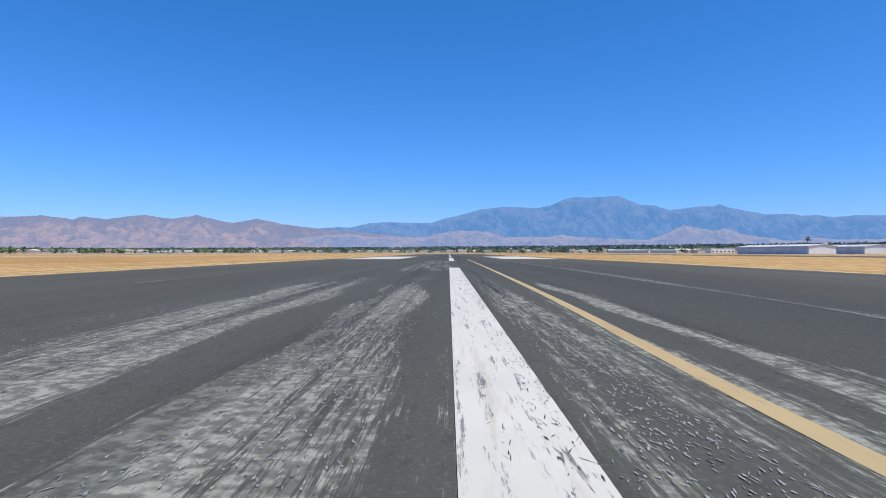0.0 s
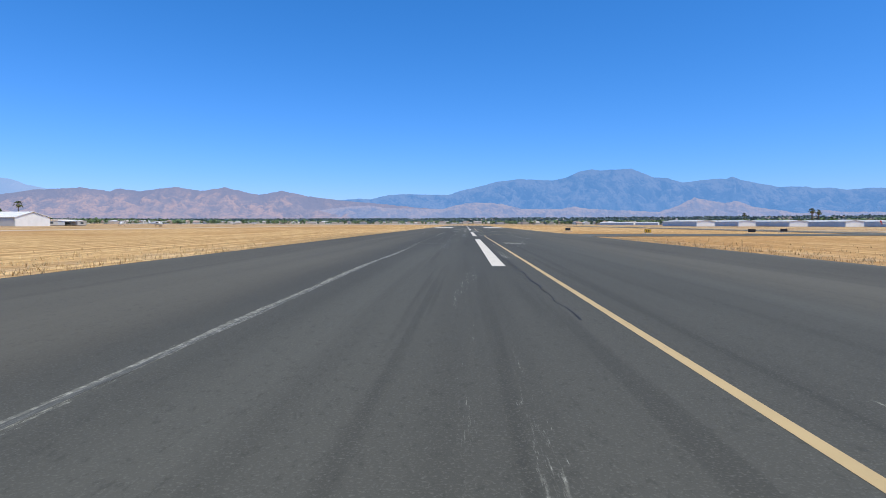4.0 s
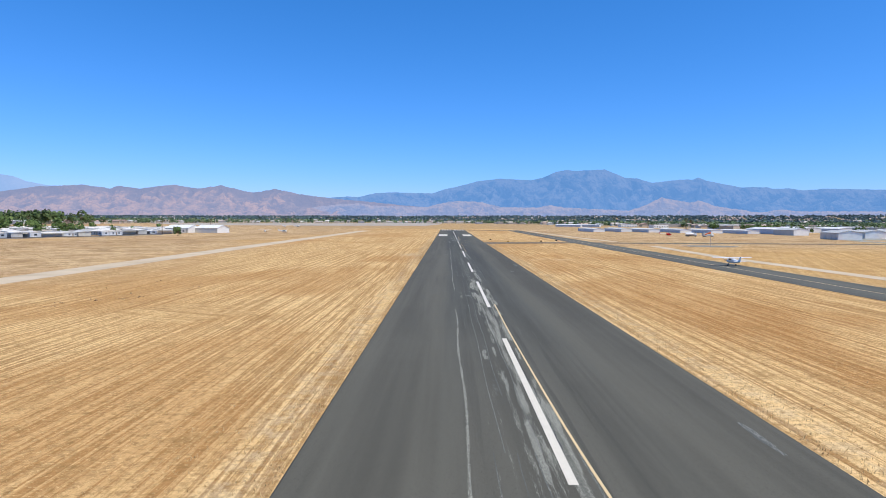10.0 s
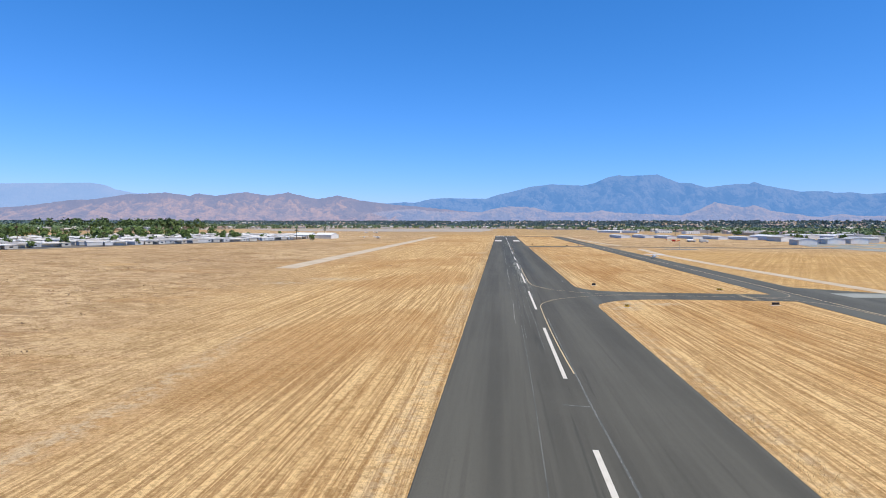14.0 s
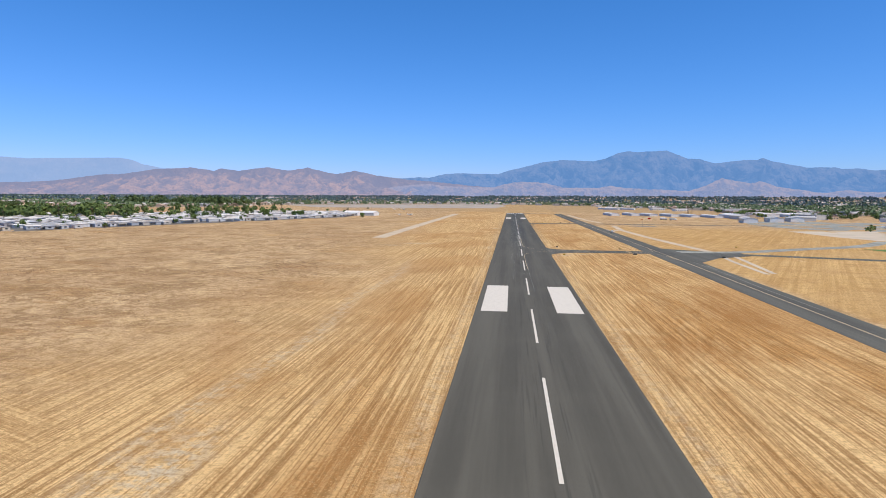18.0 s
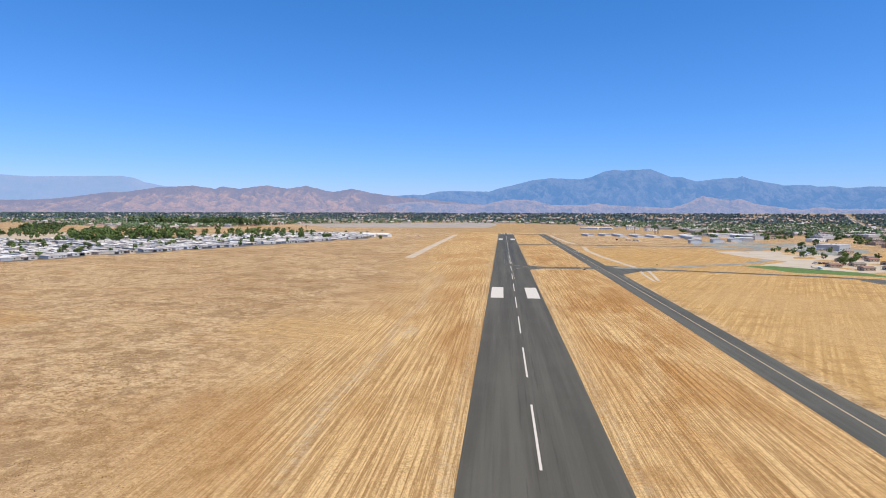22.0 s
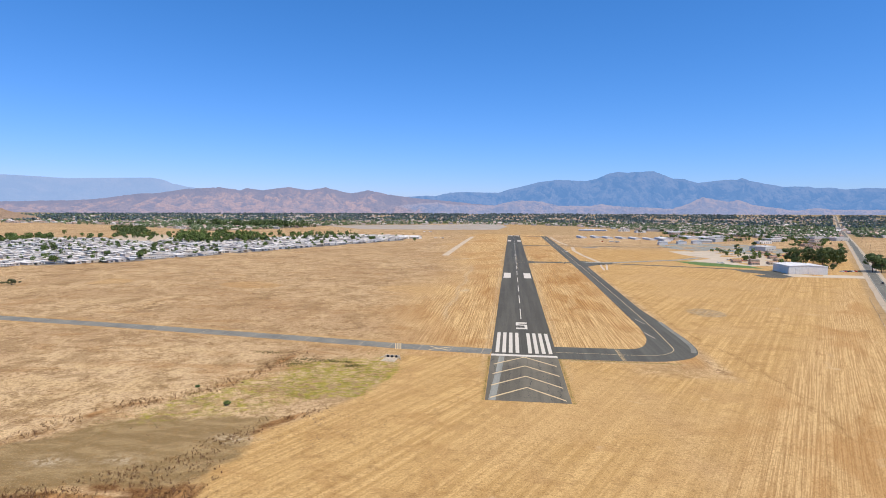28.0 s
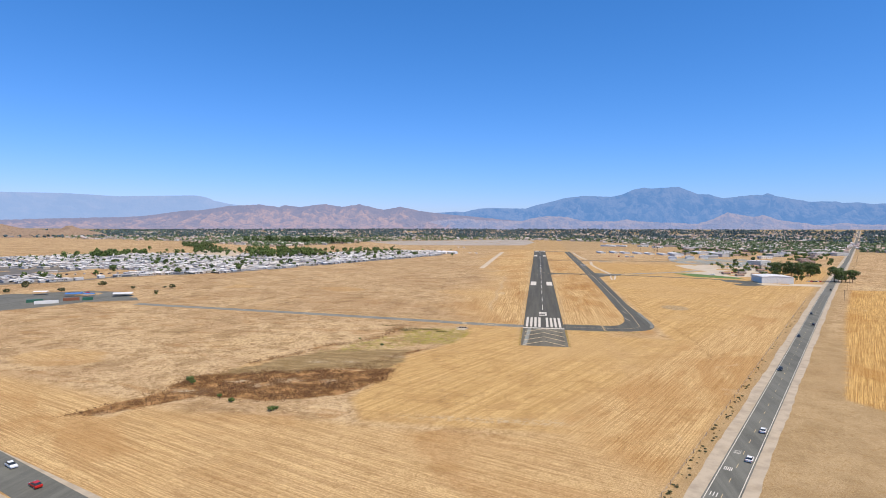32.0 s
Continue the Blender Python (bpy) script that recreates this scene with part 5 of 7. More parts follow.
# ---- more materials ----
M.update(
    leaf_a=leafy("green_leaves", (0.08, 0.13, 0.03), (0.15, 0.20, 0.05)),
    leaf_b=leafy("dark_leaves", (0.06, 0.095, 0.028), (0.12, 0.165, 0.05)),
    leaf_c=leafy("dusty_leaves", (0.095, 0.10, 0.04), (0.14, 0.14, 0.06)),
    leaf_far=leafy("town_foliage", (0.095, 0.15, 0.065), (0.21, 0.275, 0.125)),
    # distance haze put into the leaf colour as extra blue
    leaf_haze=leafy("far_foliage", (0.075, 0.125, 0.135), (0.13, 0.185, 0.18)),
    frond=leafy("palm_fronds", (0.06, 0.085, 0.025), (0.12, 0.11, 0.045)),
    thatch=plain("dead_fronds", (0.22, 0.15, 0.08), 0.95),
    bark=plain("bark", (0.16, 0.115, 0.08), 0.95, scale=4),
    brush=leafy("dry_brush", (0.15, 0.072, 0.03), (0.31, 0.175, 0.08)),
    weeds=leafy("green_weeds", (0.17, 0.18, 0.035), (0.38, 0.32, 0.09)),
    weed_brown=leafy("brown_weeds", (0.20, 0.125, 0.07), (0.33, 0.22, 0.13)),
    rush=leafy("rushes", (0.07, 0.075, 0.02), (0.19, 0.15, 0.05)),
    straw=leafy("straw", (0.50, 0.35, 0.16), (0.68, 0.50, 0.25)),
    roof_white=varied("white_roofing", [(0.80, 0.75, 0.66), (0.66, 0.62, 0.55), (0.85, 0.80, 0.71), (0.50, 0.48, 0.44), (0.66, 0.57, 0.45), (0.40, 0.36, 0.31)], 0.5, 0.1),
    roof_stuff=varied("white_roofing_far", [(0.80, 0.75, 0.66), (0.64, 0.60, 0.53), (0.85, 0.80, 0.71), (0.45, 0.43, 0.39), (0.62, 0.54, 0.43), (0.32, 0.28, 0.24), (0.76, 0.70, 0.61)], 0.5, 0.1, True),
    siding=varied("mobile_home_siding", [(0.62, 0.60, 0.56), (0.50, 0.47, 0.42), (0.60, 0.55, 0.46), (0.44, 0.46, 0.48), (0.66, 0.65, 0.63)], 0.7),
    siding_stuff=varied("siding_far", [(0.60, 0.58, 0.54), (0.42, 0.37, 0.31), (0.55, 0.47, 0.37), (0.36, 0.36, 0.37), (0.64, 0.61, 0.57)], 0.7, 0.15, True),
    stucco=varied("tan_stucco", [(0.50, 0.40, 0.29), (0.56, 0.47, 0.36), (0.44, 0.34, 0.25), (0.58, 0.52, 0.44)], 0.9),
    stucco_stuff=varied("tan_stucco_far", [(0.56, 0.46, 0.35), (0.62, 0.53, 0.42), (0.50, 0.40, 0.30), (0.66, 0.62, 0.56)], 0.9, 0.08, True),
    tile_stuff=varied("roof_tiles_far", [(0.42, 0.29, 0.22), (0.50, 0.37, 0.28), (0.40, 0.35, 0.31), (0.56, 0.49, 0.42), (0.36, 0.25, 0.19), (0.62, 0.59, 0.55)], 0.9, 0.08, True),
    tile=varied("roof_tiles", [(0.34, 0.20, 0.14), (0.40, 0.27, 0.19), (0.30, 0.25, 0.21)], 0.9),
    flat_roof=varied("flat_roofing", [(0.60, 0.58, 0.55), (0.70, 0.69, 0.67), (0.48, 0.46, 0.43), (0.52, 0.44, 0.36)], 0.8),
    metal_white=plain("white_sheet_metal", (0.80, 0.78, 0.73), 0.45, var=0.05, scale=0.4),
    metal_grey=plain("grey_sheet_metal", (0.54, 0.53, 0.49), 0.5, var=0.06, scale=0.4),
    metal_pale=plain("pale_grey_sheet_metal", (0.70, 0.69, 0.65), 0.5, var=0.06, scale=0.4),
    metal_blue=plain("blue_grey_sheet_metal", (0.52, 0.58, 0.64), 0.5, var=0.06, scale=0.4),
    glass=plain("dark_glass", (0.03, 0.04, 0.05), 0.12, var=0.05),
    black=plain("black_panel", (0.02, 0.02, 0.021), 0.5),
    sign_yellow=plain("sign_yellow", (0.72, 0.46, 0.03), 0.5),
    orange=plain("orange_fabric", (0.75, 0.16, 0.04), 0.8),
    steel=plain("galvanised_steel", (0.42, 0.42, 0.42), 0.4, 0.6),
    rubber=plain("rubber", (0.025, 0.025, 0.026), 0.9),
    paint_white=plain("white_vehicle_paint", (0.86, 0.85, 0.82), 0.25, var=0.03),
    paint_red=plain("red_vehicle_paint", (0.55, 0.03, 0.02), 0.25, var=0.04),
    paint_dark=plain("dark_vehicle_paint", (0.035, 0.037, 0.042), 0.25, var=0.04),
    paint_blue=plain("blue_tarpaulin", (0.07, 0.20, 0.50), 0.6, var=0.08),
    paint_green=plain("green_container_paint", (0.04, 0.14, 0.09), 0.5, var=0.08),
    paint_rust=plain("rust_container_paint", (0.28, 0.11, 0.06), 0.6, var=0.1),
    timber=plain("weathered_timber", (0.26, 0.20, 0.14), 0.9, scale=3),
    park=plain("park_asphalt", (0.17, 0.155, 0.13), 0.95, var=0.15, scale=0.08, dirt=(0.32, 0.25, 0.17)),
    basin=plain("dry_basin_silt", (0.42, 0.36, 0.29), 0.95, var=0.10, scale=0.02, dirt=(0.34, 0.27, 0.18)),
    solar=plain("pond_water", (0.045, 0.14, 0.14), 0.12),
)
RND = random.Random(11)


# ---- plants ----
def leaf_quads(bm, c, rad, n, size, rnd, squash=0.8):
    for _ in range(n):
        d = Vector((rnd.gauss(0, 1), rnd.gauss(0, 1), rnd.gauss(0, 1))).normalized()
        r = rad * (0.55 + 0.45 * rnd.random() ** 0.5)
        p = Vector(c) + Vector((d.x * r, d.y * r, d.z * r * squash))
        u = (d.orthogonal().normalized() * rnd.uniform(-1, 1) + d.cross(d.orthogonal()).normalized() * rnd.uniform(-1, 1) + d * rnd.uniform(-0.4, 0.4)).normalized()
        v = (u.cross(d) + d * rnd.uniform(-0.5, 0.5)).normalized()
        s = size * rnd.uniform(0.6, 1.3)
        bm.faces.new([bm.verts.new(p + u * a * s + v * b * s * 0.7) for a, b in ((-1, -0.4), (0.2, -1), (1, 0.3), (-0.1, 1))])


def build_tree(name, label, h, spread, leaf, rnd, blobs=11, leaves=70, size=0.42, trunk=0.28, squash=0.8, low=0.32):
    t = thing(name, label, "tree", "trees by the airfield")
    bm = bmesh.new()
    tube(bm, (0, 0, -0.2), (0.1, 0.05, h * 0.30), trunk, trunk * 0.75)
    tube(bm, (0.1, 0.05, h * 0.30), (-0.1, 0.1, h * 0.6), trunk * 0.75, trunk * 0.4)
    cs = []
    for i in range(blobs):
        a = 2.4 * i + rnd.uniform(-0.5, 0.5)
        z = h * rnd.uniform(low, 0.86)
        k = spread * rnd.uniform(0.25, 0.95) * (1 - abs(z / h - 0.55) * 0.8)
        c = (math.cos(a) * k, math.sin(a) * k, z)
        cs.append(c)
        tube(bm, (0, 0.05, h * rnd.uniform(0.26, 0.5)), c, trunk * 0.35, 0.03, 5)
    part("trunk", bm, M["bark"], t)
    bm = bmesh.new()
    for c in cs:
        leaf_quads(bm, c, spread * rnd.uniform(0.30, 0.46), leaves, size, rnd, squash)
    leaf_quads(bm, (0, 0, h * 0.85), spread * 0.35, leaves, size, rnd, squash)
    part("crown", bm, leaf, t)
    return t


def build_palm(label, h, rnd):
    t = thing("palm_tree", label, "palm tree", "trees by the airfield")
    bm = bmesh.new()
    for i in range(5):
        tube(bm, (0.05 * i, 0, h * i / 5 - (0.2 if i == 0 else 0)), (0.05 * (i + 1), 0, h * (i + 1) / 5), 0.24 - 0.02 * i, 0.22 - 0.02 * i)
    part("trunk", bm, M["bark"], t)
    top = Vector((0.25, 0, h))
    for nm, mat, n, lo, hi, ln in (("frond_crown", M["frond"], 34, -0.5, 1.1, 2.3), ("skirt", M["thatch"], 22, -1.4, -0.6, 1.7)):
        bm = bmesh.new()
        for i in range(n):
            a, e = 2 * math.pi * rnd.random(), rnd.uniform(lo, hi)
            d = Vector((math.cos(a) * math.cos(e), math.sin(a) * math.cos(e), math.sin(e)))
            s = d.cross(Vector((0, 0, 1))).normalized() * 0.3
            a0, a1 = top + d * 0.2, top + d * ln * 0.6 + Vector((0, 0, 0.1))
            a2 = top + d * ln - Vector((0, 0, 0.7 * (hi > 0)))
            v = [bm.verts.new(p) for p in (a0, a1 + s, a2, a1 - s)]
            bm.faces.new(v)
        part(nm, bm, mat, t)
    return t


def build_shrub(label, leaf, r, h, rnd, n=90):
    t = thing("shrub", label, "shrub", "shrubs in the dry field")
    bm = bmesh.new()
    for i in range(6):
        a = i * 1.05
        tube(bm, (0, 0, -0.1), (math.cos(a) * r * 0.6, math.sin(a) * r * 0.6, h * 0.7), 0.05, 0.015, 5)
    part("stem", bm, M["bark"], t)
    bm = bmesh.new()
    for i in range(4):
        a = i * 1.7
        leaf_quads(bm, (math.cos(a) * r * 0.45, math.sin(a) * r * 0.45, h * 0.55), r * 0.6, n // 3, 0.22, rnd, h / r * 0.6)
    part("foliage", bm, leaf, t)
    return t


def place(proto, spots, turn=True, lo=0.8, hi=1.2, used=None):
    """Copies of a thing at the spots, the thing itself at the first."""
    for i, (x, y) in enumerate(spots):
        k = RND.uniform(lo, hi)
        m = Matrix.LocRotScale((x, y, -0.03), Euler((0, 0, RND.uniform(0, 6.28) if turn else 0)), (k, k, k * RND.uniform(0.9, 1.12)))
        if i == 0 and not used:
            proto.matrix_basis = m
        else:
            s = proto.scale.copy()
            proto.scale = (1, 1, 1)
            copy_thing(proto, m)
            proto.scale = s


def scatter(n, inside, x0, x1, y0, y1, rnd):
    out = []
    while len(out) < n:
        x, y = rnd.uniform(x0, x1), rnd.uniform(y0, y1)
        if inside(x, y):
            out.append((x, y))
    return out


# ---- left: mobile home park ----
PARK_U = Vector((0.50, 0.866))               # streets run this way
PARK_V = Vector((-0.866, 0.50))


def build_home(name, l, w, h, porch, gable):
    t = thing(name, "white-roofed single-storey mobile home in a dense park", "mobile home", "mobile homes in the park")
    bm = bmesh.new()
    box(bm, -l / 2, l / 2, -w / 2, w / 2, 0.35, h)
    part("wall", bm, M["siding"], t)
    bm = bmesh.new()
    box(bm, -l / 2 + 0.15, l / 2 - 0.15, -w / 2 + 0.15, w / 2 - 0.15, -0.05, 0.35)
    part("skirting", bm, M["timber"], t)
    bm = bmesh.new()
    e = 0.35
    loft(bm, [[(x, -w / 2 - e, h), (x, w / 2 + e, h), (x, w / 2 + e, h + 0.14), (x, 0, h + gable), (x, -w / 2 - e, h + 0.14)] for x in (-l / 2 - e, l / 2 + e)])
    part("roof", bm, M["roof_white"], t)
    if porch:
        cp = part("carport_roof", _box(-l / 2 + 1, l / 2 - 2, w / 2 + 0.36, w / 2 + 3.6, h - 0.35, h - 0.2), M["roof_white"], t)
        for x in (-l / 2 + 1.2, l / 2 - 2.2):
            bm = bmesh.new()
            tube(bm, (x, w / 2 + 3.4, -0.05), (x, w / 2 + 3.4, h - 0.35), 0.06, n=6)
            part("post", bm, M["steel"], cp)
    for x in (-l * 0.3, l * 0.05, l * 0.33):
        part("window", _box(x - 0.7, x + 0.7, -w / 2 - 0.03, -w / 2 + 0.05, 1.3, 2.2), M["glass"], t)
    part("window", _box(-l / 2 - 0.03, -l / 2 + 0.05, -1.1, 1.1, 1.2, 2.2), M["glass"], t)
    part("door", _box(l * 0.18, l * 0.18 + 0.9, -w / 2 - 0.04, -w / 2 + 0.05, 0.4, 2.35), M["timber"], t)
    return t


def stuff_boxes(name, label, category, wall_mat, roof_mat, spots, dims, rnd, pitch, overhang=0.4):
    """Many far houses: walls in one mesh, roofs in another, each house a body under a gabled roof."""
    wv, wf, rv, rf = [], [], [], []
    for x, y, a in spots:
        l, w, h = (rnd.uniform(*d) for d in dims)
        ca, sa = math.cos(a), math.sin(a)
        z0 = float(lift(x, y))
        put = lambda px, py, pz: (x + px * ca - py * sa, y + px * sa + py * ca, pz + z0)
        b = len(wv)
        for sz in (-0.3, h):
            wv += [put(-l / 2, -w / 2, sz), put(l / 2, -w / 2, sz), put(l / 2, w / 2, sz), put(-l / 2, w / 2, sz)]
        wf += [(b, b + 1, b + 5, b + 4), (b + 1, b + 2, b + 6, b + 5), (b + 2, b + 3, b + 7, b + 6), (b + 3, b, b + 4, b + 7)]
        b, o, g = len(rv), overhang, h + w * pitch
        for px in (-l / 2 - o, l / 2 + o):
            rv += [put(px, -w / 2 - o, h - 0.05), put(px, w / 2 + o, h - 0.05), put(px, 0, g)]
        rf += [(b, b + 2, b + 5, b + 3), (b + 2, b + 1, b + 4, b + 5), (b, b + 1, b + 2), (b + 3, b + 5, b + 4), (b, b + 3, b + 4, b + 1)]
    root = thing(name, label, category, "", "stuff")
    for nm, v, f, mat in (("wall", wv, wf, wall_mat), ("roof", rv, rf, roof_mat)):
        me = bpy.data.meshes.new(nm)
        me.from_pydata(v, [], f)
        me.materials.append(mat)
        ob = new(nm, me)
        ob.parent = root
        tagged(ob, "", "", "", "stuff")
    return root


def stuff_trees(name, label, mat, spots, h, rnd, quads=16, size=1.5):
    """Far trees, each a loose clump of leaf sprays with an uneven outline on a short stem."""
    n = len(spots)
    V = np.zeros((n * quads * 4, 3))
    rs = np.random.RandomState(rnd.randint(0, 9999))
    k = 0
    hs = rs.uniform(h[0], h[1], n)
    for (x, y), hh in zip(spots, hs):
        d = rs.normal(size=(quads, 3))
        d /= np.linalg.norm(d, axis=1)[:, None]
        c = d * rs.uniform(0.45, 1.0, (quads, 1)) * np.array([hh * 0.42, hh * 0.42, hh * 0.40]) + np.array([x, y, hh * 0.55 + float(lift(x, y))])
        u = rs.normal(size=(quads, 3))
        u /= np.linalg.norm(u, axis=1)[:, None]
        v = np.cross(u, d)
        v /= np.linalg.norm(v, axis=1)[:, None] + 1e-6
        s = size * hh / 6 * rs.uniform(0.6, 1.25, (quads, 1))
        quad = np.stack([c - u * s, c - v * s * 0.8, c + u * s * 0.9, c + v * s], 1)
        V[k:k + quads * 4] = quad.reshape(-1, 3)
        k += quads * 4
    me = bpy.data.meshes.new(name)
    F = np.arange(len(V)).reshape(-1, 4)
    me.vertices.add(len(V))
    me.vertices.foreach_set("co", V.ravel())
    me.loops.add(F.size)
    me.loops.foreach_set("vertex_index", F.ravel())
    me.polygons.add(len(F))
    me.polygons.foreach_set("loop_start", np.arange(0, F.size, 4))
    me.update(calc_edges=True)
    me.materials.append(mat)
    return tagged(new(name, me), label, "trees", "", "stuff")


homes = [build_home("mobile_home", 17, 6.6, 2.9, True, 0.55), build_home("mobile_home", 15, 7.6, 3.0, False, 0.75), build_home("mobile_home", 18.5, 6.2, 2.8, True, 0.45)]
FRONT = [(-600, 120), (-533, 186), (-518, 245), (-470, 292), (-422, 331), (-376, 434), (-306, 612), (-255, 730), (-205, 850)]
BACK = [(-990, 500), (-880, 680), (-690, 740), (-560, 770), (-470, 840), (-400, 960), (-330, 1010)]


GARDEN = [(-545, 640), (-412, 712), (-470, 840), (-567, 985), (-700, 930), (-620, 780)]
MEADOW = [(-636, 262), (-636, 358), (-549, 338), (-528, 277), (-538, 208)]
YARD = [(-690, 680), (-590, 664), (-630, 780), (-720, 910), (-820, 940), (-780, 790)]


def within(x, y, outline):
    return bool(inside(np.array([[x, y]]), outline, 0.1)[0] > 0.5)


def park_x(line, y):
    return float(np.interp(y, [p[1] for p in line], [p[0] for p in line]))


spots_near, spots_far = [], []
for row in range(0, 40):
    for k in range(0, 110):
        pass_u, pass_v = -120 + k * 9.4, row * 11.2 + (row // 2) * 5.5
        p = Vector((-560, 230)) + PARK_U * pass_u + PARK_V * (pass_v - 60)
        x, y = p.x + RND.uniform(-1, 1), p.y + RND.uniform(-1, 1)
        if not 165 < y < 1000 or k % 17 == 16 or RND.random() < 0.05:
            continue
        x_front, x_back = park_x(FRONT, y), park_x(BACK, y)
        if not (x_back < x < x_front - 8):
            continue
        if within(x, y, MEADOW) or (x < -640 and y < 330):
            continue                                  # the open yards
        if within(x, y, YARD) or (within(x, y, GARDEN) and RND.random() < 0.7):
            continue
        (spots_near if x > x_front - 42 else spots_far).append((x, y))
A_HOME = math.atan2(PARK_V.y, PARK_V.x)
taken = set()
for i, (x, y) in enumerate(spots_near[:230]):
    j = i % 3
    m = pose(x, y, 0.0, rz=math.degrees(A_HOME) + (180 if RND.random() < 0.4 else 0) + (90 if RND.random() < 0.3 else 0) + RND.gauss(0, 9)) @ Matrix.Diagonal((RND.uniform(0.6, 0.85), RND.uniform(0.7, 0.95), RND.uniform(0.85, 1.0), 1))
    if j not in taken:
        homes[j].matrix_basis = pose(x, y, 0.0, rz=math.degrees(A_HOME))
        taken.add(j)
    else:
        copy_thing(homes[j], m)
rnd = random.Random(5)
stuff_boxes("mobile_homes_behind", "dense rows of white-roofed mobile homes", "mobile homes", M["siding_stuff"], M["roof_stuff"], [(x, y, A_HOME + rnd.gauss(0, 0.14) + (math.pi / 2 if rnd.random() < 0.15 else 0)) for x, y in spots_far + spots_near[230:]], ((8, 14), (4.2, 6.6), (2.3, 3.3)), rnd, 0.10)

# trees of the park and its surroundings
oak = build_tree("broadleaf_tree", "round green broadleaf tree in full leaf", 7.5, 3.6, M["leaf_a"], random.Random(1))
ash = build_tree("broadleaf_tree", "dark green broadleaf tree in full leaf", 9.0, 4.0, M["leaf_b"], random.Random(2))
gum = build_tree("eucalyptus_tree", "tall eucalyptus tree with a loose crown", 15.0, 5.5, M["leaf_b"], random.Random(3), blobs=16, leaves=60, size=0.6, trunk=0.4, squash=1.0, low=0.25)
olive = build_tree("olive_tree", "dusty grey-green low spreading tree", 6.0, 4.2, M["leaf_c"], random.Random(4), squash=0.6)
palm = build_palm("fan palm with a skirt of dead fronds", 9.0, random.Random(5))
place(oak, [(-183, 822), (-322, 560), (-395, 440)] + [(park_x(FRONT, y) - RND.uniform(2, 60), y) for y in (210, 260, 330, 380, 415, 470, 500, 545, 590, 640, 665, 700, 740, 775, 800, 830)], lo=0.6, hi=1.1)
place(ash, [(-478, 316), (-430, 385), (-470, 470)] + [(park_x(FRONT, y) - RND.uniform(60, 200), y) for y in (300, 340, 380, 430, 460, 500, 520, 560, 610, 650, 690, 720, 760, 800)], lo=0.7, hi=1.2)
place(palm, [(-201, 919), (-212, 860), (-520, 560), (-560, 600)] + [(park_x(FRONT, y) - RND.uniform(30, 180), y) for y in (350, 420, 480, 540, 580, 620, 680, 730)], lo=0.7, hi=1.15)
rnd = random.Random(6)
stuff_trees("park_trees", "green trees among the mobile homes", M["leaf_a"], [(p[0] + rnd.uniform(-6, 6), p[1] + rnd.uniform(-6, 6)) for p in spots_far if rnd.random() < 0.2], (3.5, 8), rnd, 36, 0.9)
belt = [(rnd.gauss(-640, 130), rnd.gauss(800, 60)) for _ in range(60)] + scatter(30, lambda x, y: True, -500, -330, 850, 990, rnd) + scatter(60, lambda x, y: True, -880, -800, 560, 700, rnd)
stuff_trees("tree_belt", "belt of mixed green trees behind the park", M["leaf_a"], belt, (6, 14), rnd, 60, 0.8)
stuff_trees("eucalyptus_grove", "dark grove of tall eucalyptus", M["leaf_b"], [(rnd.gauss(-760, 75), rnd.gauss(1400, 28)) for _ in range(80)], (12, 26), rnd, 60, 0.7)

garden = scatter(150, lambda x, y: within(x, y, GARDEN), -720, -400, 620, 1000, rnd)
stuff_trees("garden_trees", "tall green trees of the park's gardens", M["leaf_a"], garden, (6, 15), rnd, 60, 0.8)
stuff_trees("back_trees", "green trees along the back of the park", M["leaf_b"], scatter(150, lambda x, y: abs((y - 770) - 1.35 * (-700 - x)) < 60, -1060, -660, 740, 1230, rnd), (6, 12), rnd, 50, 0.85)
place(oak, [(-476, 308), (-460, 434), (-521, 550), (-527, 597), (-586, 326), (-683, 448), (-600, 440), (-640, 500)], lo=0.9, hi=1.3, used=True)
copies = [(-398, 777), (-392, 800), (-388, 830), (-380, 850), (-374, 880), (-370, 905), (-362, 935), (-356, 965), (-352, 990), (-410, 740), (-440, 700), (-470, 690), (-500, 720), (-520, 760), (-450, 760), (-480, 800), (-560, 700)]
place(palm, copies, lo=1.0, hi=1.4, used=True)


def clear_of_road(x, y):
    return abs(road_side(x, y)) > 16


# ---- far town ----
rnd = random.Random(8)

def in_town(x, y):
    """Built-up land: beyond the fields and clear of the highway."""
    side = road_side(x, y)
    return y > float(np.interp(x, TOWN_X, TOWN_Y)) + 40 * math.sin(x * 0.02) and abs(side) > 17 and (side < 0 or y > 1280) and (side < 400 or y > 1500)


def streets(x, y):
    return (round(x / 27) * 27 + rnd.uniform(-2, 2), round(y / 22) * 22 + rnd.uniform(-2, 2), (0 if rnd.random() < 0.5 else math.pi / 2) + 0.1)


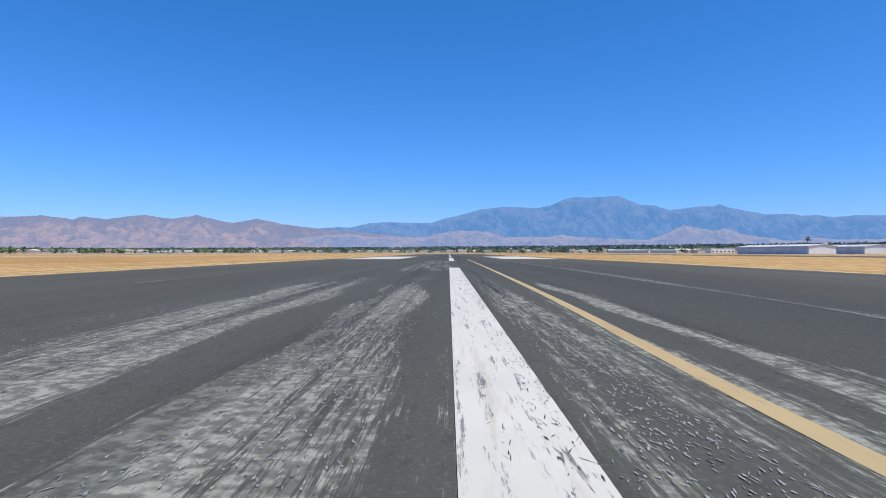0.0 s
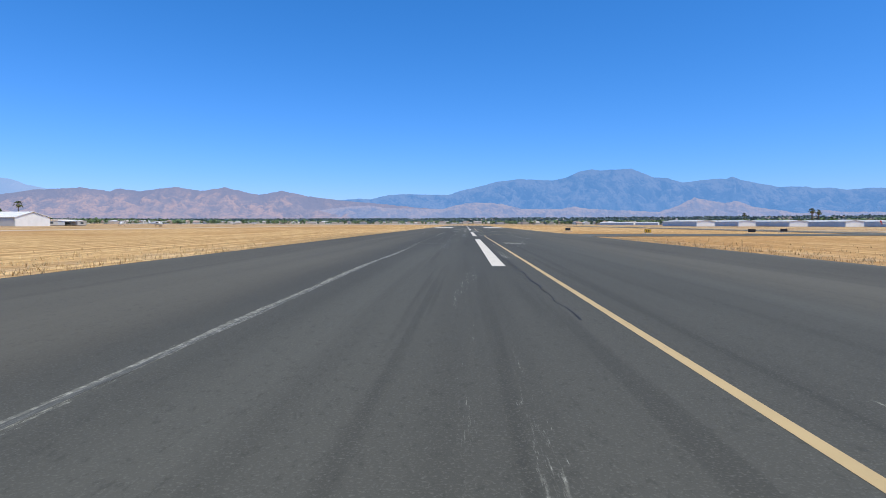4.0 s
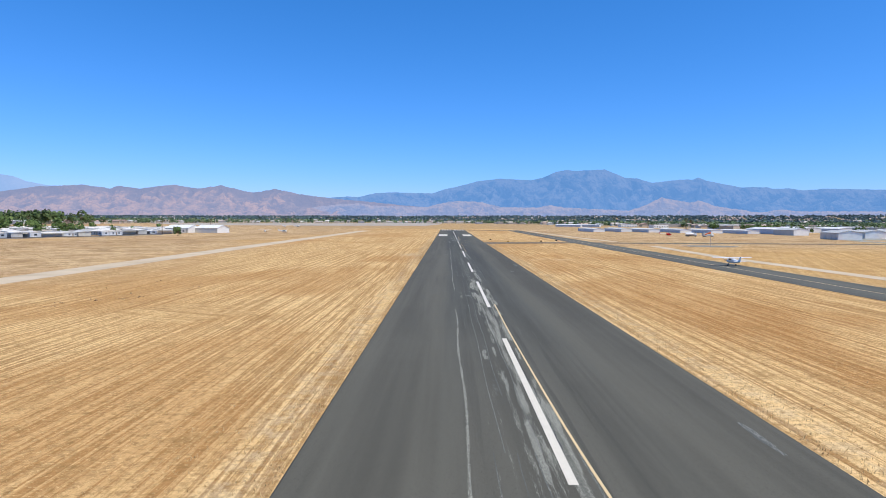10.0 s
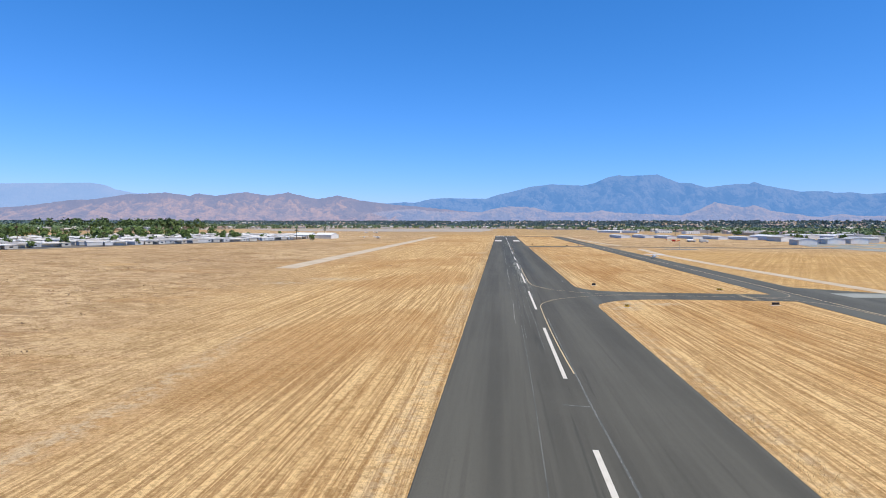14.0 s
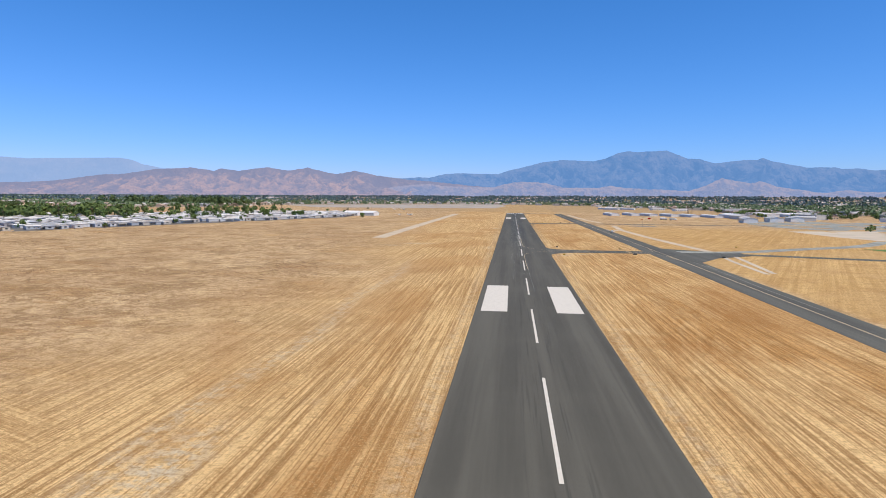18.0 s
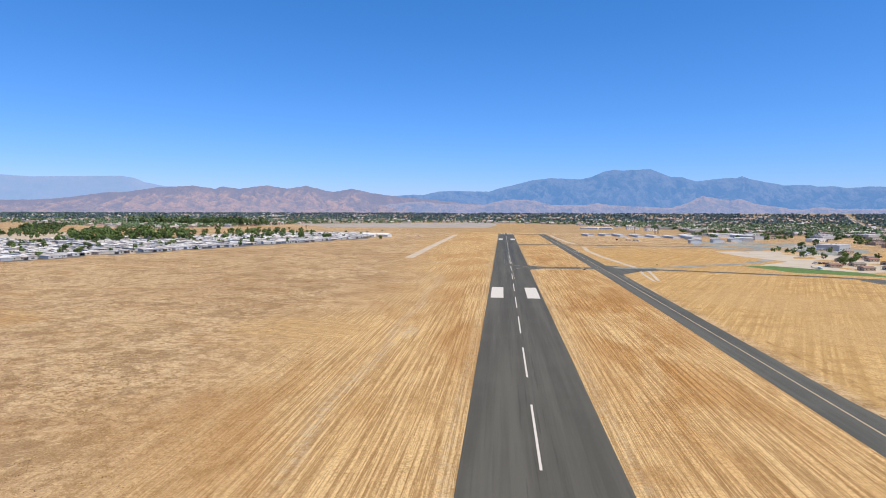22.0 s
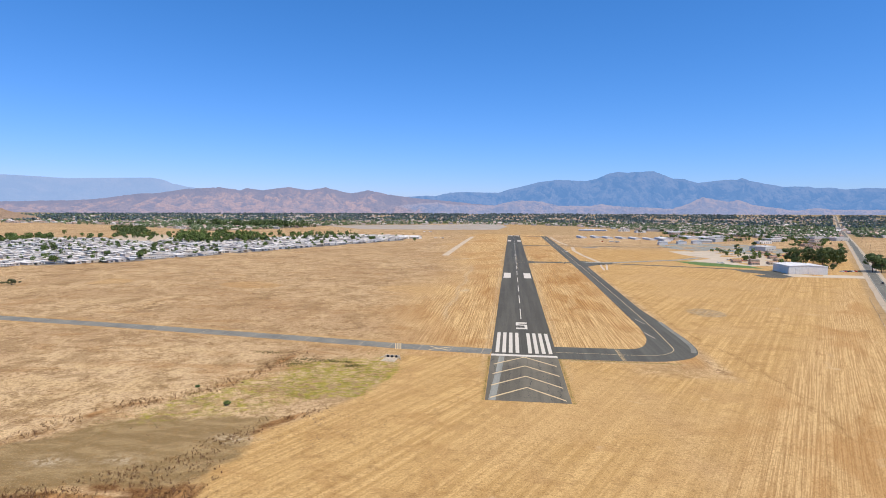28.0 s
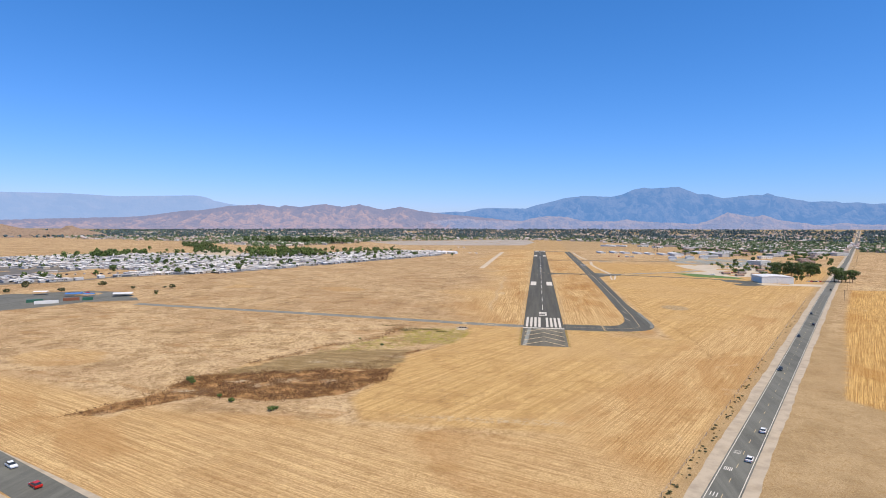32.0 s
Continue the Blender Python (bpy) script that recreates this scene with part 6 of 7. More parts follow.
blocks = [streets(*p) for p in scatter(2500, in_town, -2400, 2600, 1000, 2900, rnd)]
blocks += [streets(*p) for p in scatter(1500, lambda x, y: clear_of_road(x, y) and 2400 < math.hypot(x, y) < 3700, -3000, 3400, 1500, 3700, rnd)]
blocks += [streets(*p) for p in scatter(330, in_town, -1150, -560, 1100, 1800, rnd)] + [streets(*p) for p in scatter(950, in_town, 330, 1500, 1080, 2000, rnd)]
stuff_boxes("town_houses", "tan stucco houses with brown tiled roofs", "houses", M["stucco_stuff"], M["tile_stuff"], blocks, ((11, 19), (9, 13), (2.8, 5.2)), rnd, 0.2, 0.5)
pale = [streets(*p) for p in scatter(420, in_town, -2300, 2600, 1000, 2800, rnd)] + [streets(*p) for p in scatter(330, in_town, 330, 1600, 1080, 2100, rnd)] + [streets(*p) for p in scatter(90, in_town, -1200, -560, 1100, 1900, rnd)]
stuff_boxes("town_sheds", "pale flat-roofed shops and sheds of the town", "buildings", M["siding_stuff"], M["roof_stuff"], pale, ((12, 40), (9, 22), (3.5, 6.5)), rnd, 0.03, 0.2)
green_p = scatter(9000, lambda x, y: in_town(x, y), -2500, 2700, 1000, 2700, rnd) + scatter(2200, in_town, -1200, -560, 1090, 1900, rnd) + scatter(4600, in_town, 330, 1700, 1080, 2100, rnd)
stuff_trees("town_trees", "green street and garden trees of the town", M["leaf_far"], green_p, (4.5, 11), rnd, 16, 1.35)
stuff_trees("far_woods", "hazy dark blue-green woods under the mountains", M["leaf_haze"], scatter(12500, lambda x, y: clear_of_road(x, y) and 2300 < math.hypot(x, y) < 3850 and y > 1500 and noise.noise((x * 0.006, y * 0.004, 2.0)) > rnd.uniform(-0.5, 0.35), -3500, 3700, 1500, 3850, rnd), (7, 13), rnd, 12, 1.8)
sheet("dry_basin", [(-600, 1600), (-421, 1369), (-206, 1414), (-45, 1483), (-20, 1774), (-50, 2164), (-274, 1940), (-514, 1740)], 0.05, 0.2, M["basin"], "flat pale grey dry basin beyond the runway", "basin")
sheet("park_ground", FRONT + BACK[::-1], 0.03, 0.2, M["park"], "grey asphalt lanes and yards of the mobile home park", "pavement")
sheet("park_meadow", MEADOW, 0.05, 0.2, M["field"], "small dry straw meadow among the mobile homes", "field")
sheet("park_dirt", [(-680, 690), (-596, 676), (-640, 780), (-720, 900), (-800, 930), (-770, 800)], 0.06, 0.2, M["dirt"], "bare pale earth behind the mobile homes", "dirt yard")

# ---- airport buildings on the right ----
def wall_ribs(bm, x, y0, y1, z0, z1, n, out):
    for i in range(n):
        y = y0 + (y1 - y0) * (i + 0.5) / n
        box(bm, min(x, x + out), max(x, x + out), y - 0.08, y + 0.08, z0, z1)


def build_hangar(name, label, l, w, h, long_mat, end_mat, roof_mat, doors, rise=1.2, group="hangars in rows"):
    """Long along y, gabled; sliding doors along its long sides."""
    t = thing(name, label, "hangar", group)
    part("floor_slab", _box(-w / 2 - 0.2, w / 2 + 0.2, -l / 2 - 0.2, l / 2 + 0.2, -0.1, 0.12), M["concrete"], t)
    for s in (-1, 1):
        x0, x1 = sorted((s * w / 2, s * (w / 2 - 0.25)))
        wall = part("side_wall", _box(x0, x1, -l / 2, l / 2, 0.12, h), long_mat, t)
        for i in range(doors):
            y = -l / 2 + l * (i + 0.5) / doors
            a, b = sorted((s * (w / 2 + 0.002), s * (w / 2 + 0.12)))
            part("sliding_door", _box(a, b, y - l / doors * 0.47, y + l / doors * 0.47, 0.15, h * 0.84), long_mat, wall)
        bm = bmesh.new()
        o = [(-w / 2 + 0.26, 0.12), (w / 2 - 0.26, 0.12), (w / 2 - 0.26, h), (0, h + rise - 0.1), (-w / 2 + 0.26, h)]
        a, b = sorted((s * l / 2, s * (l / 2 - 0.25)))
        loft(bm, [[(x, a, z) for x, z in o], [(x, b, z) for x, z in o]])
        part("end_wall", bm, end_mat, t)
    bm = bmesh.new()
    for s in (-1, 1):
        e = 0.4
        loft(bm, [[(0, y, h + rise), (s * (w / 2 + e), y, h - 0.02), (s * (w / 2 + e), y, h + 0.16), (0, y, h + rise + 0.18)] for y in (-l / 2 - e, l / 2 + e)])
    roof = part("roof", bm, roof_mat, t)
    for i in range(int(l / 5)):
        y = -l / 2 + (i + 0.5) * 5
        for s in (-1, 1):
            part("roof_rib", _loft([[(0.1 * s, y + d, h + rise + 0.17), (s * (w / 2 + 0.3), y + d, h + 0.17), (s * (w / 2 + 0.3), y + d, h + 0.26), (0.1 * s, y + d, h + rise + 0.26)] for d in (-0.1, 0.1)]), roof_mat, roof)
    return t


row = build_hangar("row_hangar", "long blue-grey metal hangar with a pale gable end", 46, 12, 3.1, M["metal_blue"], M["metal_white"], M["metal_pale"], 5, 0.8)
for i, (x, y) in enumerate(((146, 1058), (178, 1072), (200.5, 1054), (229, 1046), (253, 1031), (279, 1013), (212, 1490), (248, 1500), (232, 1525))):
    m = pose(x, y, 0, rz=7 if y < 1200 else 62)
    row.matrix_basis = m if i == 0 else row.matrix_basis
    if i:
        copy_thing(row, m)
white_row = build_hangar("white_roof_hangar", "wide metal hangar with a bright white roof", 44, 22, 4.6, M["metal_blue"], M["metal_pale"], M["metal_white"], 4, 1.5)
for i, (x, y, r) in enumerate(((307, 1007, 7), (381, 1088, 7), (410, 1074, 7))):
    m = pose(x, y, 0, rz=r)
    if i:
        copy_thing(white_row, m)
    else:
        white_row.matrix_basis = m
pale_row = build_hangar("pale_hangar", "pale grey metal hangar beside the ramp", 24, 15, 4.6, M["metal_grey"], M["metal_white"], M["metal_grey"], 3, 1.6)
for i, (x, y, r) in enumerate(((264, 842, -8), (306, 876, -8), (338, 896, -8), (362, 925, 82), (296, 955, 10), (402, 1085, 82), (430, 1080, 82))):
    m = pose(x, y, 0, rz=r)
    if i:
        copy_thing(pale_row, m)
    else:
        pale_row.matrix_basis = m
big = build_hangar("aircraft_hangar", "large plain white-grey metal hangar near the highway", 34, 36, 8.0, M["metal_pale"], M["metal_pale"], M["metal_white"], 2, 0.9, "")
big.matrix_basis = pose(282, 379.5, 0, rz=1)
face = part("hangar_door", _box(-12, 12, -17.14, -17.02, 0.12, 6.6), M["metal_grey"], big, "wide grey sliding door")
for i in range(6):
    part("door_leaf", _box(-11.9 + i * 4.0, -11.9 + i * 4.0 + 3.85, -17.24, -17.15, 0.15, 6.5), M["metal_pale"], face)
part("personnel_door", _box(-0.5, 0.5, -17.30, -17.25, 0.15, 2.2), M["metal_blue"], big)


def build_shop(name, label, l, w, h, wall, roof, group="airport buildings"):
    t = thing(name, label, "building", group)
    part("wall", _box(-l / 2, l / 2, -w / 2, w / 2, -0.1, h), wall, t)
    bm = bmesh.new()
    box(bm, -l / 2 - 0.3, l / 2 + 0.3, -w / 2 - 0.3, w / 2 + 0.3, h, h + 0.25)
    rf = part("roof", bm, roof, t)
    for x in (-l * 0.25, l * 0.2):
        part("roof_unit", _box(x, x + 1.8, -1, 0.8, h + 0.25, h + 1.3), M["metal_grey"], rf)
    n = max(2, int(l / 5))
    for i in range(n):
        x = -l / 2 + l * (i + 0.5) / n
        part("window", _box(x - 1.1, x + 1.1, -w / 2 - 0.05, -w / 2 + 0.05, 1.0, min(h - 0.5, 2.4)), M["glass"], t)
    part("door", _box(-l * 0.1, -l * 0.1 + 1.8, -w / 2 - 0.06, -w / 2 + 0.05, 0.0, 2.2), M["timber"], t)
    return t


shops = [build_shop("low_building", "low tan stucco building with a flat roof", 24, 14, 4.2, M["stucco"], M["tile"]), build_shop("warehouse", "pale metal warehouse with a flat roof", 38, 24, 6.5, M["metal_grey"], M["flat_roof"]), build_shop("office_building", "white flat-roofed office building", 30, 12, 5.0, M["metal_white"], M["roof_white"])]
rnd = random.Random(21)
sites = [(388, 728, 1, 45), (470, 930, 2, 25), (316, 1485, 2, 10), (346, 1415, 2, 20), (417, 1338, 1, 20), (471, 1360, 2, 20), (430, 1003, 0, 25), (575, 1210, 1, 22), (625, 1216, 1, 22), (565, 1065, 0, 25), (655, 1118, 1, 27), (695, 1110, 1, 27), (590, 1437, 2, 15)]
for k in range(60):
    x, y = rnd.uniform(330, 760), rnd.uniform(780, 1330)
    if road_side(x, y) < -34 and not (x < 450 and y < 960):
        sites.append((x, y, rnd.choice((0, 0, 0, 1, 2)), 26 + rnd.choice((0, 90)) + rnd.uniform(-3, 3)))
placed, seen = [], set()
for x, y, j, r in sites:
    if any((x - a) ** 2 + (y - b) ** 2 < 34 ** 2 for a, b in placed) and len(placed) > 8:
        continue
    placed.append((x, y))
    if j in seen:
        copy_thing(shops[j], pose(x, y, 0, rz=r))
    else:
        shops[j].matrix_basis = pose(x, y, 0, rz=r)
        seen.add(j)
small = build_home("cottage", 13, 8.5, 3.0, True, 1.5)
tagged(small, "low brown-roofed cottage beside the ramp", "cottage", "cottages by the ramp")
for child in small.children:
    if child.name.startswith("roof"):
        child.data.materials[0] = M["tile"]
    elif child.name.startswith("wall"):
        child.data.materials[0] = M["stucco"]
spots_c = [(261, 488, 10), (271, 462, 12), (294, 470, 8), (317, 572, 15), (300, 548, 20), (286, 500, 5), (312, 470, 10), (322, 520, 30), (330, 556, 12), (345, 585, 20), (352, 640, 30), (372, 668, 30)]
for i, (x, y, r) in enumerate(spots_c):
    if i:
        copy_thing(small, pose(x, y, 0, rz=r + rnd.uniform(-6, 6)))
    else:
        small.matrix_basis = pose(x, y, 0, rz=r) @ Matrix.Scale(0.78, 4)
stuff_trees("roadside_trees", "green trees between the airport buildings", M["leaf_a"], [(x + rnd.uniform(14, 26) * rnd.choice((-1, 1)), y + rnd.uniform(-14, 14)) for x, y in placed[6:] for _ in range(16) if road_side(x, y) < -60 and y > 760] + [(rnd.uniform(280, 350), rnd.uniform(450, 690)) for _ in range(34)], (3.5, 9), rnd, 40, 0.9)
place(gum, [(334, 524), (342, 500), (352, 478), (360, 498), (370, 512), (382, 520), (392, 548), (345, 462), (330, 500), (375, 490), (326, 484), (338, 512), (366, 474), (384, 500), (398, 530), (356, 520), (348, 490), (404, 560)], lo=1.0, hi=1.35)
place(ash, [(368, 396), (376, 402), (362, 400), (384, 402), (371, 410)], lo=1.6, hi=2.1, used=True)
place(ash, [(322, 470), (318, 402), (341, 706), (398, 788), (326, 404)], lo=0.8, hi=1.3, used=True)
place(oak, [(292, 519), (279, 508), (420, 610), (452, 660), (500, 720), (540, 800)], lo=0.8, hi=1.3, used=True)
place(palm, [(290, 1168), (293, 1171), (296, 1169), (299, 1173)], lo=1.2, hi=1.45, used=True)
place(palm, [(268, 1240), (420, 1180), (398, 762), (482, 786)], lo=1.0, hi=1.3, used=True)


# ---- aircraft and vehicles ----
def ring(cx, cz, rx, rz, y, n=12):
    return [(cx + rx * math.cos(2 * math.pi * i / n), y, cz + rz * math.sin(2 * math.pi * i / n)) for i in range(n)]


def build_wheel(parent, x, y, r, w, name="wheel"):
    bm = bmesh.new()
    tube(bm, (x - w / 2, y, r), (x + w / 2, y, r), r, n=14)
    wh = part(name, bm, M["rubber"], parent)
    bm = bmesh.new()
    tube(bm, (x - w / 2 - 0.01, y, r), (x + w / 2 + 0.01, y, r), r * 0.58, n=12)
    part("rim", bm, M["steel"], wh)
    return wh


def build_airplane(label, group=""):
    """A high-wing light aircraft, nose to -y."""
    t = thing("light_airplane", label, "airplane", group)
    bm = bmesh.new()
    loft(bm, [ring(0, 1.25, 0.18, 0.18, -2.3), ring(0, 1.28, 0.48, 0.45, -2.1), ring(0, 1.3, 0.55, 0.52, -1.2), ring(0, 1.5, 0.58, 0.72, -0.5), ring(0, 1.5, 0.58, 0.74, 0.9), ring(0, 1.45, 0.40, 0.50, 2.4), ring(0, 1.5, 0.15, 0.25, 5.2)])
    part("fuselage", bm, M["paint_white"], t, flat=False)
    part("windscreen", _loft([[(-0.5, -1.0, 1.75), (0.5, -1.0, 1.75), (0.55, -0.5, 2.15), (-0.55, -0.5, 2.15)], [(-0.45, -0.93, 1.75), (0.45, -0.93, 1.75), (0.5, -0.42, 2.15), (-0.5, -0.42, 2.15)]]), M["glass"], t)
    for s in (-1, 1):
        part("side_window", _box(*sorted((s * 0.575, s * 0.605)), -0.4, 0.8, 1.65, 2.05), M["glass"], t)
        bm = bmesh.new()
        tube(bm, (s * 0.5, -0.1, 0.95), (s * 2.6, -0.05, 2.2), 0.05, n=6)
        part("wing_strut", bm, M["paint_white"], t)
        bm = bmesh.new()
        tube(bm, (s * 0.4, 0.2, 0.95), (s * 1.15, 0.25, 0.3), 0.05, n=6)
        part("gear_leg", bm, M["steel"], t)
        build_wheel(t, s * 1.2, 0.25, 0.26, 0.16)
    bm = bmesh.new()
    sec = lambda x, c, z: [(x, -c * 0.35, z), (x, -c * 0.1, z + 0.14), (x, c * 0.3, z + 0.10), (x, c * 0.65, z), (x, c * 0.3, z - 0.05), (x, -c * 0.1, z - 0.06)]
    loft(bm, [sec(-5.4, 1.35, 2.42), sec(-2.6, 1.8, 2.33), sec(0, 1.8, 2.28), sec(2.6, 1.8, 2.33), sec(5.4, 1.35, 2.42)])
    part("wing", bm, M["paint_white"], t)
    bm = bmesh.new()
    loft(bm, [[(x, 4.6, 1.55), (x, 5.5, 1.52), (x, 5.5, 1.58), (x, 4.8, 1.62)] for x in (-1.7, 1.7)])
    part("tailplane", bm, M["paint_white"], t)
    bm = bmesh.new()
    loft(bm, [[(x, 4.2, 1.6), (x, 5.5, 1.6), (x, 5.9, 2.9), (x, 5.3, 2.9)] for x in (-0.05, 0.05)])
    part("fin", bm, M["paint_white"], t)
    bm = bmesh.new()
    box(bm, -0.95, 0.95, -2.36, -2.32, 1.19, 1.31)
    part("propeller", bm, M["black"], t)
    bm = bmesh.new()
    tube(bm, (0, -2.5, 1.25), (0, -2.28, 1.25), 0.04, 0.17)
    part("spinner", bm, M["paint_white"], t)
    build_wheel(t, 0, -1.7, 0.22, 0.14, "nose_wheel")
    bm = bmesh.new()
    tube(bm, (0, -1.7, 0.25), (0, -1.65, 0.95), 0.05, n=6)
    part("nose_leg", bm, M["steel"], t)
    return t


plane = build_airplane("white high-wing light airplane on the taxiway")
plane.matrix_basis = pose(72, 600, 0.03, rz=178) @ Matrix.Scale(0.95, 4)
parked = build_airplane("white light airplane parked on the ramp", "airplanes on the ramp")
parked.matrix_basis = pose(236, 460, 0.03, rz=60)
for x, y, r in ((-158, 926, 20), (-143, 930, 75), (-224, 1222, 40), (-210, 1236, 90)):
    copy_thing(parked, pose(x, y, 0.0, rz=r))
for x, y, r in ((330, 690, 30), (348, 700, 40), (366, 712, 35), (318, 640, 20), (300, 610, 70), (352, 742, 10), (384, 725, 55)):
    copy_thing(parked, pose(x, y, 0.03, rz=r))


def build_helicopter():
    t = thing("helicopter", "red and white helicopter parked on bare ground", "helicopter")
    part("cabin", _loft([ring(0, 1.3, 0.1, 0.1, -2.2), ring(0, 1.35, 0.75, 0.7, -1.5), ring(0, 1.5, 0.9, 0.95, -0.3), ring(0, 1.55, 0.75, 0.8, 0.9), ring(0, 1.7, 0.3, 0.35, 1.8)]), M["paint_red"], t, flat=False)
    part("canopy_glass", _loft([ring(0, 1.6, 0.3, 0.2, -2.0), ring(0, 1.75, 0.78, 0.6, -1.2), ring(0, 1.8, 0.8, 0.66, -0.6)]), M["glass"], t, flat=False)
    bm = bmesh.new()
    tube(bm, (0, 1.6, 1.75), (0, 6.4, 2.0), 0.28, 0.12)
    part("tail_boom", bm, M["paint_white"], t)
    part("tail_fin", _loft([[(x, 5.9, 1.5), (x, 6.4, 1.5), (x, 6.9, 3.0), (x, 6.4, 3.0)] for x in (-0.04, 0.04)]), M["paint_red"], t)
    bm = bmesh.new()
    tube(bm, (0, 0, 2.3), (0, 0, 3.1), 0.12)
    part("mast", bm, M["steel"], t)
    for a in (20, 200):
        bm = bmesh.new()
        box(bm, 0, 5.2, -0.13, 0.13, 3.04, 3.08, pose(0, 0, 0, rz=a))
        part("rotor_blade", bm, M["black"], t)
    for s in (-1, 1):
        bm = bmesh.new()
        tube(bm, (s * 1.0, -1.6, 0.08), (s * 1.0, 1.6, 0.08), 0.06, n=6)
        sk = part("skid", bm, M["black"], t)
        for y in (-0.8, 0.8):
            bm = bmesh.new()
            tube(bm, (s * 0.6, y, 0.8), (s * 1.0, y, 0.12), 0.05, n=6)
            part("skid_leg", bm, M["black"], sk)
    return t


build_helicopter().matrix_basis = pose(166.5, 896, 0, rz=70)


def build_truck(label, body, tank):
    t = thing("fuel_truck", label, "truck", "trucks on the ramp")
    part("chassis", _box(-1.1, 1.1, -4.4, 4.0, 0.6, 0.95), M["black"], t)
    cab = part("cab", _loft([[(x, -4.4, 0.95), (x, -2.5, 0.95), (x, -2.5, 2.6), (x, -3.6, 2.6), (x, -4.3, 1.8)] for x in (-1.15, 1.15)]), body, t)
    part("windscreen", _loft([[(x, -4.33, 1.82), (x, -3.64, 2.55), (x, -3.6, 2.5), (x, -4.28, 1.78)] for x in (-1.0, 1.0)]), M["glass"], cab)
    if tank:
        bm = bmesh.new()
        loft(bm, [ring(0, 1.9, 1.0, 0.85, -2.2), ring(0, 1.95, 1.15, 0.98, -2.0), ring(0, 1.95, 1.15, 0.98, 3.7), ring(0, 1.9, 1.0, 0.85, 3.9)])
        part("tank", bm, M["paint_white"], t, flat=False)
    else:
        part("box_body", _box(-1.2, 1.2, -2.3, 3.9, 0.97, 3.1), M["metal_grey"], t)
    for y in (-3.4, 1.6, 2.8):
        for s in (-1, 1):
            build_wheel(t, s * 1.0, y, 0.48, 0.3)
    return t


build_truck("white tanker truck parked on bare ground", M["paint_white"], True).matrix_basis = pose(183, 894, 0, rz=80)
build_truck("white box truck parked on bare ground", M["paint_white"], False).matrix_basis = pose(192.5, 886, 0, rz=95)


def build_car(label, paint, group="cars on the road"):
    """Nose to +y."""
    t = thing("car", label, "car", group)
    side = lambda x, k: [(x, 2.2, 0.35), (x, 2.25, 0.7), (x, 1.1, 0.92), (x, -1.7, 0.98), (x, -2.2, 0.9), (x, -2.2, 0.38)]
    body = part("body", _loft([side(-0.9, 0), side(0.9, 0)]), paint, t)
    part("cabin", _loft([[(-0.82, 1.0, 0.92), (0.82, 1.0, 0.92), (0.82, -1.85, 0.96), (-0.82, -1.85, 0.96)], [(-0.66, 0.25, 1.42), (0.66, 0.25, 1.42), (0.66, -1.4, 1.44), (-0.66, -1.4, 1.44)]]), M["glass"], t)
    part("roof", _box(-0.66, 0.66, -1.38, 0.22, 1.445, 1.49), paint, t)
    for s in (-1, 1):
        part("headlight", _box(*sorted((s * 0.5, s * 0.85)), 2.2, 2.27, 0.58, 0.72), M["metal_white"], t)
        part("tail_light", _box(*sorted((s * 0.55, s * 0.88)), -2.24, -2.18, 0.7, 0.86), M["paint_red"], t)
        for y in (-1.35, 1.4):
            build_wheel(t, s * 0.82, y, 0.32, 0.2)
    return t


white_car = build_car("white car driving on the highway", M["paint_white"])
dark_car = build_car("dark car driving on the highway", M["paint_dark"])
red_car = build_car("red car driving on the side road", M["paint_red"])
HEAD = -math.degrees(ROAD_TURN)
white_car.matrix_basis = pose(*along(32, 2.4), 0.05, rz=HEAD)
copy_thing(white_car, pose(*along(62, 2.4), 0.05, rz=HEAD))
dark_car.matrix_basis = pose(*along(164, -2.4), 0.05, rz=HEAD + 180)
for d, s in ((268, -2.4), (325, 2.4), (384, -2.4), (600, 2.4)):
    copy_thing(dark_car, pose(*along(d, s), 0.05, rz=HEAD + (180 if s < 0 else 0)))
red_car.matrix_basis = pose(-135, -264.9, 0.045, rz=65)
copy_thing(white_car, pose(-152.2, -255.3, 0.045, rz=-115))
parked_cars = [build_car("white car parked beside buildings", M["paint_white"], "parked cars"), build_car("dark car parked beside buildings", M["paint_dark"], "parked cars"), build_car("red car parked beside buildings", M["paint_red"], "parked cars")]
rnd = random.Random(31)
lots = [(262 + 3.2 * i, 518 - 0.5 * i) for i in range(9)] + [(330 + 3.0 * i, 395 + 0.8 * i) for i in range(6)] + [(340 + 3.2 * i, 600 + i) for i in range(10)] + [(-445 + 4 * i, 92 + 3 * i) for i in range(4)] + [(-640 + 8 * i, 235 + 5.2 * i) for i in range(16)]
for i, (x, y) in enumerate(lots):
    c = parked_cars[(i * 7 // 3) % 3 if i > 2 else i]
    m = pose(x + rnd.uniform(-0.3, 0.3), y, 0.03, rz=rnd.choice((10, 190)) + rnd.uniform(-4, 4))
    if i < 3:
        c.matrix_basis = m
    else:
        copy_thing(c, m)


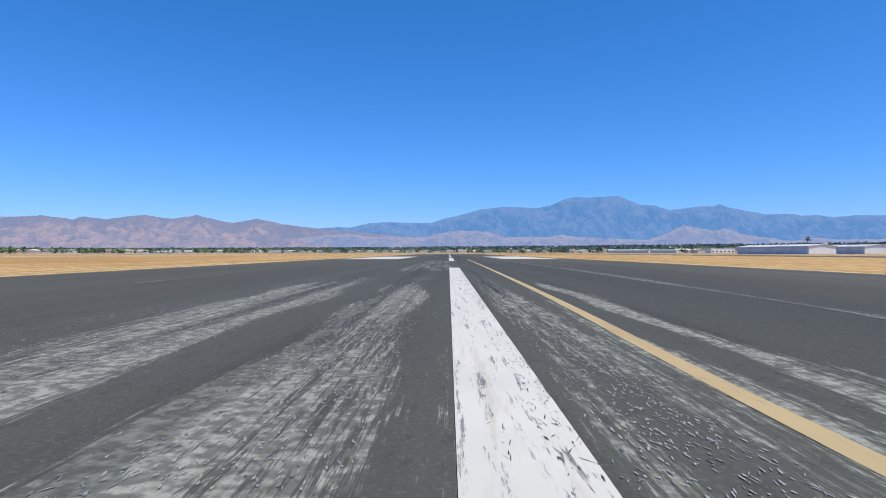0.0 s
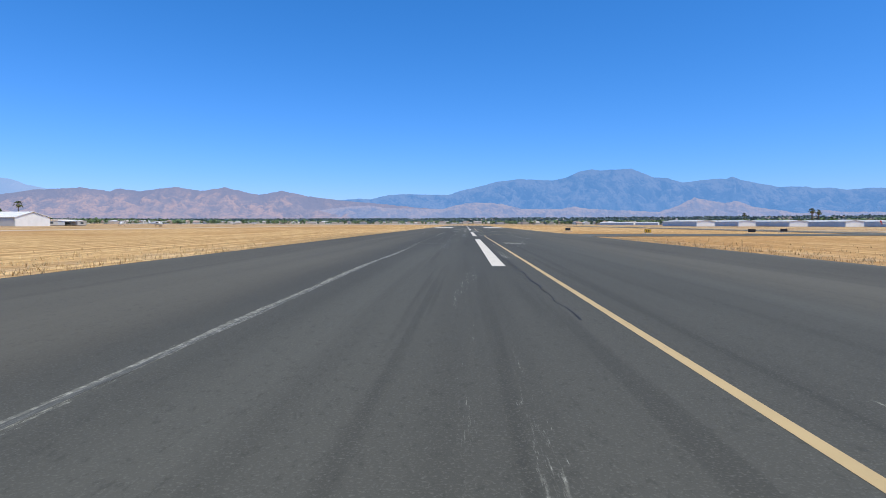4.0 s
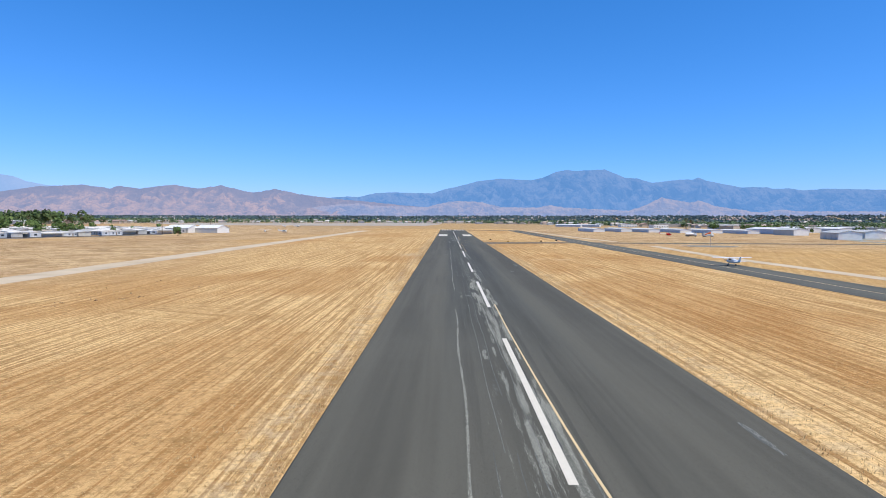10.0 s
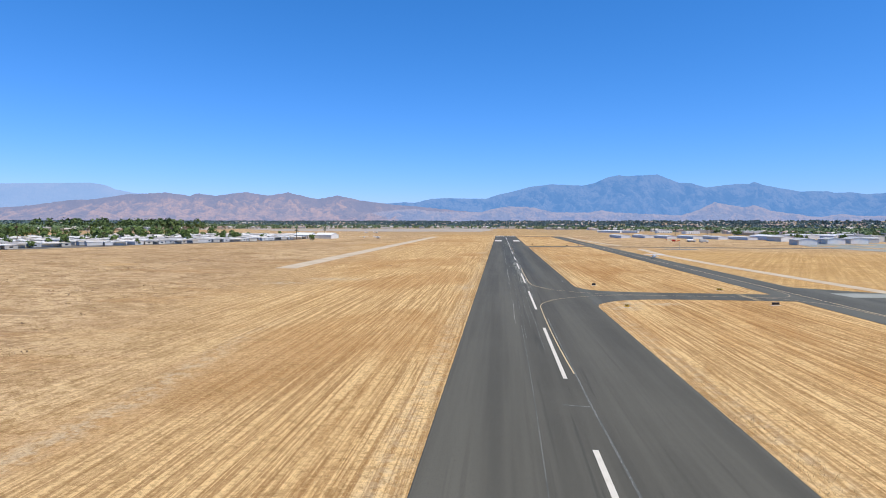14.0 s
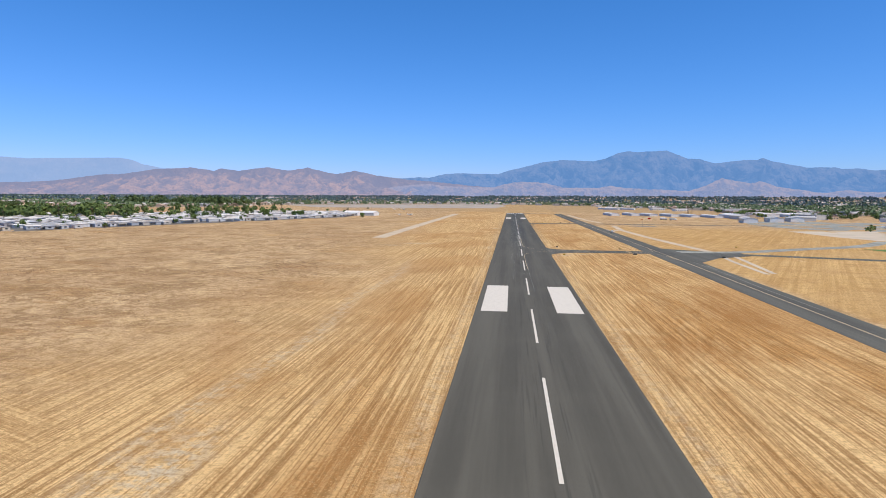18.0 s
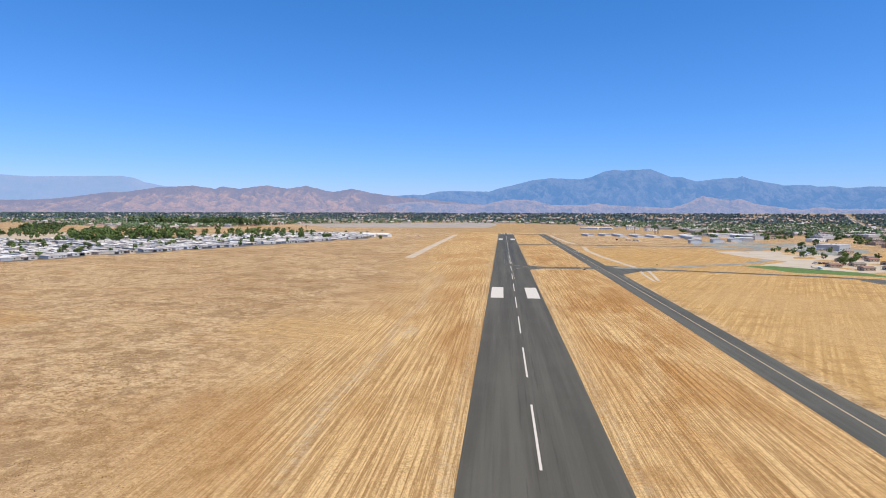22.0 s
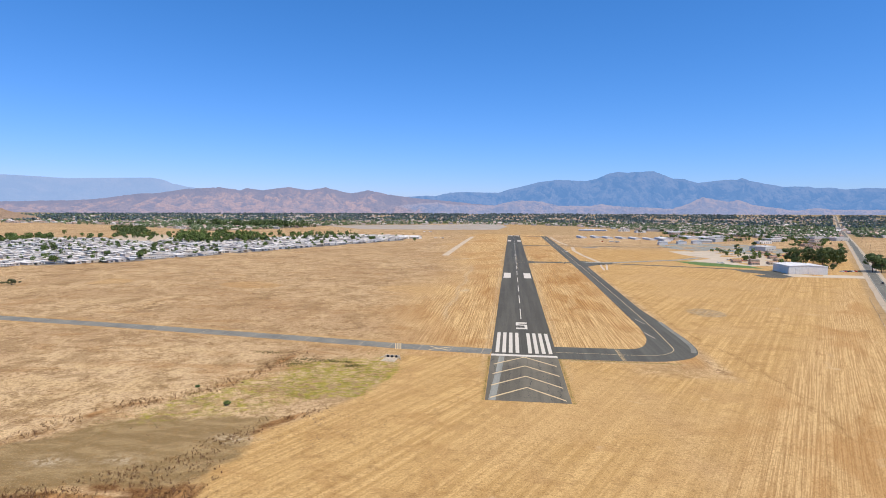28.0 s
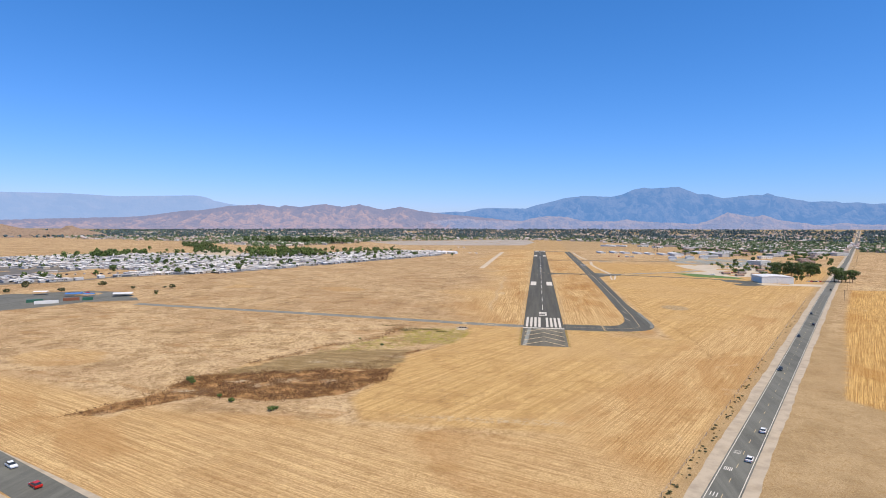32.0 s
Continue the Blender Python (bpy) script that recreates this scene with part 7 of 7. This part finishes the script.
# ---- airfield signs, windsock, drains ----
def build_sign(label, w, face, x, y, turn):
    t = thing("airfield_sign", label, "sign", "airfield signs")
    part("pad", _box(-w / 2 - 0.4, w / 2 + 0.4, -0.6, 0.6, -0.1, 0.06), M["concrete"], t)
    for s in (-0.35, 0.35):
        bm = bmesh.new()
        tube(bm, (s * w, 0, 0.05), (s * w, 0, 0.3), 0.04, n=6)
        part("leg", bm, M["steel"], t)
    case = part("case", _box(-w / 2, w / 2, -0.12, 0.12, 0.28, 0.98), M["black"], t)
    if face is not None:
        part("panel", _box(-w / 2 + 0.05, w / 2 - 0.05, -0.135, -0.121, 0.33, 0.93), face, case)
        bm = bmesh.new()
        for i in range(2):
            box(bm, -w * 0.3 + i * w * 0.34, -w * 0.3 + i * w * 0.34 + w * 0.2, -0.145, -0.136, 0.45, 0.8)
        part("lettering", bm, M["black"], case)
    t.matrix_basis = Matrix.LocRotScale((x, y, 0.0), Euler((0, 0, radians(turn))), (0.72, 0.72, 0.72))
    return t


build_sign("black back of an airfield sign in the grass", 1.4, None, 19.7, 461.5, 0)
build_sign("yellow airfield sign in the grass", 1.3, M["sign_yellow"], 19.8, 417, 0)
build_sign("yellow airfield sign beside the taxiway", 2.0, M["sign_yellow"], 52, 453, -20)
build_sign("black back of a wide airfield sign", 2.4, None, 54, 425, 10)
build_sign("black back of an airfield sign by the taxiway", 1.6, None, 46, 763, 0)
build_sign("yellow airfield sign by the ramp", 2.0, M["sign_yellow"], 120, 480, 0)
build_sign("black back of an airfield sign in the grass", 1.4, None, 19.4, 783, 0)
build_sign("yellow airfield sign in the grass", 1.3, M["sign_yellow"], 27, 756.3, 0)
build_sign("black back of an airfield sign by the taxiway", 1.6, None, 56, 772, 0)

sock = thing("windsock", "orange windsock on a pole inside a ring of white marks", "windsock")
bm = bmesh.new()
tube(bm, (0, 0, -0.1), (0, 0, 6.6), 0.09, 0.05)
part("pole", bm, M["steel"], sock)
bm = bmesh.new()
loft(bm, [[(x, 0.45 * k * math.cos(a), z + 0.45 * k * math.sin(a)) for a in (0, 1.05, 2.09, 3.14, 4.19, 5.24)] for x, z, k in ((-0.1, 6.4, 1), (-1.0, 6.3, 0.85), (-2.0, 5.95, 0.65), (-2.8, 5.5, 0.45))])
part("sleeve", bm, M["orange"], sock, "faded orange fabric sleeve")
sock.matrix_basis = pose(121, 722, 0)
bm = bmesh.new()
prism(bm, [(13 * math.cos(i * 0.2618), 9 * math.sin(i * 0.2618)) for i in range(24)], -0.1, 0.03)
part("circle_bed", bm, M["old"], sock, "grey gravel circle")
for i in range(16):
    if i not in (3, 4, 11):
        a = i * 22.5
        bm = bmesh.new()
        band(bm, [(14 * math.cos(radians(a + d)), 10 * math.sin(radians(a + d))) for d in (0, 6, 12)], 0.9, 0.04)
        part("ring_mark", bm, M["concrete"], sock)

drain = thing("drain_headwall", "concrete headwall with three culvert pipes", "culvert")
part("headwall", _box(-3.0, 3.0, -0.25, 0.25, -0.6, 0.95), M["concrete"], drain)
for s in (-1, 1):
    bm = bmesh.new()
    prism(bm, [(s * 3.0, -0.25), (s * 3.3, -0.1), (s * 4.4, -3.0), (s * 4.1, -3.1)][::s], -0.6, 0.55)
    part("wing_wall", bm, M["concrete"], drain)
part("apron_slab", _box(-2.9, 2.9, -6.8, -0.26, -0.6, 0.02), M["concrete"], drain, "grey stone apron")
for x in (-1.8, 0, 1.8):
    bm = bmesh.new()
    tube(bm, (x, -0.40, 0.42), (x, -0.2, 0.42), 0.62, n=16)
    pipe = part("pipe", bm, M["steel"], drain)
    # the pipe is solid: a black disc stands for its unlit hollow
    bm = bmesh.new()
    tube(bm, (x, -0.412, 0.42), (x, -0.401, 0.42), 0.54, n=16)
    part("pipe_mouth", bm, M["black"], pipe)
drain.matrix_basis = pose(-53.6, -10.5, 0.0, rz=-6)

# ---- lower left: storage lot ----
sheet("storage_lot", [(-540, 20), (-470, -20), (-416, -12), (-402, 9), (-388, 46), (-366, 60), (-352, 66), (-375, 92), (-409, 117), (-445, 118), (-500, 76)], 0.03, 0.2, M["road"], "grey asphalt storage lot at the field's edge", "pavement")


def build_container(label, l, mat):
    t = thing("shipping_container", label, "container", "containers in the lot")
    body = part("body", _box(-l / 2, l / 2, -1.2, 1.2, 0.05, 2.6), mat, t)
    for s in (-1, 1):
        bm = bmesh.new()
        for i in range(int(l / 0.6)):
            x = -l / 2 + 0.3 + i * 0.6
            box(bm, x, x + 0.25, *sorted((s * 1.2, s * 1.25)), 0.2, 2.45)
        part("corrugation", bm, mat, body)
    part("end_door", _box(l / 2, l / 2 + 0.05, -1.1, 1.1, 0.15, 2.5), mat, body)
    return t


for x, y, l, mk, lab, r in ((-428, 36, 12, "paint_green", "dark green shipping container in the lot", 40), (-412, 31, 17, "metal_white", "long white storage trailer box", 40), (-407, 52, 12, "paint_rust", "rust-brown shipping container in the lot", 40), (-396, 58, 8, "paint_green", "dark green shipping container in the lot", 40), (-440, 8, 7, "metal_white", "small white steel storage unit", 40), (-452, 2, 6, "paint_green", "small green steel storage unit", 40)):
    build_container(lab, l, M[mk]).matrix_basis = pose(x, y, 0.02, rz=r)


def build_canopy(label, mat, l, w, h):
    t = thing("canopy", label, "canopy", "canopies in the lot")
    bm = bmesh.new()
    loft(bm, [[(x, -w / 2, h), (x, w / 2, h), (x, w / 2, h + 0.08), (x, 0, h + 0.9), (x, -w / 2, h + 0.08)] for x in (-l / 2, l / 2)])
    part("cover", bm, mat, t)
    for x in (-l / 2 + 0.1, l / 2 - 0.1):
        for y in (-w / 2 + 0.1, w / 2 - 0.1):
            bm = bmesh.new()
            tube(bm, (x, y, -0.02), (x, y, h), 0.05, n=6)
            part("leg", bm, M["steel"], t)
    return t


build_canopy("blue tarpaulin canopy on steel legs", M["paint_blue"], 14, 7, 2.4).matrix_basis = pose(-428, 79, 0.03, rz=28)
build_canopy("blue tarpaulin canopy on steel legs", M["paint_blue"], 9, 6, 2.2).matrix_basis = pose(-414, 81, 0.03, rz=28)
build_canopy("pale silver canopy over stored goods", M["metal_white"], 16, 12, 2.6).matrix_basis = pose(-386, 90, 0.03, rz=30)
build_canopy("white canopy by the lot", M["metal_white"], 12, 6, 2.8).matrix_basis = pose(-466, 82, 0.03, rz=20)
sheet("pond", curve([(-692, 452), (-650, 440), (-600, 434), (-578, 440), (-600, 462), (-640, 476), (-672, 520), (-705, 540), (-716, 500), (-692, 452)], 4)[:-1], 0.07, 0.2, M["solar"], "teal ornamental pond among the mobile homes", "pond")
place(olive, [(-506, 84), (-526, 125), (-463, 103), (-463, 157), (-415, 141), (-369, 113), (-380, 155), (-540, 140)], lo=0.55, hi=1.05)

sheds = [build_hangar("farm_shed", "white metal shed with a gabled roof", 20, 16, 3.8, M["metal_grey"], M["metal_white"], M["metal_white"], 2, 2.4, "sheds by the field")]
sheds[0].matrix_basis = pose(-218, 906, 0, rz=80)
copy_thing(sheds[0], pose(-196, 911, 0, rz=76))

# ---- shrubs, reeds and the field's fence ----
green_shrub = build_shrub("green shrub in the dry field", M["leaf_a"], 1.5, 1.9, random.Random(41), 240)
place(green_shrub, [(-155, -164), (-152, -167), (-102, -195), (-130, -183), (-122, -188), (-368, 112), (-365, 108), (-110, -60), (-92, -75), (-101, -193)], lo=0.6, hi=1.3)
dry_shrub = build_shrub("dull olive shrub in the dry field", M["leaf_c"], 2.0, 1.5, random.Random(42), 240)
place(dry_shrub, [(-386, 169), (-392, 160)], lo=0.6, hi=1.5)
rnd = random.Random(44)
place(dry_shrub, [along(-60 + 9.5 * i + rnd.uniform(-3, 3), -11.5 + rnd.uniform(-1, 1)) for i in range(2)], lo=0.25, hi=0.5, used=True)
place(dry_shrub, [along(rnd.uniform(-10, 150) if rnd.random() < 0.7 else rnd.uniform(150, 420), -10.8 + rnd.uniform(-1.4, 1.2)) for i in range(95)], lo=0.10, hi=0.34, used=True)
fence = thing("wire_fence", "wire fence of timber posts along the highway", "fence")
for i in range(64):
    x, y = along(-80 + i * 9, -12.6)
    bm = bmesh.new()
    tube(bm, (x, y, -0.2), (x, y, 1.3), 0.07, n=5)
    part("post", bm, M["timber"], fence)
for z in (0.5, 0.85, 1.2):
    bm = bmesh.new()
    tube(bm, (*along(-80, -12.6), z), (*along(487, -12.6), z), 0.012, n=4)
    part("wire", bm, M["steel"], fence)
for d in (20, 120, 220, 320, 420, 520, 640, 760, 900):
    pole = thing("utility_pole", "timber utility pole beside the highway", "utility pole", "utility poles")
    bm = bmesh.new()
    tube(bm, (0, 0, -0.3), (0, 0, 10.5), 0.16, 0.11)
    part("post", bm, M["timber"], pole)
    arm = part("crossarm", _box(-1.2, 1.2, -0.06, 0.06, 9.7, 9.85), M["timber"], pole)
    for x in (-1.05, -0.5, 0.5, 1.05):
        bm = bmesh.new()
        tube(bm, (x, 0, 9.85), (x, 0, 10.05), 0.05, 0.03, n=6)
        part("insulator", bm, M["glass"], arm)
    pole.matrix_basis = pose(*along(d + 480, 17), 0, rz=HEAD)


def tufts(name, label, mat, spots, h, rnd, blades=4, spread=0.12, wide=0.16):
    """Dry grass: thin standing blades in loose clumps."""
    rs = np.random.RandomState(rnd)
    P = np.asarray(spots)
    n = len(P) * blades
    base = np.repeat(P, blades, 0) + rs.normal(0, spread, (n, 2))
    a = rs.uniform(0, 6.283, n)
    hh = rs.uniform(h[0], h[1], n)
    w = hh * wide
    lean = rs.normal(0, 0.4, (n, 2)) * hh[:, None]
    z0 = np.full(n, -0.03)
    A = np.stack([base[:, 0] - w * np.cos(a), base[:, 1] - w * np.sin(a), z0], 1)
    B = np.stack([base[:, 0] + w * np.cos(a), base[:, 1] + w * np.sin(a), z0], 1)
    C = np.stack([base[:, 0] + lean[:, 0], base[:, 1] + lean[:, 1], hh], 1)
    V = np.stack([A, B, C], 1).reshape(-1, 3)
    me = bpy.data.meshes.new(name)
    me.vertices.add(len(V))
    me.vertices.foreach_set("co", V.ravel())
    me.loops.add(len(V))
    me.loops.foreach_set("vertex_index", np.arange(len(V)))
    me.polygons.add(n)
    me.polygons.foreach_set("loop_start", np.arange(0, len(V), 3))
    me.update(calc_edges=True)
    me.materials.append(mat)
    return tagged(new(name, me), label, "grass", "", "stuff")


rs = np.random.RandomState(77)
k = 26000
side_x = np.where(rs.rand(k) < 0.5, -1, 1) * (HALF + 0.15 + rs.gamma(1.0, 2.6, k))
spots = np.stack([side_x, rs.uniform(-50, 760, k)], 1)
spots = spots[~((spots[:, 0] > 0) & (((spots[:, 1] > -4) & (spots[:, 1] < 18)) | ((spots[:, 1] > 368) & (spots[:, 1] < 466)) | ((spots[:, 1] > 732) & (spots[:, 1] < 756))))]
spots = spots[~((spots[:, 0] < 0) & (spots[:, 1] > -1) & (spots[:, 1] < 13))]
tufts("dry_grass", "dry straw tufts along the runway's edges", M["straw"], spots, (0.05, 0.17), 78)
spots = np.stack([rs.uniform(-176, -58, 105000), rs.uniform(-216, -4, 105000)], 1)
reed = np.maximum.reduce([inside(spots, REEDS, 10), 0.5 * inside(spots, TAIL, 8), 0.4 * inside(spots, BANKS, 5), 0.35 * inside(spots, ribbon(RIM, 8), 5)]) * (0.5 + 0.5 * np.sin(spots[:, 0] * 0.21 + 2 * np.sin(spots[:, 1] * 0.11)) * np.sin(spots[:, 1] * 0.27))
for px, py, rx, ry in ((-114, -153, 6, 2.2), (-123, -162, 4, 2.5), (-149, -176, 7, 2.2), (-135, -158, 5, 2), (-96, -150, 4, 2)):
    reed *= 1 - np.exp(-((spots[:, 0] - px) / rx) ** 2 - ((spots[:, 1] - py) / ry) ** 2)
keep = rs.rand(len(spots)) < reed * 0.8
tufts("reeds", "rust-brown dead reeds in the damp hollow", M["brush"], spots[keep], (0.2, 0.7), 79)
spots = np.stack([rs.uniform(-124, -42, 40000), rs.uniform(-104, 2, 40000)], 1)
weed = np.maximum(0.4 * inside(spots, GREEN_A, 14), inside(spots, GREEN_B, 12)) * (0.5 + 0.5 * np.sin(spots[:, 0] * 0.33 + 1) * np.sin(spots[:, 1] * 0.29))
spots = spots[rs.rand(len(spots)) < weed * 0.8]
tufts("green_weeds", "yellow-green weeds in the damp hollow", M["weeds"], spots, (0.10, 0.32), 80)

spots = np.stack([rs.uniform(-112, -60, 26000), rs.uniform(-42, 4, 26000)], 1)
clump = np.maximum.reduce([np.exp(-((spots[:, 0] - a) / p) ** 2 - ((spots[:, 1] - b) / q) ** 2) for a, b, p, q in ((-82, -20, 9, 2.2), (-90, -26, 4, 3), (-72, -21, 5, 1.8), (-106, -11, 5, 1.6), (-66, -26, 3, 2))])
tufts("rushes", "dark olive rushes in a wet patch of the field", M["rush"], spots[rs.rand(len(spots)) < clump * 0.4], (0.2, 0.6), 81)
spots = np.stack([np.where(rs.rand(9000) < 0.5, -1, 1) * (HALF + 0.2 + np.abs(rs.normal(0, 0.7, 9000))), rs.uniform(-59, -2, 9000)], 1)[:3500]
ledge = np.stack([rs.uniform(14, 62, 5000), -3.4 - np.abs(rs.normal(0, 0.8, 5000))], 1)
tufts("edge_weeds", "yellow-green weeds along the pavement's edge", M["weeds"], np.concatenate([spots, ledge[:2500]]), (0.05, 0.16), 82)

n = 90000                                  # weed clumps over the unmown field, in drifts
spots = np.stack([rs.uniform(-430, -22, n), rs.uniform(-190, 560, n)], 1)
drift = np.array([noise.fractal((x * 0.016, y * 0.016, 3.0), 0.8, 2.0, 4) for x, y in spots])
drift = smooth(drift, 0.0, 0.9) * (1 - smooth(spots[:, 0], -95, -40) * smooth(spots[:, 1], -10, 20))
drift *= 1 - inside(spots, [(-600, 60), (-330, 58), (-12, 15), (-12, -2), (-330, 34), (-600, 40)], 3)
drift *= 1 - np.maximum(inside(spots, REEDS, 4), inside(spots, [(-520, -20), (-430, -20), (-350, 40), (-340, 60), (-390, 120), (-520, 90)], 4))
drift *= np.where(spots[:, 0] < np.interp(spots[:, 1], [100, 172, 290, 434, 612], [-430, -430, -430, -374, -296]), 0, 1)
lot = rs.rand(n)
tufts("dry_weeds", "brown dry weed clumps scattered over the field", M["weed_brown"], spots[lot < drift * 0.6], (0.07, 0.22), 91, 6, 0.5, 0.8)
tufts("pale_weeds", "bleached straw clumps scattered over the field", M["straw"], spots[(lot > 0.80) & (lot < 0.80 + drift * 0.2)], (0.10, 0.3), 92, 4, 0.3, 0.5)

# ---- rocky knolls at the far left ----
def build_knoll(cx, cy, r, h, seed):
    n, verts = 46, []
    for j in range(n):
        for i in range(n):
            u, v = i / (n - 1) * 2 - 1, j / (n - 1) * 2 - 1
            k = max(0.0, 1 - math.hypot(u, v)) ** 1.1
            z = h * k * (0.75 + 0.5 * noise.fractal((u * 2.2 + seed, v * 2.2, 1), 0.9, 2.1, 6)) + 3.0 * k ** 0.5 * noise.turbulence((u * 9, v * 9, seed), 4, False)
            verts.append((cx + u * r * 1.3, cy + v * r, z - 1.0))
    faces = [(j * n + i, j * n + i + 1, (j + 1) * n + i + 1, (j + 1) * n + i) for j in range(n - 1) for i in range(n - 1)]
    me = bpy.data.meshes.new("rocky_knoll")
    me.from_pydata(verts, [], faces)
    me.materials.append(M["knoll"])
    return tagged(new("rocky_knoll", me), "low brown rocky hill behind the fields", "hill", "rocky hills")


build_knoll(-2230, 1700, 300, 62, 1)
build_knoll(-1990, 1800, 170, 54, 4)
build_knoll(-2620, 1560, 420, 78, 8)
